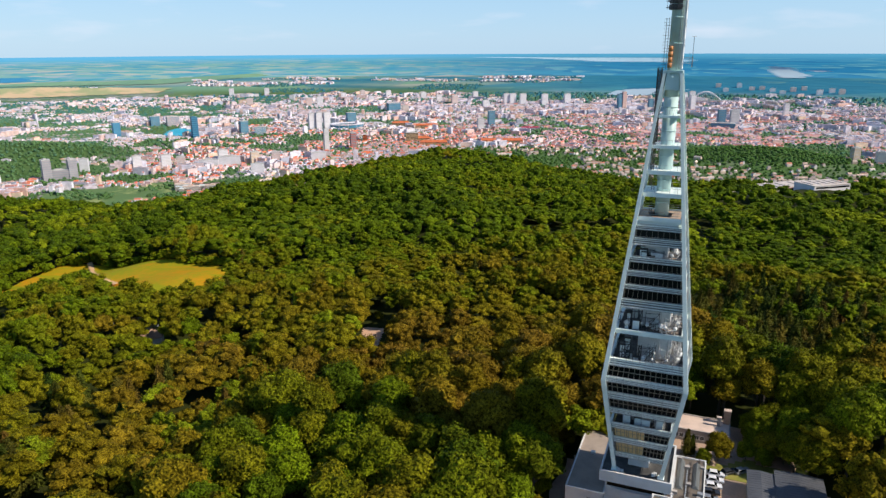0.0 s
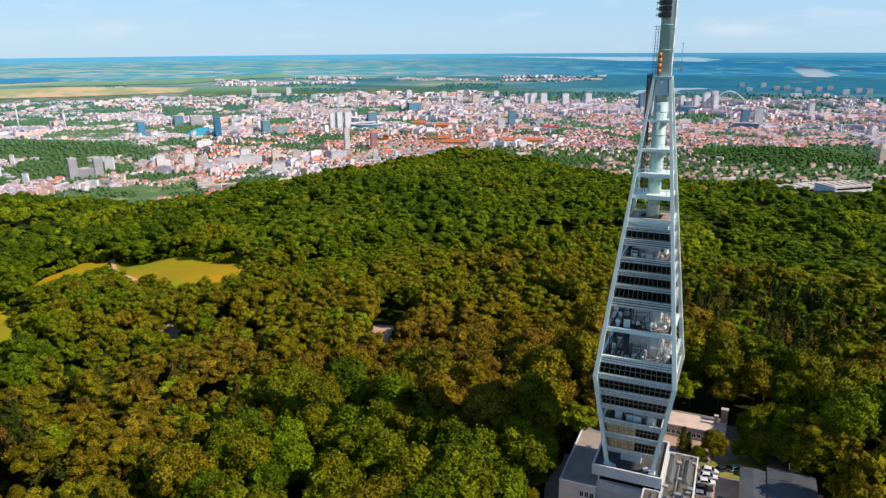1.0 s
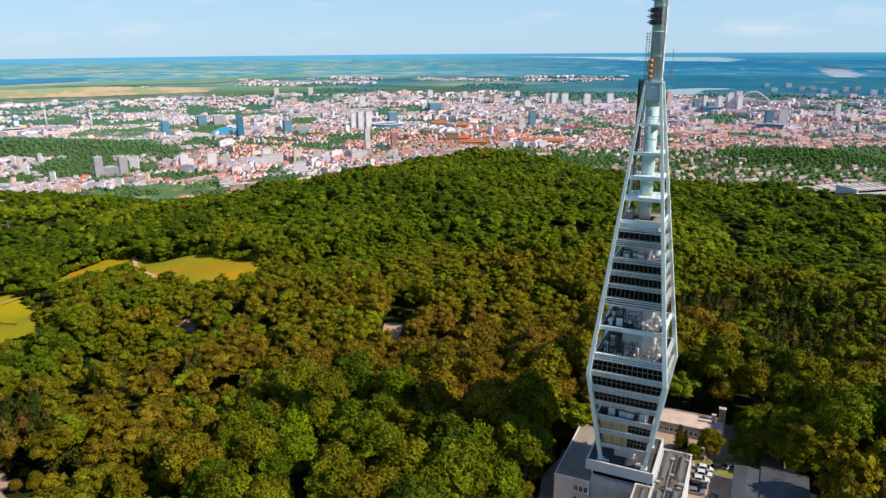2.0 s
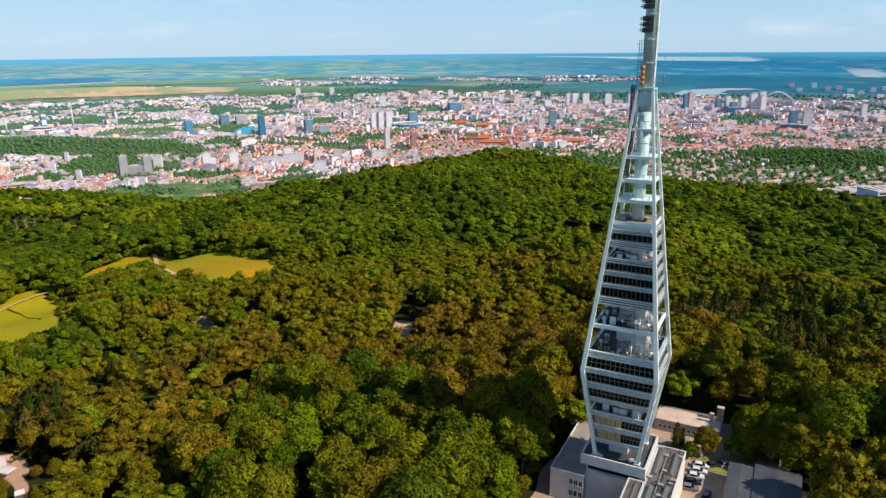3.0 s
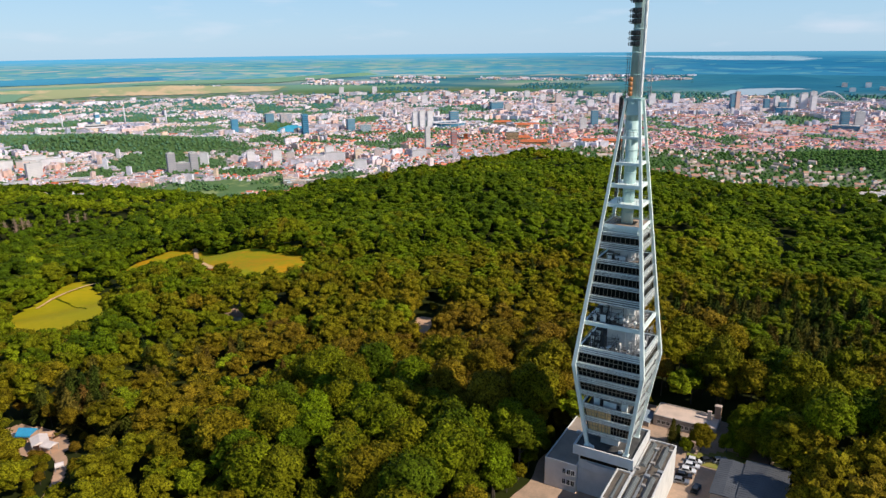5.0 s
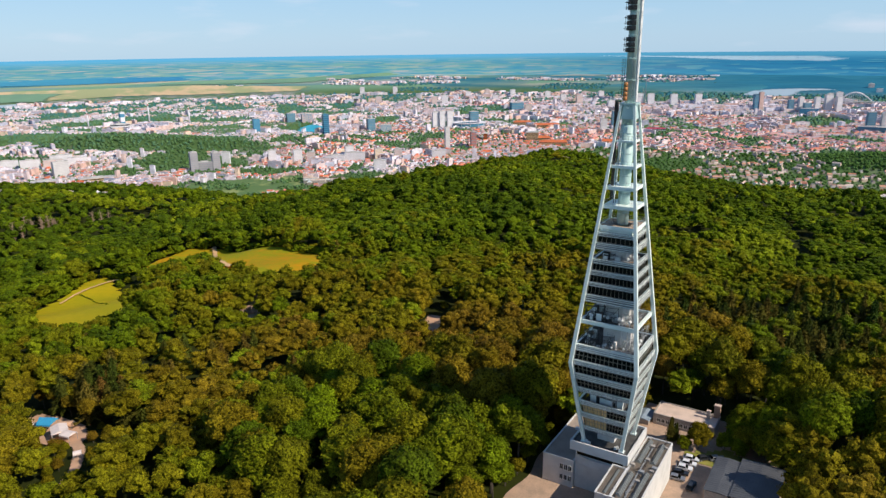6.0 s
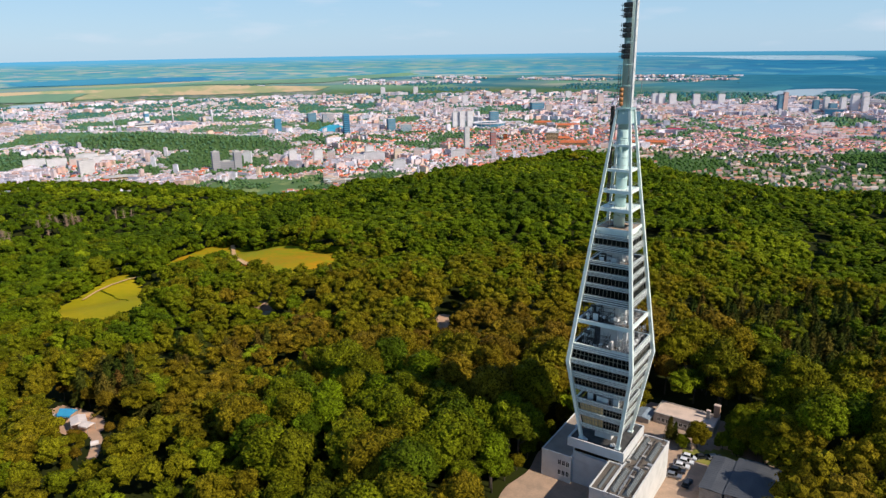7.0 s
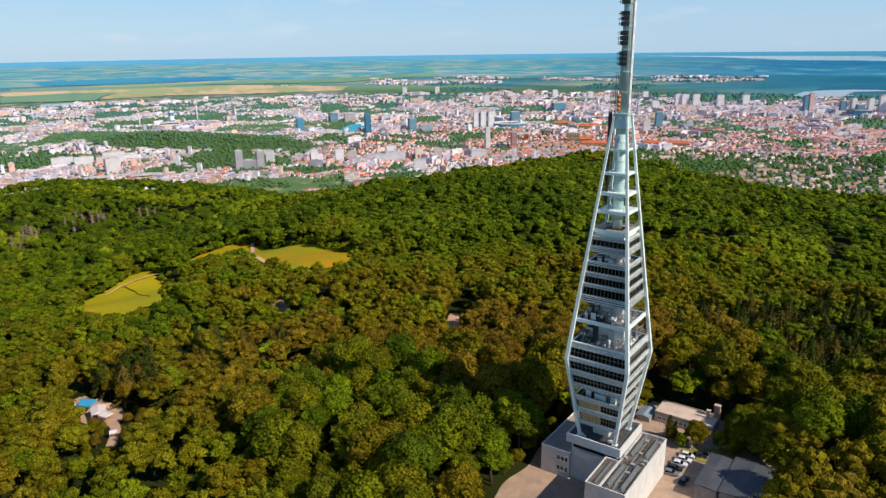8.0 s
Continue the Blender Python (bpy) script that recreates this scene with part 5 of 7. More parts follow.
OPENINGS = (MEADOW_EAST, MEADOW_WEST, CLEARING, PATH, CAMP, TRACK, YARD, HALL_SITE, *RIDES)


def wooded(x, y, camp=True):
    ok = np.ones(len(x), bool)
    ok &= value_noise(x, y, 23, 17) > 0.10
    dx, dy = x - EYE_X, y - EYE_Y
    far = np.hypot(dx, dy)
    # clearings reach a little further downhill than their open middle
    for p, reach in ((MEADOW_EAST, (0, 9, 16)), (MEADOW_WEST, (0, 12, 24, 36, 48, 60, 70)), (CLEARING, (0, 8, 16, 24)), (PATH, (0, 10, 20, 30, 40, 50, 58)), (CAMP, (0, 6, 12, 18, 24, 30, 36)), (TRACK, (0, 5, 10)), (YARD, (0,)), (HALL_SITE, (0, 20, 40, 60, 75)), *((p, (0,)) for p in RIDES)):
        if (p is CAMP or p is TRACK) and not camp:
            continue
        for s in reach:
            ok &= ~inside(x + dx / far * s, y + dy / far * s, p)
        if p is CLEARING or p is CAMP or p is MEADOW_WEST:
            ok &= ~inside(x - 8, y, p)
        if p is CAMP:
            ok &= ~inside(x - 15, y, p) & ~inside(x - 22, y - 1, p) & ~inside(x - 29, y - 2, p)
        if p is TRACK:
            ok &= ~inside(x - 6, y, p) & ~inside(x - 3, y - 2, p) & ~inside(x + 3, y + 1, p)
        if p is MEADOW_WEST:
            ok &= ~inside(x - 16, y - 3, p)
    ok &= np.hypot(dx, dy) < np.interp(np.degrees(np.arctan2(dx, dy)), *BRINK) + 165
    return ok


# stands of one kind in the woods: middle, reach and how much browner (+) or greener (-) they are
STANDS = ((-75, -15, 20, -0.34), (-84, -32, 14, -0.22), (-220, 0, 30, -0.22), (-131, 70, 18, -0.28), (-113, 153, 28, -0.2), (-202, 226, 45, -0.16), (20, 205, 45, -0.24), (-290, 0, 60, -0.06),
          (-170, 22, 32, 0.14), (-142, 42, 22, 0.13), (-108, -36, 16, 0.11), (-98, 70, 28, 0.14), (-62, 100, 34, 0.14), (-55, -6, 20, 0.06), (-97, 260, 60, 0.08), (-40, 40, 22, 0.11), (-330, -20, 50, 0.08), (70, 330, 60, 0.06))


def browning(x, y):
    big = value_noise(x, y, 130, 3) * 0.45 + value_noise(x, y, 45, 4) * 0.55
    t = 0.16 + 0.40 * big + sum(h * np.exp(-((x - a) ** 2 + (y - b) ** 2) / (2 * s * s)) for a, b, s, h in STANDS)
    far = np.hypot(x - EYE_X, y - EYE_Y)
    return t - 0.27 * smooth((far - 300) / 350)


def hue(x, y, r):
    """Where along the row of leaf colours a tree stands: woods are mixed in large patches and tree by tree."""
    t = np.clip(browning(x, y) + r.normal(0, 0.07, len(x)), 0, 0.66)
    t = np.where((x > 45) & (y > 200), t * 0.7, t)
    bright = (r.rand(len(x)) < 0.04) | (value_noise(x, y, 70, 6) > 0.82)
    t = np.where(bright & (t < 0.45), 0.80, t)
    t = np.where((r.rand(len(x)) < 0.008) & (np.hypot(x - EYE_X, y - EYE_Y) < 330), 1.0, t)
    return t


NEAR_CROWNS, GREEN_CROWNS, BROWN_CROWNS, NEAR_TRUNKS = [], [], [], []
for i in range(6):
    tall, rad = (17, 18, 19, 16, 18, 20)[i], (5.2, 4.8, 5.6, 4.6, 5.0, 5.4)[i]
    v, f = crown(100 + i, rad, tall * 0.30, tall, 34, 1, 1800, 0.52, 0.25)
    for leaf, row in ((LEAF_NEAR, NEAR_CROWNS), (LEAF_GREEN, GREEN_CROWNS), (LEAF_BROWN, BROWN_CROWNS)):
        me = array_mesh("crown", v, tris=f)
        me.materials.append(leaf)
        row.append(me)
    NEAR_TRUNKS.append(trunk_mesh(i, tall, 7))
v, f = conifer(55, 4.0, 19, 17, 22)
SPRUCE = array_mesh("crown", v, tris=f)
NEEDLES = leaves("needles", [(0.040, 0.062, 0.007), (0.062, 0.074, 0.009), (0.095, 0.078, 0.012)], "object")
SPRUCE.materials.append(NEEDLES)


def tree(x, y, i, size, turn, label, name="tree", lean=0.0, low=0.0):
    z = float(ground_z(x, y)) - low * size
    t = thing(name, label, "tree", x, y, z, turn, "trees near the tower")
    t.scale = (size, size, size * (1 + lean))
    if name == "spruce":
        shared("trunk", NEAR_TRUNKS[0], t, Matrix.Diagonal((0.7, 0.7, 0.9, 1)))
        shared("crown", SPRUCE, t)
    else:
        shared("trunk", NEAR_TRUNKS[i], t)
        tone = float(browning(np.array([x]), np.array([y]))[0]) - (0.13 if x > 5 and y < 75 else 0.0)
        shared("crown", (GREEN_CROWNS if tone < 0.13 else BROWN_CROWNS if tone > 0.36 else NEAR_CROWNS)[i], t)
    return t


r_ = np.random.RandomState(11)
tx, ty = scatter(75, 470, 9.4, -84, 24, 21)
ok = wooded(tx, ty)
tx, ty = tx[ok], ty[ok]
NEAR_STRETCH = [(-112, -34), (-60, -62), (-14, -60), (-22, -20), (-22, 26), (-8, 50), (22, 50), (46, 26), (66, 30), (62, 92), (-60, 92), (-112, 30)]
near = inside(tx, ty, NEAR_STRETCH)
order = np.argsort(np.hypot(tx[near] + 10, ty[near] - 20))
nx, ny = tx[near][order][:285], ty[near][order][:285]
LABELS = ("broad green deciduous tree in full leaf by the tower", "olive-green deciduous tree with a lumpy crown", "tall dark green forest tree with dense leaves",
          "yellow-green deciduous tree at the yard's edge", "round-crowned forest tree with brownish olive leaves", "large leafy beech in the woods below the tower")
for i, (x, y) in enumerate(zip(nx, ny)):
    k = int(r_.randint(6))
    tree(x, y, k, r_.choice((0.8, 0.95, 1.05, 1.2, 1.35)) * r_.uniform(0.94, 1.06), r_.uniform(0, 360), LABELS[k], lean=r_.uniform(-0.08, 0.1))
for x, y, s_, k in ((-25.5, -6, 1.05, 5), (-25, 7, 1.1, 1), (-22, 27, 0.95, 0), (-13, 29, 1.0, 2), (-10, 37, 1.05, 5)):
    tree(x, y, k, s_, 60 * k, LABELS[k])
for i, (x, y) in enumerate(((-21.5, -9), (-21.5, -2.5), (-21, 5), (-21.5, 12), (-20.5, 19.5), (-12.5, 26), (-8, 28), (-7, 34), (-22, -15), (-7.5, 42))):
    tree(x, y, (i * 5) % 6, 0.42 + 0.05 * (i % 3), 50 * i, "bushy young tree at the edge of the yard", low=4.0)
# low trees round the camp clearing
lx, ly = scatter(150, 330, 4.6, -88, -40, 71)
low = wooded(lx, ly, False) & ~wooded(lx, ly)
for dx_, dy_ in ((0, 0), (2.5, 0), (-2.5, 0), (0, 2.5), (0, -2.5)):
    low &= ~inside(lx + dx_, ly + dy_, CAMP) & ~inside(lx + dx_, ly + dy_, TRACK)
for i, (x, y) in enumerate(zip(lx[low], ly[low])):
    tree(x, y, i % 6, r_.uniform(0.26, 0.40), 70 * i, "bushy low tree beside the camp clearing", low=4.4)
for i, (x, y) in enumerate(((-197, -41), (-193, -36), (-189, -40), (-184, -38), (-179, -41), (-175, -38), (-170, -40), (-200, -47), (-187, -33), (-180, -33), (-166, -42))):
    tree(x, y, (i * 5) % 6, 0.46 + 0.05 * (i % 4), 40 * i, "leafy young tree behind the camp tents")
for i in range(16):
    x, y = -180 + 5.6 * (i % 6) + r_.uniform(-1.5, 1.5), -37 + 6.0 * (i // 6) + r_.uniform(-1.5, 1.5)
    tree(x, y, 0, r_.uniform(0.75, 1.05), 33 * i, "tall dark spruce behind the camp clearing", "spruce")
for x, y, s_ in ((9.3, 27.5, 0.46), (10.6, 28.4, 0.36)):
    tree(x, y, 0, s_, 40, "small dark spruce standing in the yard", "spruce")
for x, y, s_, k in ((17.0, 28.6, 0.62, 3), (13.6, 25.4, 0.36, 3), (23.5, 30.5, 0.3, 2), (25.5, 36.0, 0.42, 1), (28.5, 33.0, 0.5, 0), (26.5, 40.0, 0.5, 5), (30.0, 44.0, 0.55, 2), (25.0, 45.5, 0.4, 0), (34.5, 29.0, 0.6, 1), (31.5, 37.5, 0.55, 3), (35.5, 37.0, 0.7, 2), (34.0, 44.0, 0.7, 0), (39.0, 26.0, 0.7, 4), (27.5, 29.5, 0.35, 3), (24.8, 40.5, 0.42, 4), (28.5, 37.0, 0.5, 1), (32.5, 33.0, 0.45, 2), (37.5, 31.5, 0.55, 0), (38.5, 42.0, 0.6, 5)):
    tree(x, y, k, s_ * (1.4 if x > 20 else 1.15), 80 * k, "small leafy green tree beside the lawn strip", low=4.2)

rest = ~near
rest_x = np.concatenate([tx[rest], tx[near][order][285:]])
rest_y = np.concatenate([ty[rest], ty[near][order][285:]])


def conifers_here(x, y, r):
    belt = 0.85 * np.exp(-(((x - 34) / 60) ** 2 + ((y - 160) / 85) ** 2) ** 2)
    belt = belt + sum(0.8 * np.exp(-((x - a) ** 2 + (y - b) ** 2) / (2 * q * q)) for a, b, q in ((-178, -28, 12), (-187, 22, 13), (-420, 300, 30)))
    return r.rand(len(x)) < np.maximum(belt, 0.015)


def forest(name, x, y, templates, sizes, label, seed, needle=False):
    """Many trees joined into one stretch of woodland."""
    r = np.random.RandomState(seed)
    z = ground_z(x, y)
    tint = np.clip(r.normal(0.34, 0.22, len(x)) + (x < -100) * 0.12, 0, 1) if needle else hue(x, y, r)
    pick = r.randint(len(templates), size=len(x))
    stand, rise = value_noise(x, y, 38, 19), value_noise(x, y, 52, 23)
    V, F, T, n = [], [], [], 0
    for i in range(len(x)):
        v, f = templates[pick[i]]
        a, s = r.uniform(0, 2 * math.pi), sizes[0] + (sizes[1] - sizes[0]) * (0.5 * stand[i] + 0.5 * r.rand())
        c, q = math.cos(a) * s, math.sin(a) * s
        w = np.empty_like(v)
        w[:, 0] = v[:, 0] * c - v[:, 1] * q + x[i]
        w[:, 1] = v[:, 0] * q + v[:, 1] * c + y[i]
        w[:, 2] = v[:, 2] * s * r.uniform(0.76, 1.02) * (1.0 if s < 1.05 else 0.84) * (0.66 + 0.66 * rise[i]) + z[i]
        V.append(w)
        F.append(f + n)
        T.append(np.full(len(v), tint[i]))
        n += len(v)
    me = array_mesh(name, np.concatenate(V), tris=np.concatenate(F), tint=np.concatenate(T))
    me.materials.append(LEAF_NEEDLE if needle else LEAF)
    return tagged(new(name, me), label, "forest", kind="stuff")


MID = [crown(200 + i, 5.0 + 0.25 * (i % 3), 6.0, 17.5 + (i % 3), 12, 1, 260, 0.68, 0.28) for i in range(8)]
MIDFAR = [crown(300 + i, 5.4, 6.5, 18.0, 6, 1, 84, 0.92, 0.28, core=0.75) for i in range(8)]
FAR = [crown(400 + i, 5.6, 7.0, 18.5, 3, 1, 24, 1.2, 0.30, core=0.80) for i in range(8)]
CONES = [conifer(60 + i, (3.6, 4.2, 3.2, 4.6)[i], (20.0, 18.0, 22.0, 17.0)[i], 11, 14) for i in range(4)]
SHRUBS = [crown(500 + i, 4.2, -1.0, 8.5, 7, 1, 60, 0.9, 0.3, core=0.75) for i in range(5)]
needled = conifers_here(rest_x, rest_y, np.random.RandomState(51))
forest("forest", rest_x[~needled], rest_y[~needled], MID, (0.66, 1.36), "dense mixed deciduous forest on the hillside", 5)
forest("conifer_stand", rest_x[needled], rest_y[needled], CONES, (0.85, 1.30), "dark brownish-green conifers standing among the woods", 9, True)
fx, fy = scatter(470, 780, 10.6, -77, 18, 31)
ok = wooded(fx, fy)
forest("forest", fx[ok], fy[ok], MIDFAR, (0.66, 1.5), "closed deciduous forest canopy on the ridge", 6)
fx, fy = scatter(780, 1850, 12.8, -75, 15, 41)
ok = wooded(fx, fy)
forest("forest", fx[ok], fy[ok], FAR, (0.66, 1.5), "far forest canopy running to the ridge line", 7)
# low growth that closes the woods towards the meadows
ux, uy = scatter(330, 700, 5.2, -75, -30, 61)
rim = np.zeros(len(ux), bool)
for p in (MEADOW_EAST, MEADOW_WEST):
    for a in range(0, 360, 30):
        for reach in (5.0, 10.0):
            rim |= inside(ux + reach * math.cos(radians(a)), uy + reach * math.sin(radians(a)), p)
hx, hy = zip(*HEDGE)
hedge_x = np.concatenate([np.linspace(a, b, 14) for a, b in zip(hx, hx[1:])])
hedge_y = np.concatenate([np.linspace(a, b, 14) for a, b in zip(hy, hy[1:])])
rim &= ~inside(ux, uy, MEADOW_EAST) & ~inside(ux, uy, MEADOW_WEST) & wooded(ux, uy)
sx, sy = scatter(110, 640, 5.4, -80, 22, 63)
gap = np.array([np.min((tx - a) ** 2 + (ty - b) ** 2) for a, b in zip(sx, sy)])
bare = np.where(np.hypot(sx - EYE_X, sy - EYE_Y) < 465, gap > 6.6 ** 2, ~wooded(sx, sy)) & (np.hypot(sx + 165, sy + 56) > 42) & (np.hypot(sx, sy - 10) > 80)
for p in OPENINGS:
    for dx_, dy_ in ((0, 0), (3, 0), (-3, 0), (0, 3), (0, -3)):
        bare &= ~inside(sx + dx_, sy + dy_, p)
forest("thicket", sx[bare], sy[bare], SHRUBS, (0.42, 0.78), "low green thicket filling the gaps of the woods", 14)
forest("undergrowth", ux[rim], uy[rim], SHRUBS, (0.6, 1.1), "low leafy growth along the meadow edges", 8)
forest("hedge", hedge_x, hedge_y, SHRUBS, (0.16, 0.24), "low dark hedge running across the meadow", 12)

# bare dead trees on the far slope
DEAD_WOOD = material("dead_wood", (0.34, 0.23, 0.16), (0.22, 0.15, 0.10), 0.9, scale=2)
DEAD_TREES = []
for i in range(3):
    rr = random.Random(90 + i)
    bm = bmesh.new()
    bar(bm, (0, 0, -1), (0.3, 0.2, 12), 0.6, 7, 0.4)
    bar(bm, (0.3, 0.2, 12), (0.1, 0, 20 + i), 0.4, 6, 0.1)
    for k in range(26):
        a, z0, o = k * 2.4, 6 + 0.5 * k, rr.uniform(1.4, 3.2)
        bar(bm, (0.2, 0.1, z0), (o * math.cos(a), o * math.sin(a), z0 + rr.uniform(1.0, 2.6)), 0.24, 5, 0.08)
    me = bpy.data.meshes.new("trunk")
    bm.to_mesh(me)
    bm.free()
    me.materials.append(DEAD_WOOD)
    DEAD_TREES.append(me)
rr = random.Random(97)
for x, y, n in ((-711, 141, 3), (-729, 170, 5), (-763, 194, 6), (-751, 222, 3), (-764, 243, 4), (-752, 257, 6), (-744, 322, 3)):
    for k in range(n):
        px, py = x + rr.uniform(-12, 12), y + rr.uniform(-12, 12)
        t = thing("dead_tree", "bare grey dead tree standing above the canopy", "tree", px, py, float(ground_z(px, py)), rr.uniform(0, 360), "dead trees on the far slope")
        t.scale = (1.3, 1.3, rr.uniform(0.95, 1.15))
        shared("trunk", DEAD_TREES[k % 3], t)

# ---- the city on the plain ----
# city walls and flat roofs have the haze's lilac mixed into their colours
WALLS = picked("house_walls", [(0.72, 0.67, 0.72), (0.76, 0.73, 0.81), (0.66, 0.48, 0.44), (0.74, 0.60, 0.60), (0.48, 0.46, 0.54), (0.78, 0.75, 0.84), (0.68, 0.44, 0.37), (0.72, 0.56, 0.43), (0.40, 0.42, 0.52), (0.76, 0.67, 0.72)], noise_scale=0.08)
ROOF_RED = picked("tile_roofs", [(0.62, 0.14, 0.07), (0.68, 0.20, 0.10), (0.54, 0.15, 0.10), (0.42, 0.18, 0.15), (0.62, 0.26, 0.20), (0.38, 0.25, 0.25), (0.70, 0.16, 0.06), (0.56, 0.36, 0.34)], noise_scale=0.1)
WALLS_VILLA = picked("villa_walls", [(0.60, 0.51, 0.44), (0.72, 0.66, 0.62), (0.48, 0.37, 0.30), (0.40, 0.33, 0.29), (0.66, 0.52, 0.40), (0.76, 0.72, 0.70), (0.52, 0.42, 0.38)], noise_scale=0.08)
# old town tiles are muted, haze put into their reds
ROOF_OLD = picked("old_town_roofs", [(0.52, 0.22, 0.18), (0.56, 0.29, 0.25), (0.44, 0.20, 0.19), (0.58, 0.36, 0.33), (0.36, 0.26, 0.29), (0.62, 0.20, 0.13), (0.46, 0.34, 0.36), (0.54, 0.25, 0.21)], noise_scale=0.06)
ROOF_VILLA = picked("villa_roofs", [(0.48, 0.19, 0.12), (0.33, 0.20, 0.15), (0.54, 0.27, 0.18), (0.42, 0.33, 0.29), (0.27, 0.22, 0.21), (0.62, 0.50, 0.44), (0.40, 0.18, 0.12), (0.56, 0.40, 0.32)], noise_scale=0.1)
ROOF_FLAT = picked("flat_roofs", [(0.56, 0.50, 0.52), (0.40, 0.36, 0.40), (0.70, 0.65, 0.69), (0.28, 0.28, 0.33), (0.56, 0.40, 0.38), (0.66, 0.60, 0.64), (0.60, 0.55, 0.62), (0.58, 0.20, 0.12), (0.60, 0.35, 0.28), (0.50, 0.40, 0.41)], noise_scale=0.05)
ROOF_SHEDS = picked("shed_roofs", [(0.68, 0.62, 0.66), (0.54, 0.44, 0.46), (0.78, 0.73, 0.78), (0.37, 0.35, 0.40), (0.60, 0.42, 0.39), (0.72, 0.63, 0.64), (0.28, 0.34, 0.44), (0.58, 0.48, 0.50)], noise_scale=0.03)
def in_belt(deg_, far_):
    return np.max([np.exp(-0.5 * (((deg_ - a) / w) ** 2 + ((far_ - d) / s) ** 2)) for a, d, w, s in BELTS], axis=0)


ORCHARD = [(-1700, 1190), (-1500, 1450), (-1290, 1300), (-1220, 1000), (-1520, 1040)]
PARKS = [[(-2330, 2300), (-2180, 2350), (-2350, 2600), (-2540, 2620), (-2450, 2460)]]
RIVER = [(-900, 5800), (-930, 6300), (-850, 6700), (-700, 6900), (-430, 7050), (-340, 6850), (-620, 6580), (-560, 6100), (-610, 5790), (-810, 5830)]
LAKE_R = [(860, 19800), (1190, 17700), (1010, 11060), (880, 10320), (640, 10010), (700, 12700)]
LAKE_S = [(1460, 15050), (1660, 15150), (1520, 13800), (1340, 13720)]
LAKE_L = [(-5540, 2370), (-5800, 2570), (-5720, 2810), (-5380, 2610)]
RESERVOIR = [(-19000, 52900), (-9430, 46000), (-3640, 45500), (-2010, 33000), (-1440, 23300), (-2400, 27000), (-4230, 25900), (-6970, 32600), (-9000, 38000)]
WHEAT = material("ripe_wheat", (0.60, 0.44, 0.26), (0.34, 0.36, 0.18), 0.95, scale=0.0022, detail_scale=0.012, contrast=(0.46, 0.56))
CROP = material("green_crop", (0.17, 0.31, 0.19), (0.13, 0.26, 0.18), 0.95, scale=0.003, detail_scale=0.02)
# woodland with the blue of distance haze put into its colour
WOODLAND = material("hazed_woodland", (0.025, 0.19, 0.36), (0.04, 0.23, 0.36), 0.95, scale=0.002, detail_scale=0.02)
patch("river", RIVER, WATER, "wide pale river beyond the city", "river", 4, 50, True)
patch("lake", LAKE_R, WATER, "pale lake among the far river woods", "lake", 8, 150, True)
patch("lake", LAKE_S, WATER, "small pale lake in the far woods", "lake", 8, 80, True)
patch("lake", LAKE_L, WATER, "blue lake at the edge of the fields", "lake", 4, 40, True)
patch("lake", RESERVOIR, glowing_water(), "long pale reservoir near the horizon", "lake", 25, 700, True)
patch("pond", [(-2320, 2310), (-2190, 2360), (-2370, 2570), (-2500, 2590), (-2440, 2470)], POOL, "turquoise pond beside a blue glass tower", "pond", 2, 14, True)
WHEAT_FIELD = [(-8400, 3350), (-7680, 4240), (-7060, 5480), (-5390, 5700), (-4840, 4950), (-5390, 4150), (-5920, 3780), (-5980, 3100), (-6570, 3370), (-7610, 3010)]
CROP_FIELD = [(-7380, 2910), (-7370, 3560), (-6930, 3810), (-5850, 3010), (-6330, 2470)]
patch("field", WHEAT_FIELD, WHEAT, "wide field of ripe wheat at the city's edge", "field", 4, 60, True)
patch("field", CROP_FIELD, CROP, "flat green field beyond the city", "field", 7, 60, True)
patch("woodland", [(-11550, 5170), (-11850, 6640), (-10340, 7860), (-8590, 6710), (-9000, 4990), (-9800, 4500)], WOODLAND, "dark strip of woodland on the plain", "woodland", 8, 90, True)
patch("field", [(-7630, 5330), (-7400, 7160), (-7730, 10370), (-6690, 9260), (-6180, 6350)], CROP, "long green field on the plain", "field", 8, 90, True)
patch("field", ORCHARD, material("orchard_grass", (0.26, 0.31, 0.10), (0.10, 0.18, 0.05), 0.95, scale=0.012, detail_scale=0.06, contrast=(0.44, 0.56)), "green orchards and gardens below the woods", "field", 1.0, 15)
patch("lawn", [(-1180, 1780), (-1120, 1930), (-1050, 1890), (-1080, 1790)], GRASS_W, "bright green lawn on the hill's far slope", "lawn", 3, 8)

r_ = np.random.RandomState(77)
cx, cy = [], []
for d0, d1, step, sd in ((1650, 2500, 21, 1), (2500, 3400, 25, 2), (3400, 5200, 36, 3), (5200, 10400, 60, 4)):
    a, b = scatter(d0, d1, step, -80, 17, 500 + sd, 0.34)
    cx.append(a)
    cy.append(b)
cx, cy = np.concatenate(cx), np.concatenate(cy)
far = np.hypot(cx - EYE_X, cy - EYE_Y)
deg = np.degrees(np.arctan2(cx - EYE_X, cy - EYE_Y))
ok = far > np.interp(deg, *BRINK) + np.where(deg < -57, 720, 560)
for p in (RIVER, LAKE_L, PARKS[0], HALL_SITE, WHEAT_FIELD, CROP_FIELD):
    ok &= ~inside(cx, cy, p)
ok &= ~inside(cx, cy, ORCHARD) | (value_noise(cx, cy, 90, 41) > 0.66)
hills = sum(np.exp(-((cx - a) ** 2 / (2 * (s * 0.9) ** 2) + (cy - b) ** 2 / (2 * (t * 0.9) ** 2))) for a, b, h, s, t in HILLS)
east = (deg < -52) & (far > 5500) & (value_noise(cx, cy, 900, 14) < 0.15 + (far - 5500) / 3500)
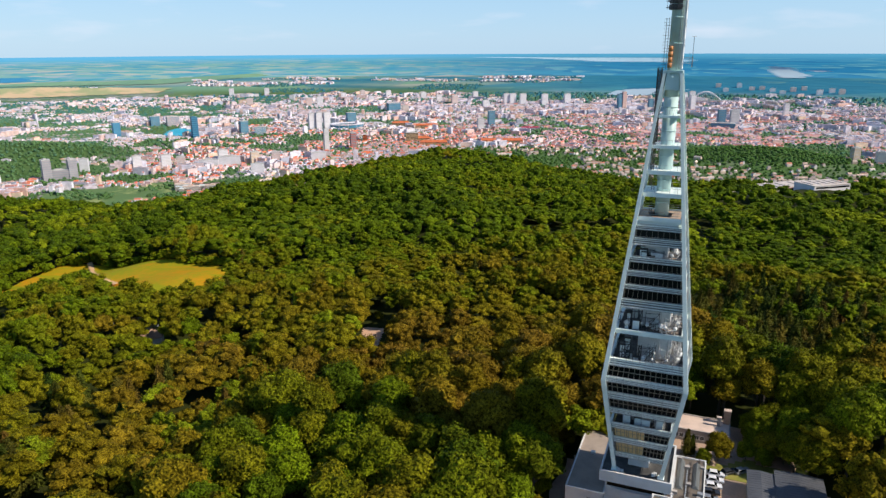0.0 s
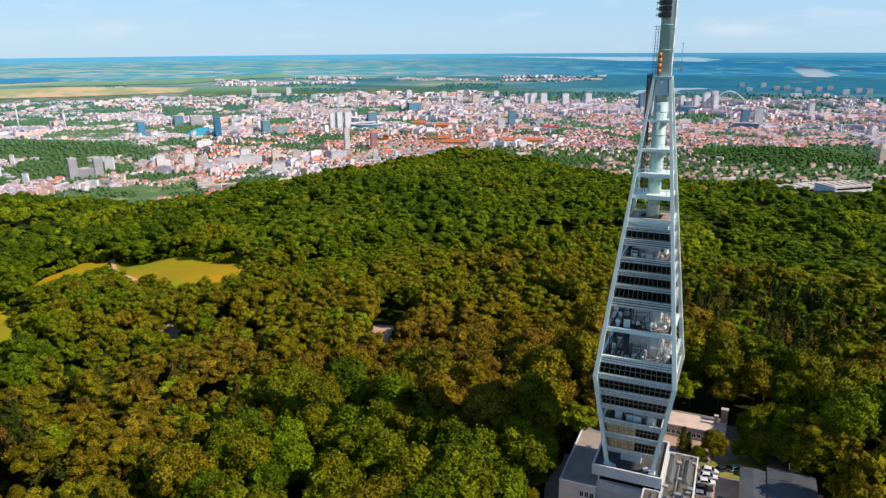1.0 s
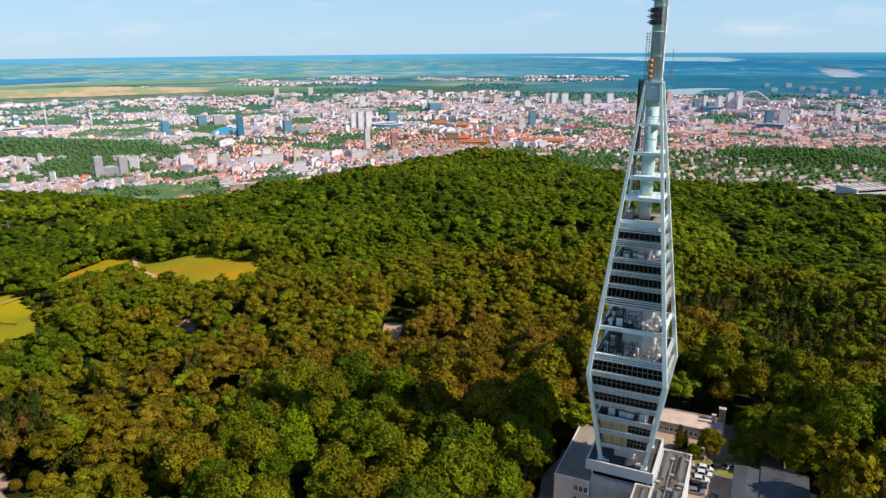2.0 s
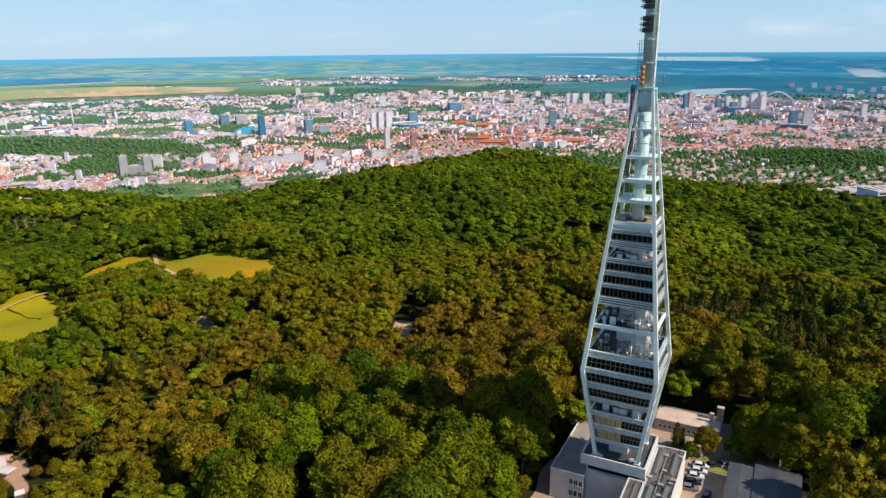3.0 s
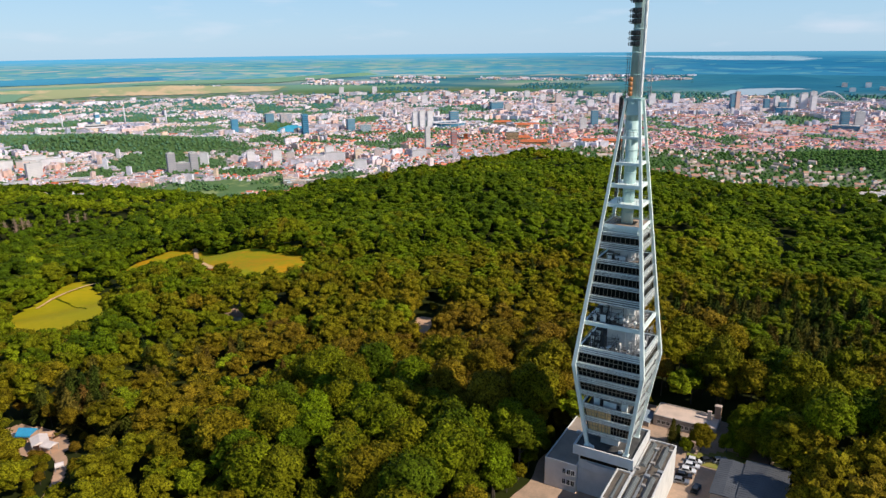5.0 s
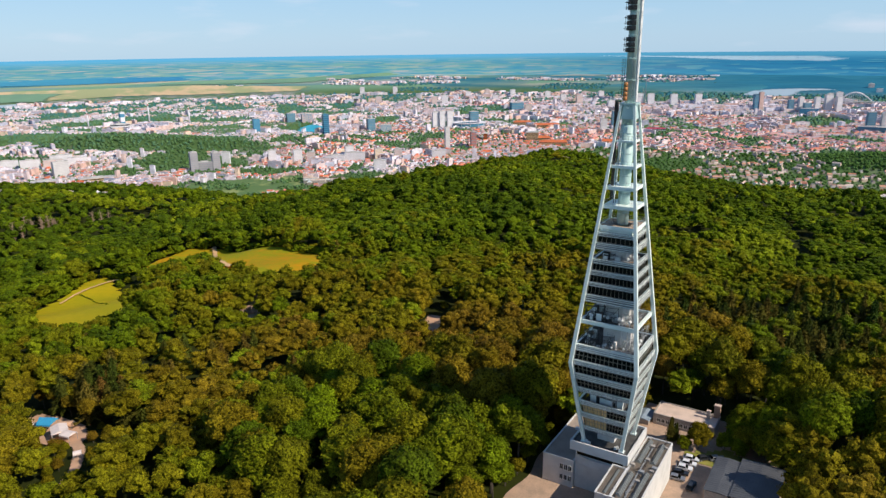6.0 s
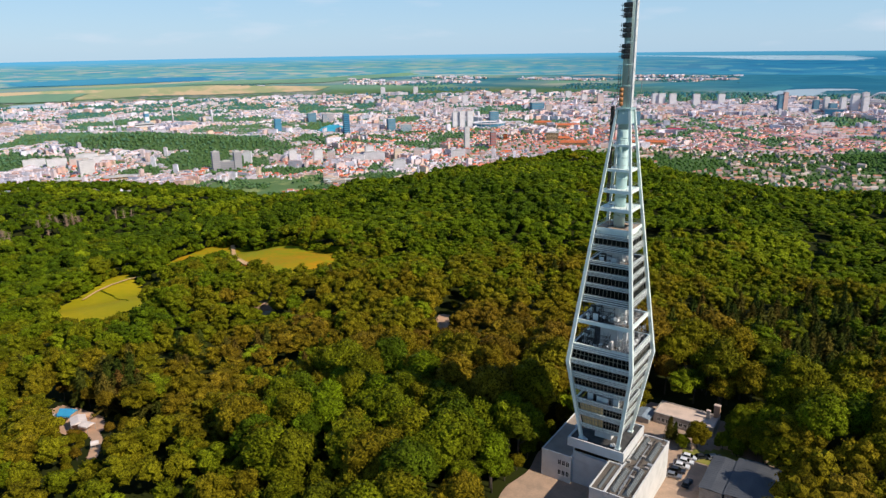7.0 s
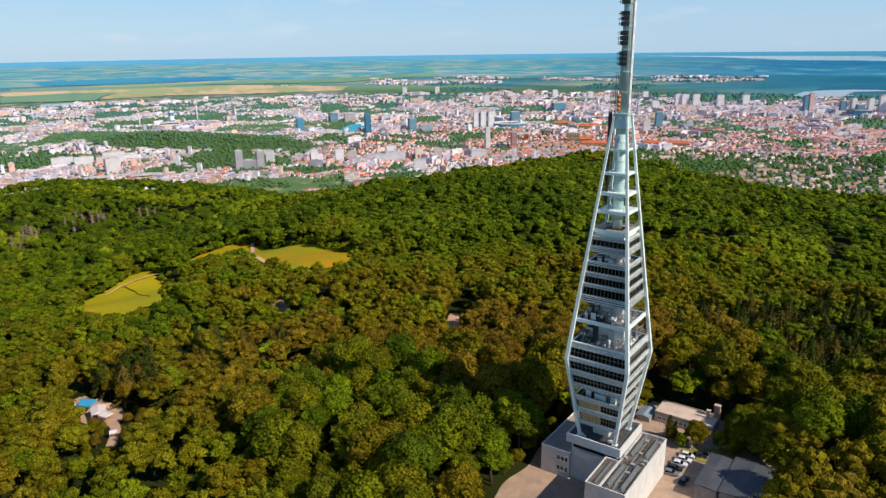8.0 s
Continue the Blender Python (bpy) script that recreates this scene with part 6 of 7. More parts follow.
river_woods = (deg > -18) & (far > 5700) & (far < 8000) & (value_noise(cx, cy, 700, 16) < 0.62)
villages = (value_noise(cx, cy, 620, 15) > 0.60) & (deg > -41) | (value_noise(cx, cy, 900, 25) > 0.82)
ok &= ~east & ~((far > 6300) & (~villages | (deg > -17)) & ~((deg > -19) & (deg < -11) & (far > 8300) & (value_noise(cx, cy, 420, 27) > 0.62)))
cx, cy, far, deg, hills, river_woods = cx[ok], cy[ok], far[ok], deg[ok], hills[ok], river_woods[ok]
green = value_noise(cx, cy, 260, 8) * 0.6 + value_noise(cx, cy, 75, 9) * 0.4
belt = in_belt(deg + 1.2 * (value_noise(cx, cy, 240, 31) - 0.5), far * (1 + 0.05 * (value_noise(cx, cy, 160, 32) - 0.5)))
villas = (deg > -22) & (far < 2750) | (deg <= -22) & (far < 2020)
old_town = (deg > -24) & (far > 2700) & (far < 4600)
tree_here = (green > np.where(old_town, 0.69, np.where(far > 5000, 0.54, np.where(deg > -30, 0.62, 0.57)))) | (r_.rand(len(cx)) < np.where(old_town, 0.09, np.where(far > 3400, 0.10, 0.16))) | (hills > 0.35) | (belt > 0.5) | river_woods | (villas & (r_.rand(len(cx)) < np.where(deg > -22, 0.62, 0.34)))
# quarters: tiled terraces and the old town, panel housing, works and depots
tiled = np.exp(-0.5 * (((deg + 30) / 9) ** 2 + ((far - 2850) / 430) ** 2)) + np.exp(-0.5 * (((deg + 6) / 11) ** 2 + ((far - 3350) / 600) ** 2)) + 0.7 * np.exp(-0.5 * (((deg + 47) / 4) ** 2 + ((far - 2450) / 170) ** 2)) + 0.5 * np.exp(-0.5 * (((deg + 51) / 5) ** 2 + ((far - 5000) / 250) ** 2))
kind_noise = value_noise(cx, cy, 340, 10) * 0.6 + value_noise(cx, cy, 130, 11) * 0.4
gabled = ~tree_here & (villas | (kind_noise + r_.normal(0, 0.08, len(cx)) < 0.24 + 0.48 * np.minimum(tiled, 1)))
works = ~tree_here & ~gabled & ((deg < -41) & (far > 3000) & (kind_noise > 0.36) | (far > 4800) & (kind_noise > 0.64))
works &= r_.rand(len(cx)) < 0.75
flat = ~tree_here & ~gabled & ~works & (r_.rand(len(cx)) < 0.86)
turn = np.radians(25 + 50 * np.floor(3 * value_noise(cx, cy, 500, 12)) + r_.normal(0, 3, len(cx))) + (r_.rand(len(cx)) < 0.4) * math.pi / 2


def settle(sel, wide, deep, high, pitch, walls, roof, name, label):
    """Houses of one kind joined into one stretch of town."""
    x, y, z, k = distance_map(cx[sel], cy[sel], ground_z(cx[sel], cy[sel]))
    c, s = np.cos(turn[sel]), np.sin(turn[sel])
    w, d, h, p = wide * k / 2, deep * k / 2, high * k, pitch * k
    n = len(x)

    def at(u, v, zz):
        return np.stack([x + (u * w) * c - (v * d) * s, y + (u * w) * s + (v * d) * c, z + zz], -1)

    low = -3 * k
    pts = [at(-1, -1, low), at(1, -1, low), at(1, 1, low), at(-1, 1, low), at(-1, -1, h), at(1, -1, h), at(1, 1, h), at(-1, 1, h)]
    quads = [(0, 1, 5, 4), (1, 2, 6, 5), (2, 3, 7, 6), (3, 0, 4, 7)]
    if pitch is not None and np.any(pitch > 0):
        pts += [at(-1, 0, h + p), at(1, 0, h + p)]
        roofs, tris = [(4, 5, 9, 8), (6, 7, 8, 9)], [(5, 6, 9), (7, 4, 8)]
    else:
        # a roof hut on each flat roof
        pts += [at(-0.3, -0.4, h), at(0.2, -0.4, h), at(0.2, 0.4, h), at(-0.3, 0.4, h), at(-0.3, -0.4, h + 2.6 * k), at(0.2, -0.4, h + 2.6 * k), at(0.2, 0.4, h + 2.6 * k), at(-0.3, 0.4, h + 2.6 * k)]
        roofs, tris = [(4, 5, 6, 7), (12, 13, 14, 15)], []
        quads += [(8, 9, 13, 12), (9, 10, 14, 13), (10, 11, 15, 14), (11, 8, 12, 15)]
    m = len(pts)
    V = np.stack(pts, 1).reshape(-1, 3)
    base = (np.arange(n) * m)[:, None, None]
    Q = (base + np.array(quads + roofs)[None]).reshape(-1, 4)
    qm = np.tile(np.array([0] * len(quads) + [1] * len(roofs)), n)
    T = (base + np.array(tris)[None]).reshape(-1, 3) if tris else None
    me = array_mesh(name, V, Q, T, qm)
    me.materials.append(walls)
    me.materials.append(roof)
    return tagged(new(name, me), label, "houses", kind="stuff")


# the nearest houses and blocks stand as things of their own
order = np.argsort(far)
own_g = [i for i in order if gabled[i]][:230]
own_f = [i for i in order if flat[i]][:170]
HOUSE_WALLS = [material("house_render", c, None, 0.85, scale=0.2) for c in ((0.64, 0.58, 0.52), (0.58, 0.45, 0.35), (0.72, 0.68, 0.65), (0.60, 0.48, 0.41))]
HOUSE_ROOFS = [material("house_tiles", c, None, 0.85, scale=0.3, per_object=0.25) for c in ((0.50, 0.19, 0.11), (0.38, 0.20, 0.14), (0.56, 0.24, 0.13), (0.33, 0.27, 0.25))]
HOUSE_KINDS = []
for i in range(4):
    w, d, h, p = (14, 17, 12, 20)[i] / 2, (10, 11, 9, 12)[i] / 2, (6.5, 7.5, 5.5, 9)[i], (3.6, 4.2, 3.4, 4.6)[i]
    bw, brf, bch = bmesh.new(), bmesh.new(), bmesh.new()
    box(bw, -w, -d, -3, w, d, h)
    hexa(brf, [(-w - 0.5, -d - 0.5, h), (w + 0.5, -d - 0.5, h), (w + 0.5, d + 0.5, h), (-w - 0.5, d + 0.5, h), (-w * 0.9, -0.1, h + p), (w * 0.9, -0.1, h + p), (w * 0.9, 0.1, h + p), (-w * 0.9, 0.1, h + p)])
    box(bch, w * 0.3, d * 0.2, h + 0.5, w * 0.3 + 0.8, d * 0.2 + 0.8, h + p + 0.6)
    row = []
    for nm, bm, mt in (("wall", bw, HOUSE_WALLS[i]), ("roof", brf, HOUSE_ROOFS[i]), ("chimney", bch, BRICK)):
        me = bpy.data.meshes.new(nm)
        bm.to_mesh(me)
        bm.free()
        me.materials.append(mt)
        row.append((nm, me))
    HOUSE_KINDS.append(row)
for i in own_g:
    x, y, z, k = (float(q) for q in distance_map(cx[i], cy[i], ground_z(cx[i], cy[i])))
    j = int(r_.randint(4))
    t = thing("house", ("cream house with a red tiled roof on the slope", "tan house with a brown tiled roof", "white villa with an orange tiled roof", "large pale house with a dark roof")[j], "house", x, y, z, math.degrees(turn[i]), "houses nearest to the woods")
    t.scale = (k, k, k)
    for nm, me in HOUSE_KINDS[j]:
        shared(nm, me, t)
BLOCK_KINDS = []
for i in range(4):
    w, d, h = (62, 44, 78, 22)[i] / 2, (13, 13, 15, 18)[i] / 2, (13, 17, 10, 26)[i]
    bw, brf = bmesh.new(), bmesh.new()
    box(bw, -w, -d, -3, w, d, h)
    box(brf, -w - 0.3, -d - 0.3, h, w + 0.3, d + 0.3, h + 0.9)
    box(brf, -w * 0.3, -d * 0.5, h + 0.9, w * 0.2, d * 0.5, h + 3.4)
    row = [("wall", bw, (HOUSE_WALLS[0], HOUSE_WALLS[2], HOUSE_WALLS[3], HOUSE_WALLS[2])[i], 0), ("roof", brf, ROOF_GRAVEL if i == 2 else ROOF_TAN if i == 1 else PANEL, 0)]
    floors = int(h / 3)
    bb = bmesh.new()
    box(bb, -w - 0.15, -d - 0.15, 0, w + 0.15, d + 0.15, 1.4)
    done = []
    for nm, bm, mt, zz in row:
        me = bpy.data.meshes.new(nm)
        bm.to_mesh(me)
        bm.free()
        me.materials.append(mt)
        done.append((nm, me, 0.0))
    me = bpy.data.meshes.new("window_band")
    bb.to_mesh(me)
    bb.free()
    me.materials.append(DARK_FRAME)
    done += [("window_band", me, 1.0 + 3.0 * f) for f in range(floors)]
    BLOCK_KINDS.append(done)
for i in own_f:
    x, y, z, k = (float(q) for q in distance_map(cx[i], cy[i], ground_z(cx[i], cy[i])))
    j = int(r_.choice((0, 1, 2, 3), p=(0.36, 0.30, 0.26, 0.08)))
    t = thing("apartment_block", "pale flat-roofed apartment block with window bands", "building", x, y, z, math.degrees(turn[i]), "apartment blocks nearest to the woods")
    t.scale = (k, k, k)
    for nm, me, zz in BLOCK_KINDS[j]:
        shared(nm, me, t, Matrix.Translation((0, 0, zz)))
gabled[own_g] = False
flat[own_f] = False

for quarter, tiles, label in ((gabled & villas & (deg > -22), ROOF_VILLA, "brown and red roofed villas among gardens"),
                              (gabled & ~(villas & (deg > -22)) & (deg > -20), ROOF_OLD, "red roofs of the old town, dulled with painted haze"),
                              (gabled & (deg <= -20) & ~(villas & (deg > -22)), ROOF_RED, "red tiled houses and terraces spread over the plain")):
    n = int(quarter.sum())
    grow = 0.82 * np.clip(far[quarter] / 3000, 0.9, 1.7)
    settle(quarter, r_.uniform(11, 24, n) * r_.choice((1.0, 1.3, 1.8, 2.8) if tiles is ROOF_OLD else (0.8, 1.0, 1.0, 1.9), n) * grow, r_.uniform(9, 14, n) * grow, r_.uniform(4, 8, n), r_.uniform(2.5, 4.5, n), WALLS_VILLA if tiles is ROOF_VILLA else WALLS, tiles, "town_houses", label)
n = int(flat.sum())
grow = 0.95 * np.clip(far[flat] / 3000, 0.85, 1.9)
slab = value_noise(cx[flat], cy[flat], 190, 33) > 0.60
tall = np.where(slab, r_.uniform(14, 25, n), np.where(r_.rand(n) < 0.02, r_.uniform(24, 36, n), r_.uniform(4, 9, n)))
long_ = np.where(tall > 27, r_.uniform(18, 30, n), np.where(slab, r_.uniform(34, 78, n), r_.uniform(18, 60, n)))
settle(flat, long_ * grow * 0.8, r_.uniform(9, 15, n) * grow * 0.9, tall, np.zeros(n), WALLS, ROOF_FLAT, "town_blocks", "pale flat-roofed apartment and office blocks of the city")
n = int(works.sum())
grow = np.clip(far[works] / 3600, 0.8, 1.8)
settle(works, r_.uniform(20, 30, n) * r_.choice((0.8, 1.0, 1.4, 2.4), n) * grow, r_.uniform(11, 24, n) * grow, r_.uniform(4, 8, n), np.zeros(n), WALLS, ROOF_SHEDS, "town_sheds", "pale low sheds and works halls on the city's edge")

# trees of the city: parks, gardens, wooded hills and orchards
ex, ey = scatter(1500, 2700, 15, -80, 17, 900)
keep = (sum(np.exp(-((ex - a) ** 2 / (2 * s * s) + (ey - b) ** 2 / (2 * t * t))) for a, b, h, s, t in HILLS) > 0.42) | (inside(ex, ey, ORCHARD) & (value_noise(ex, ey, 60, 5) > 0.40))
edge = np.interp(np.degrees(np.arctan2(ex - EYE_X, ey - EYE_Y)), *BRINK)
fard = np.hypot(ex - EYE_X, ey - EYE_Y)
keep |= (fard > edge + 400) & (fard < edge + 620)
gx = np.concatenate([cx[tree_here], ex[keep], (cx + 11)[~tree_here][::4]])
gy = np.concatenate([cy[tree_here], ey[keep], (cy + 9)[~tree_here][::4]])
gd = np.hypot(gx - EYE_X, gy - EYE_Y)
x, y, z, k = distance_map(gx, gy, ground_z(gx, gy))
V, F, T, m = [], [], [], 0
CLUMPS = [crown(700 + i, 5.5, 1.0, 11, 1, 1, 0, 1.6, 0.3, core=0.95) for i in range(5)]
SINGLE = [lump(np.random.RandomState(i), 1, 0.25) for i in range(5)]
SINGLE = [(v * 5.5 + (0, 0, 5.0), drop_under(v, f, 0.5)) for v, f in SINGLE]
OCTA = np.array([(1, 0, 0), (0, 1, 0), (-1, 0, 0), (0, -1, 0), (0, 0, 1)], float), np.array([(0, 1, 4), (1, 2, 4), (2, 3, 4), (3, 0, 4)])
POINTS = [(OCTA[0] * (7.4, 7.4, 6.4 + 0.5 * i), OCTA[1]) for i in range(5)]
for i in range(len(gx)):
    v, f = (CLUMPS if gd[i] < 2100 else SINGLE if gd[i] < 3300 else POINTS)[i % 5]
    s = 0.86 * r_.uniform(0.7, 1.3) * k[i] * min(2.6, max(1.0, gd[i] / 2300))
    V.append(v * np.array([s, s, s * 0.9]) + (x[i], y[i], z[i] - 0.5))
    F.append(f + m)
    # further trees take the bluer end of the ramp, as painted haze
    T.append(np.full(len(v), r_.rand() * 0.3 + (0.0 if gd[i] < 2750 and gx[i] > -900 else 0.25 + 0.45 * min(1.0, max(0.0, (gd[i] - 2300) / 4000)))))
    m += len(v)
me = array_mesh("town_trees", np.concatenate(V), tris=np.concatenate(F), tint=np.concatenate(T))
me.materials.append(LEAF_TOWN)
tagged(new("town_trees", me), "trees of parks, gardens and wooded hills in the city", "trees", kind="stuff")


# ---- buildings of the city that stand out ----
def facade_mat(name, a, b):
    return material(name, a, b, 0.7, scale=0.05, detail_scale=0.5)


# haze in the colour: white facades tinted lilac, dark ones paled
F_WHITE = facade_mat("white_facade", (0.78, 0.76, 0.80), (0.70, 0.68, 0.72))
F_GREY = facade_mat("grey_facade", (0.60, 0.58, 0.58), (0.52, 0.50, 0.51))
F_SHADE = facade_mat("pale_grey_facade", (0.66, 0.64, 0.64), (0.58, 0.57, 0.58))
F_DARK2 = facade_mat("mid_grey_facade", (0.33, 0.34, 0.37), (0.28, 0.29, 0.32))
F_MAUVE = facade_mat("mauve_concrete", (0.40, 0.36, 0.38), (0.34, 0.31, 0.34))
F_TAN = facade_mat("tan_facade", (0.66, 0.46, 0.26), (0.58, 0.40, 0.24))
F_PINK = facade_mat("pink_facade", (0.66, 0.46, 0.40), (0.58, 0.40, 0.36))
F_RED = facade_mat("red_facade", (0.50, 0.12, 0.08), (0.42, 0.10, 0.07))
F_BLUE = facade_mat("blue_facade", (0.07, 0.27, 0.42), (0.06, 0.22, 0.35))
F_DARK = facade_mat("dark_facade", (0.18, 0.28, 0.34), (0.14, 0.22, 0.27))
R_ORANGE = facade_mat("orange_tile_roof", (0.62, 0.16, 0.05), (0.52, 0.13, 0.05))
R_FLAT = facade_mat("pale_flat_roof", (0.56, 0.54, 0.52), (0.46, 0.44, 0.42))


def block(name, label, x, y, w, d, h, turn_, wall, roof=None, bands=0, pitch=0.0, band_mat=None, group=""):
    """A city building with window bands, standing on the plain."""
    mx, my, mz, k = (float(q) for q in distance_map(x, y, ground_z(x, y)))
    b = thing(name, label, "building", mx, my, mz, turn_ + (18 if h > 40 else 0), group)
    b.scale = (k, k, k)
    bm = bmesh.new()
    box(bm, -w / 2, -d / 2, -4, w / 2, d / 2, h)
    part("wall", bm, wall, b)
    bm = bmesh.new()
    if pitch:
        hexa(bm, [(-w / 2 - 0.6, -d / 2 - 0.6, h), (w / 2 + 0.6, -d / 2 - 0.6, h), (w / 2 + 0.6, d / 2 + 0.6, h), (-w / 2 - 0.6, d / 2 + 0.6, h),
                  (-w / 2 + d * 0.3, -0.2, h + pitch), (w / 2 - d * 0.3, -0.2, h + pitch), (w / 2 - d * 0.3, 0.2, h + pitch), (-w / 2 + d * 0.3, 0.2, h + pitch)])
    else:
        box(bm, -w / 2 - 0.3, -d / 2 - 0.3, h, w / 2 + 0.3, d / 2 + 0.3, h + 1.2)
        box(bm, -w * 0.2, -d * 0.25, h + 1.2, w * 0.15, d * 0.25, h + 4.0)
    part("roof", bm, roof or R_FLAT, b)
    for i in range(bands):
        z0 = h * (i + 0.35) / bands
        bm = bmesh.new()
        box(bm, -w / 2 - 0.25, -d / 2 - 0.25, z0, w / 2 + 0.25, d / 2 + 0.25, z0 + h * 0.42 / bands)
        part("window_band", bm, band_mat or GLASS, b)
    return b


block("glass_tower", "slim blue glass office tower beside a turquoise pond", -2140, 2310, 26, 22, 92, 40, GLASS_BLUE, F_BLUE, 10, band_mat=F_BLUE)
for i, (x, y) in enumerate(((-1848, 2795), (-1818, 2812), (-1786, 2832))):
    block("apartment_tower", "tall white apartment slab in a row of three", x, y, 30, 20, 78 - 4 * (i == 0), 33, F_WHITE, None, 12, group="white slab row", band_mat=F_SHADE)
block("apartment_tower", "slim grey high-rise with many storeys", -1380, 2150, 18, 18, 86, 30, F_GREY, None, 14, band_mat=F_SHADE)
block("apartment_tower", "red brick-coloured high-rise slab", -1320, 2250, 22, 16, 62, 30, F_RED, None, 10, band_mat=F_DARK)
block("apartment_tower", "orange-red slab behind the red high-rise", -1380, 2460, 16, 40, 30, 30, R_ORANGE, None, 5)
block("office_building", "grey concrete office block with a stepped top", -1862, 1338, 24, 22, 62, 45, F_DARK2, None, 9, band_mat=F_MAUVE)
block("office_building", "grey concrete office block with a stepped top", -1818, 1392, 24, 22, 58, 45, F_DARK2, None, 9, band_mat=F_MAUVE)
block("office_building", "long low grey block between two office towers", -1842, 1366, 60, 20, 28, 45, F_DARK2, None, 4, band_mat=F_MAUVE)
for x, y, w, h, l_, m_ in ((-2470, 1050, 70, 30, "long white panel-built apartment block", F_WHITE), (-2400, 1092, 62, 32, "long white panel-built apartment block", F_WHITE), (-2345, 1140, 60, 30, "pink panel-built apartment block", F_PINK), (-2390, 1195, 70, 34, "long white panel-built apartment block", F_WHITE),
                           (-2300, 1200, 60, 32, "long white panel-built apartment block", F_WHITE)):
    block("apartment_block", l_, x, y, w, 14, h, 62, m_, None, 8, group="panel blocks below the ridge", band_mat=F_SHADE)
block("office_building", "big grey slab with rows of small windows", -2160, 1060, 46, 18, 50, 62, F_GREY, None, 10, band_mat=F_SHADE)
block("depot", "long low tan depot with a flat roof", -2070, 965, 90, 40, 12, 60, F_TAN, None, 2)
block("depot", "long low tan depot with a flat roof", -1985, 1075, 100, 36, 12, 60, F_TAN, None, 2)
for x, y, w, t_ in ((-870, 2570, 70, 20), (-780, 2602, 84, 20), (-1060, 2440, 110, 25), (-1340, 3010, 130, 28), (-1500, 3070, 90, 28), (-1160, 2540, 80, 25)):
    block("school", "long building with a bright orange tiled roof", x, y, w, 22, 14, t_, F_TAN, R_ORANGE, 3, pitch=9)
block("office_building", "tan square office building", -1190, 2520, 50, 30, 38, 25, F_TAN, None, 7)
block("market_hall", "low hall with a crimson roof", -840, 3110, 90, 40, 12, 22, F_WHITE, material("crimson_roof", (0.50, 0.05, 0.10), None, 0.7, scale=0.02), 2, pitch=4)
block("glass_tower", "dark blue glass tower with a reddish crown", -610, 4460, 40, 32, 92, 12, F_BLUE, F_DARK, 12, band_mat=F_DARK)
block("tower_crown", "reddish unfinished tower top beside the dark glass tower", -590, 4462, 24, 24, 106, 12, F_PINK, None, 0)
for x, y, w, h, m_ in ((-420, 4400, 30, 72, F_DARK), (-370, 4420, 26, 86, F_WHITE), (-330, 4360, 40, 58, F_DARK), (-290, 4470, 28, 84, F_WHITE), (-235, 4500, 38, 98, F_WHITE), (-310, 4260, 90, 34, F_BLUE), (-180, 4480, 30, 90, F_WHITE)):
    block("office_tower", "riverside high-rise with pale and dark glass bands", x, y, w, 26, h, 12, m_, None, 12, group="riverside high-rises", band_mat=F_SHADE if m_ is F_WHITE else F_BLUE)
block("office_tower", "dark glass high-rise in the old town", -1070, 3220, 32, 26, 74, 15, F_DARK, None, 9, band_mat=F_BLUE)
block("office_tower", "grey slab high-rise in the old town", -1020, 2910, 30, 18, 66, 15, F_GREY, None, 9, band_mat=F_SHADE)
for x, y in ((-1140, 4610), (-1000, 4680), (-1400, 4580), (-1360, 4590), (-1290, 4600)):
    block("apartment_tower", "white high-rise block on the city's far side", x, y, 42, 22, 72, 15, F_WHITE, None, 9, group="far white high-rises", band_mat=F_SHADE)
block("works", "white and blue silo building of a works", -3330, 2070, 22, 20, 80, 60, F_WHITE, None, 2, band_mat=F_BLUE)
block("works", "pale low works hall", -3280, 2020, 90, 40, 26, 60, F_WHITE, None, 2)
block("office_building", "dark blue glass office cube", -1920, 3860, 80, 40, 46, 28, F_BLUE, None, 4, band_mat=F_DARK)
block("office_building", "dark green glass office cube", -1800, 3100, 46, 30, 54, 28, F_DARK, None, 5, band_mat=F_BLUE)
for x, y, w, h, m_ in ((-1880, 1490, 26, 40, F_WHITE), (-1680, 1635, 30, 44, F_WHITE), (-1640, 1660, 26, 36, F_PINK), (-1570, 1785, 30, 46, F_WHITE), (-1510, 1742, 70, 34, F_WHITE), (-1330, 1650, 40, 34, F_WHITE),
                       (-1560, 1700, 60, 26, F_WHITE), (-1760, 1590, 26, 42, F_WHITE), (-1450, 1800, 28, 44, F_TAN), (-1400, 1850, 28, 40, F_PINK), (-1300, 1960, 50, 26, F_WHITE)):
    block("apartment_block", "white apartment block with balcony bands below the woods", x, y, w, 16, h, 35, m_, None, 9, group="apartment blocks below the woods", band_mat=F_SHADE)
for x, y, w, h, m_ in ((-2500, 2220, 30, 66, F_BLUE), (-2700, 2660, 44, 48, F_DARK), (-2620, 2700, 60, 44, F_PINK), (-2040, 2520, 36, 58, F_DARK), (-1950, 2520, 50, 34, F_GREY)):
    block("office_building", "glass office block in the new quarter", x, y, w, 26, h, 40, m_, None, 8, group="offices of the new quarter", band_mat=F_BLUE)
block("glass_tower", "green-black glass high-rise by the old town", 0, 3640, 34, 30, 76, 0, F_DARK, None, 9, band_mat=F_BLUE)
block("office_tower", "pale concrete high-rise by the old town", 60, 3660, 40, 20, 74, 0, F_GREY, None, 10, band_mat=F_SHADE)
block("office_building", "dark low glass block under the high-rises", 10, 3510, 110, 40, 22, 0, F_DARK, None, 2, band_mat=F_BLUE)
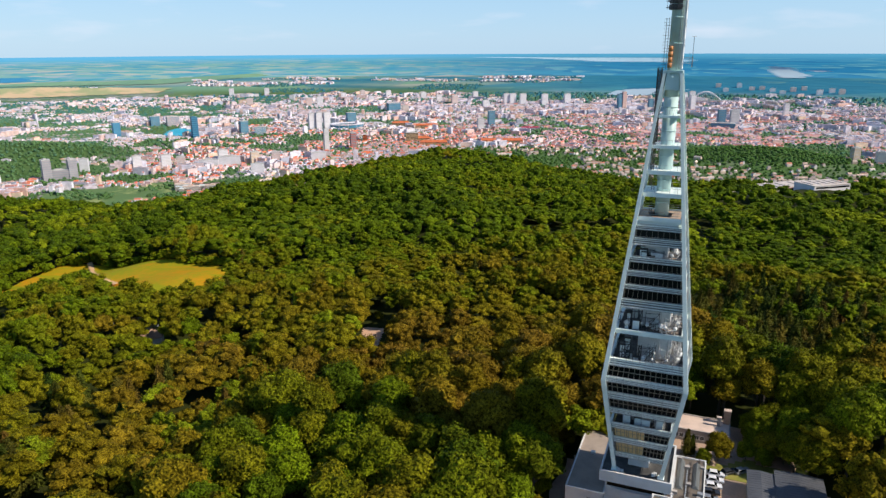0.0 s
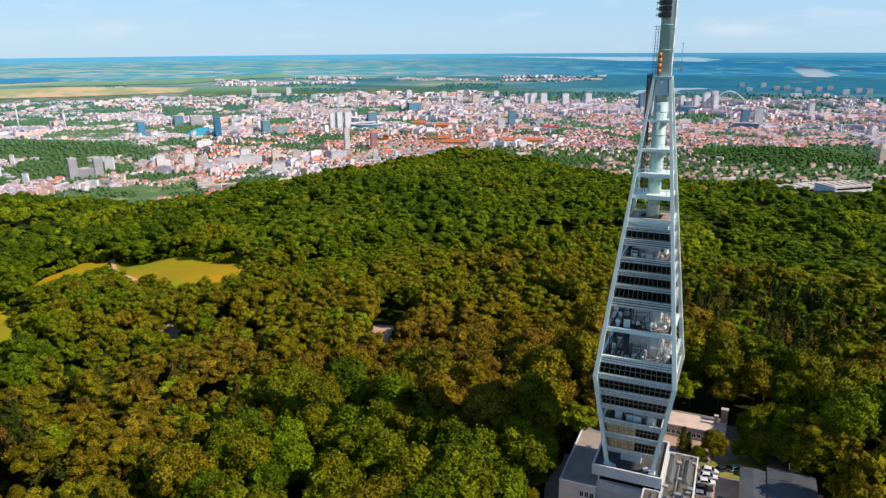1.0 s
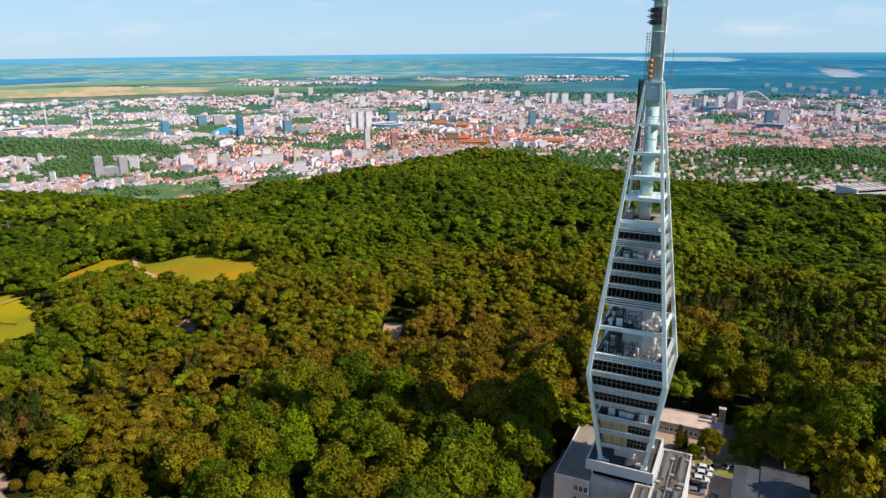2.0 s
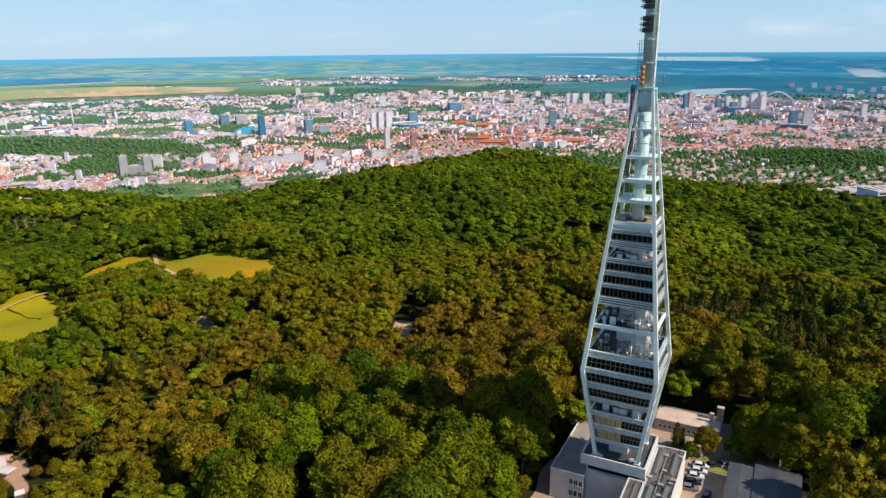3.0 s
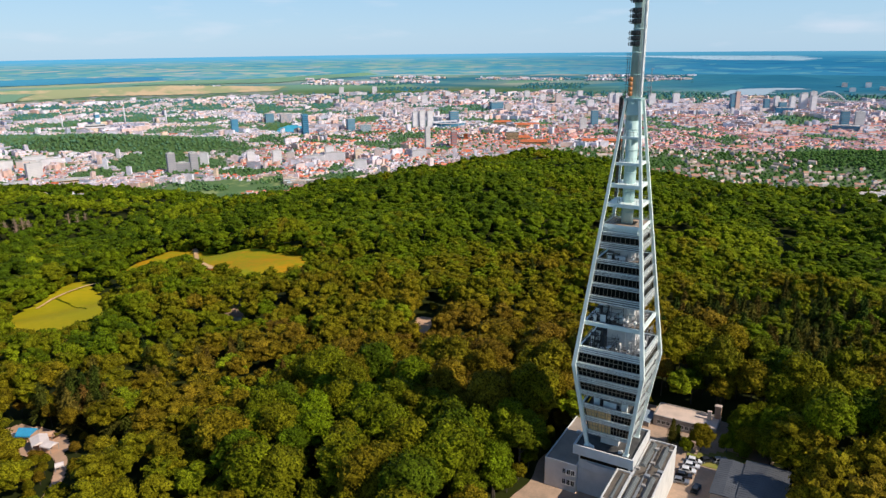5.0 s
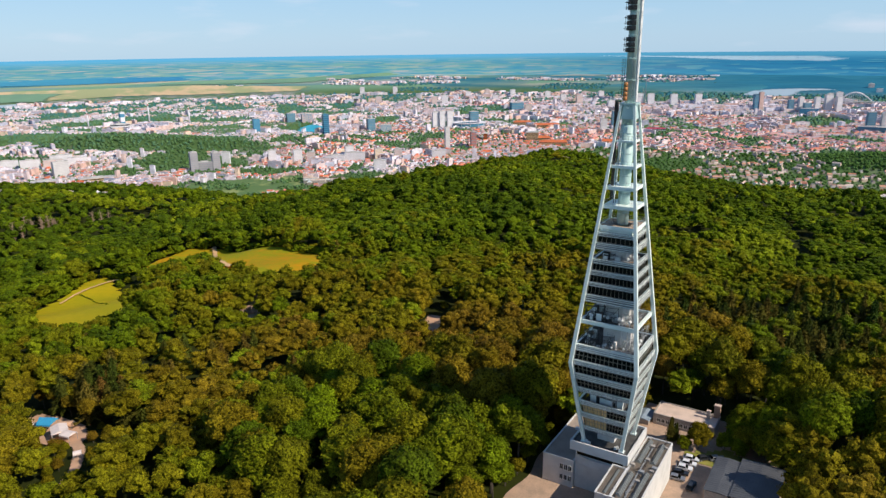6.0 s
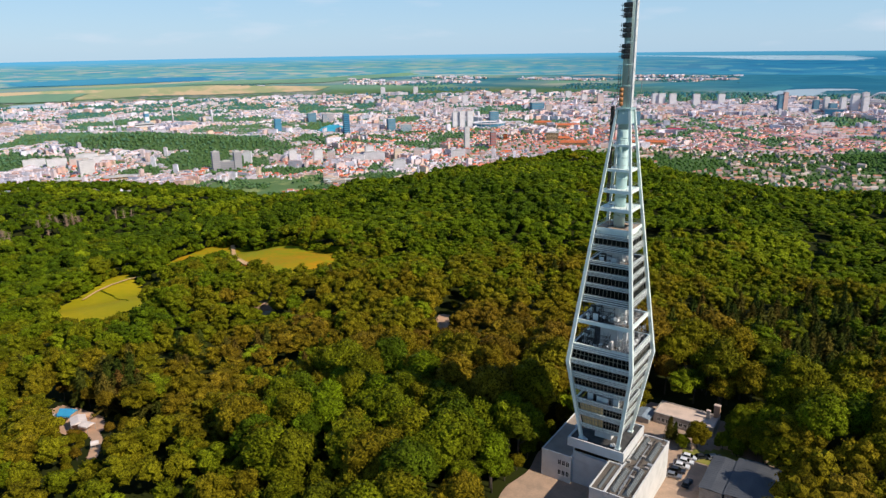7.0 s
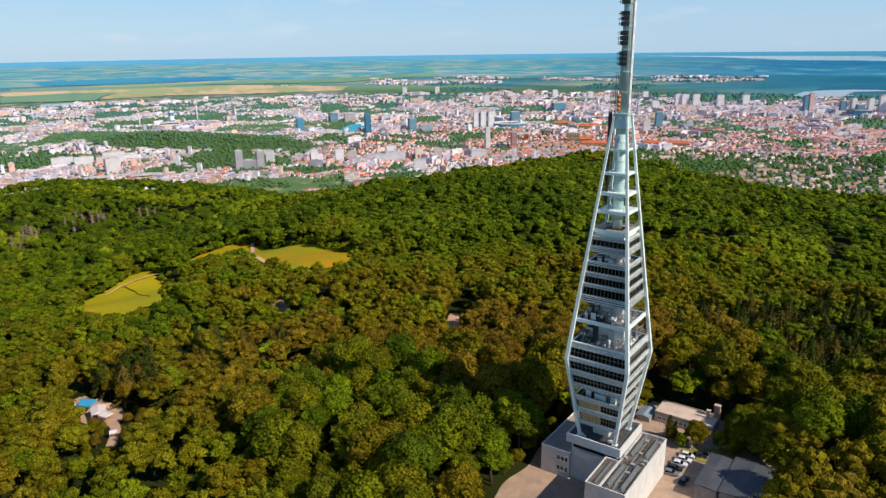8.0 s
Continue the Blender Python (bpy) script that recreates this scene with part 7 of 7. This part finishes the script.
for x, y, w, h, m_ in ((-200, 4810, 36, 96, F_WHITE), (-245, 4800, 32, 88, F_GREY), (320, 4110, 26, 80, F_WHITE), (420, 2440, 22, 44, F_TAN), (500, 2470, 30, 40, F_GREY)):
    block("office_tower", "pale high-rise standing over lower roofs", x, y, w, 22, h, 5, m_, None, 10, band_mat=F_GREY)
for i in range(12):
    x, y = polar(-1 + 0.75 * i + r_.uniform(-0.2, 0.2), 7000 + r_.uniform(-500, 700))
    block("apartment_block", "panel housing block across the river", x, y, 46, 24, r_.uniform(22, 40), 10, (F_PINK, F_WHITE, F_WHITE, F_PINK)[i % 4], None, 7, group="panel housing across the river", band_mat=F_SHADE)
for i in range(16):
    x, y = polar(-38 + 1.3 * i + r_.uniform(-0.5, 0.5), 5000 + r_.uniform(-700, 1500))
    block("apartment_tower", "white high-rise in the flat city", x, y, 40, 24, r_.uniform(36, 60), 20, (F_WHITE, F_PINK, F_WHITE)[i % 3], None, 8, group="high-rises of the flat city", band_mat=F_GREY)

# stadium, arch bridge, factory chimneys
mx, my, mz, k = (float(q) for q in distance_map(-1730, 2920, PLAIN_Z))
st = thing("stadium", "white-roofed football stadium with blue stands", "stadium", mx, my, mz, 40)
st.scale = (k, k, k)
for s_, m_, z0, z1, nm in ((1.0, F_BLUE, 0, 13, "stand"), (1.06, F_WHITE, 15, 19, "roof_ring")):
    bm = bmesh.new()
    rings = []
    for z, q in ((z0, 1.0), (z1, 1.0), (z1 - 1, 0.72), (z0, 0.62)):
        rings.append([bm.verts.new((86 * s_ * q * math.cos(a), 58 * s_ * q * math.sin(a), z)) for a in np.linspace(0, 2 * math.pi, 32, endpoint=False)])
    for a, b in zip(rings, rings[1:]):
        for i in range(32):
            bm.faces.new((a[i], a[(i + 1) % 32], b[(i + 1) % 32], b[i]))
    part(nm, bm, m_, st)
for a in range(0, 360, 30):
    bm = bmesh.new()
    bar(bm, (84 * math.cos(radians(a)), 57 * math.sin(radians(a)), 0), (90 * math.cos(radians(a)), 61 * math.sin(radians(a)), 26), 1.0, 6)
    part("pylon", bm, F_WHITE, st)

mx, my, mz, k = (float(q) for q in distance_map(-125, 5230, PLAIN_Z))
br = thing("arch_bridge", "white tied-arch road bridge over the river", "bridge", mx, my, mz + 6, 8)
br.scale = (k, k, k)
for s_ in (-10, 10):
    bm = bmesh.new()
    pts = [Vector((-100 + 200 * i / 16, s_, 8 + 58 * math.sin(math.pi * i / 16))) for i in range(17)]
    for a, b in zip(pts, pts[1:]):
        bar(bm, a, b, 4.0, 6)
    part("arch", bm, F_WHITE, br)
    for i in range(2, 15):
        bm = bmesh.new()
        bar(bm, pts[i], (pts[i].x, s_, 8), 0.6)
        part("hanger", bm, F_WHITE, br)
bm = bmesh.new()
box(bm, -230, -14, 4, 230, 14, 9)
part("deck", bm, F_GREY, br)
for u in (-200, -102, 102, 200):
    bm = bmesh.new()
    box(bm, u - 4, -10, -12, u + 4, 10, 4)
    part("pier", bm, F_GREY, br)
for x, y, h in ((-3460, 1960, 84), (-3400, 2280, 110), (-4300, 1800, 90), (-3150, 2350, 90)):
    mx, my, mz, k = (float(q) for q in distance_map(x, y, PLAIN_Z))
    c = thing("factory_chimney", "slender pale factory chimney in the industrial quarter", "chimney", mx, my, mz)
    c.scale = (k, k, k)
    bm = bmesh.new()
    bar(bm, (0, 0, -2), (0, 0, h), 4.5, 12, 3.0)
    part("shaft", bm, F_WHITE, c)
    bm = bmesh.new()
    bar(bm, (0, 0, h * 0.86), (0, 0, h * 0.93), 3.6, 12, 3.5)
    part("painted_ring", bm, F_RED, c)

# ---- the low halls in the woods ----
R_PALE = facade_mat("pale_tan_roof", (0.66, 0.58, 0.52), (0.54, 0.47, 0.42))
for x, y, w, d, h, t_, wall, roof, l_ in ((92, 912, 112, 34, 10, 38, F_PINK, R_PALE, "long low hall with a pale flat roof in the woods"),
                                        (66, 880, 60, 18, 6, 38, RENDER_GREY, R_FLAT, "low flat-roofed side hall in the woods"),
                                        (136, 852, 56, 34, 7.5, 38, F_WHITE, R_PALE, "white box-shaped hall with a flat roof")):
    b = thing("sports_hall", l_, "building", x, y, float(ground_z(x, y)), t_)
    bm = bmesh.new()
    box(bm, -w / 2, -d / 2, -3, w / 2, d / 2, h)
    part("wall", bm, wall, b)
    bm = bmesh.new()
    box(bm, -w / 2 - 0.4, -d / 2 - 0.4, h, w / 2 + 0.4, d / 2 + 0.4, h + 0.7)
    for i in range(5):
        u = -w / 2 + w * (i + 0.5) / 5
        box(bm, u - 1.5, -d * 0.3, h + 0.7, u + 1.5, d * 0.3, h + 1.6)
    part("roof", bm, roof, b)
    bm = bmesh.new()
    box(bm, -w / 2 + 2, -d / 2 - 0.1, h * 0.55, w / 2 - 2, -d / 2 + 0.05, h * 0.85)
    part("window_band", bm, GLASS, b)

# ---- a few houses among the trees ----
for x, y, t_ in ((-262, 100, 20), (-238, 93, 60), (-219, 77, 35)):
    b = thing("forest_house", "small brown-roofed house among the trees", "house", x, y, float(ground_z(x, y)), t_, "houses in the woods")
    bm = bmesh.new()
    box(bm, -5, -3.5, -1, 5, 3.5, 4)
    part("wall", bm, CONCRETE_WHITE, b)
    bm = bmesh.new()
    hexa(bm, [(-5.5, -4.2, 4), (5.5, -4.2, 4), (5.5, 4.2, 4), (-5.5, 4.2, 4), (-5.5, -0.1, 7), (5.5, -0.1, 7), (5.5, 0.1, 7), (-5.5, 0.1, 7)])
    part("roof", bm, BRICK, b)
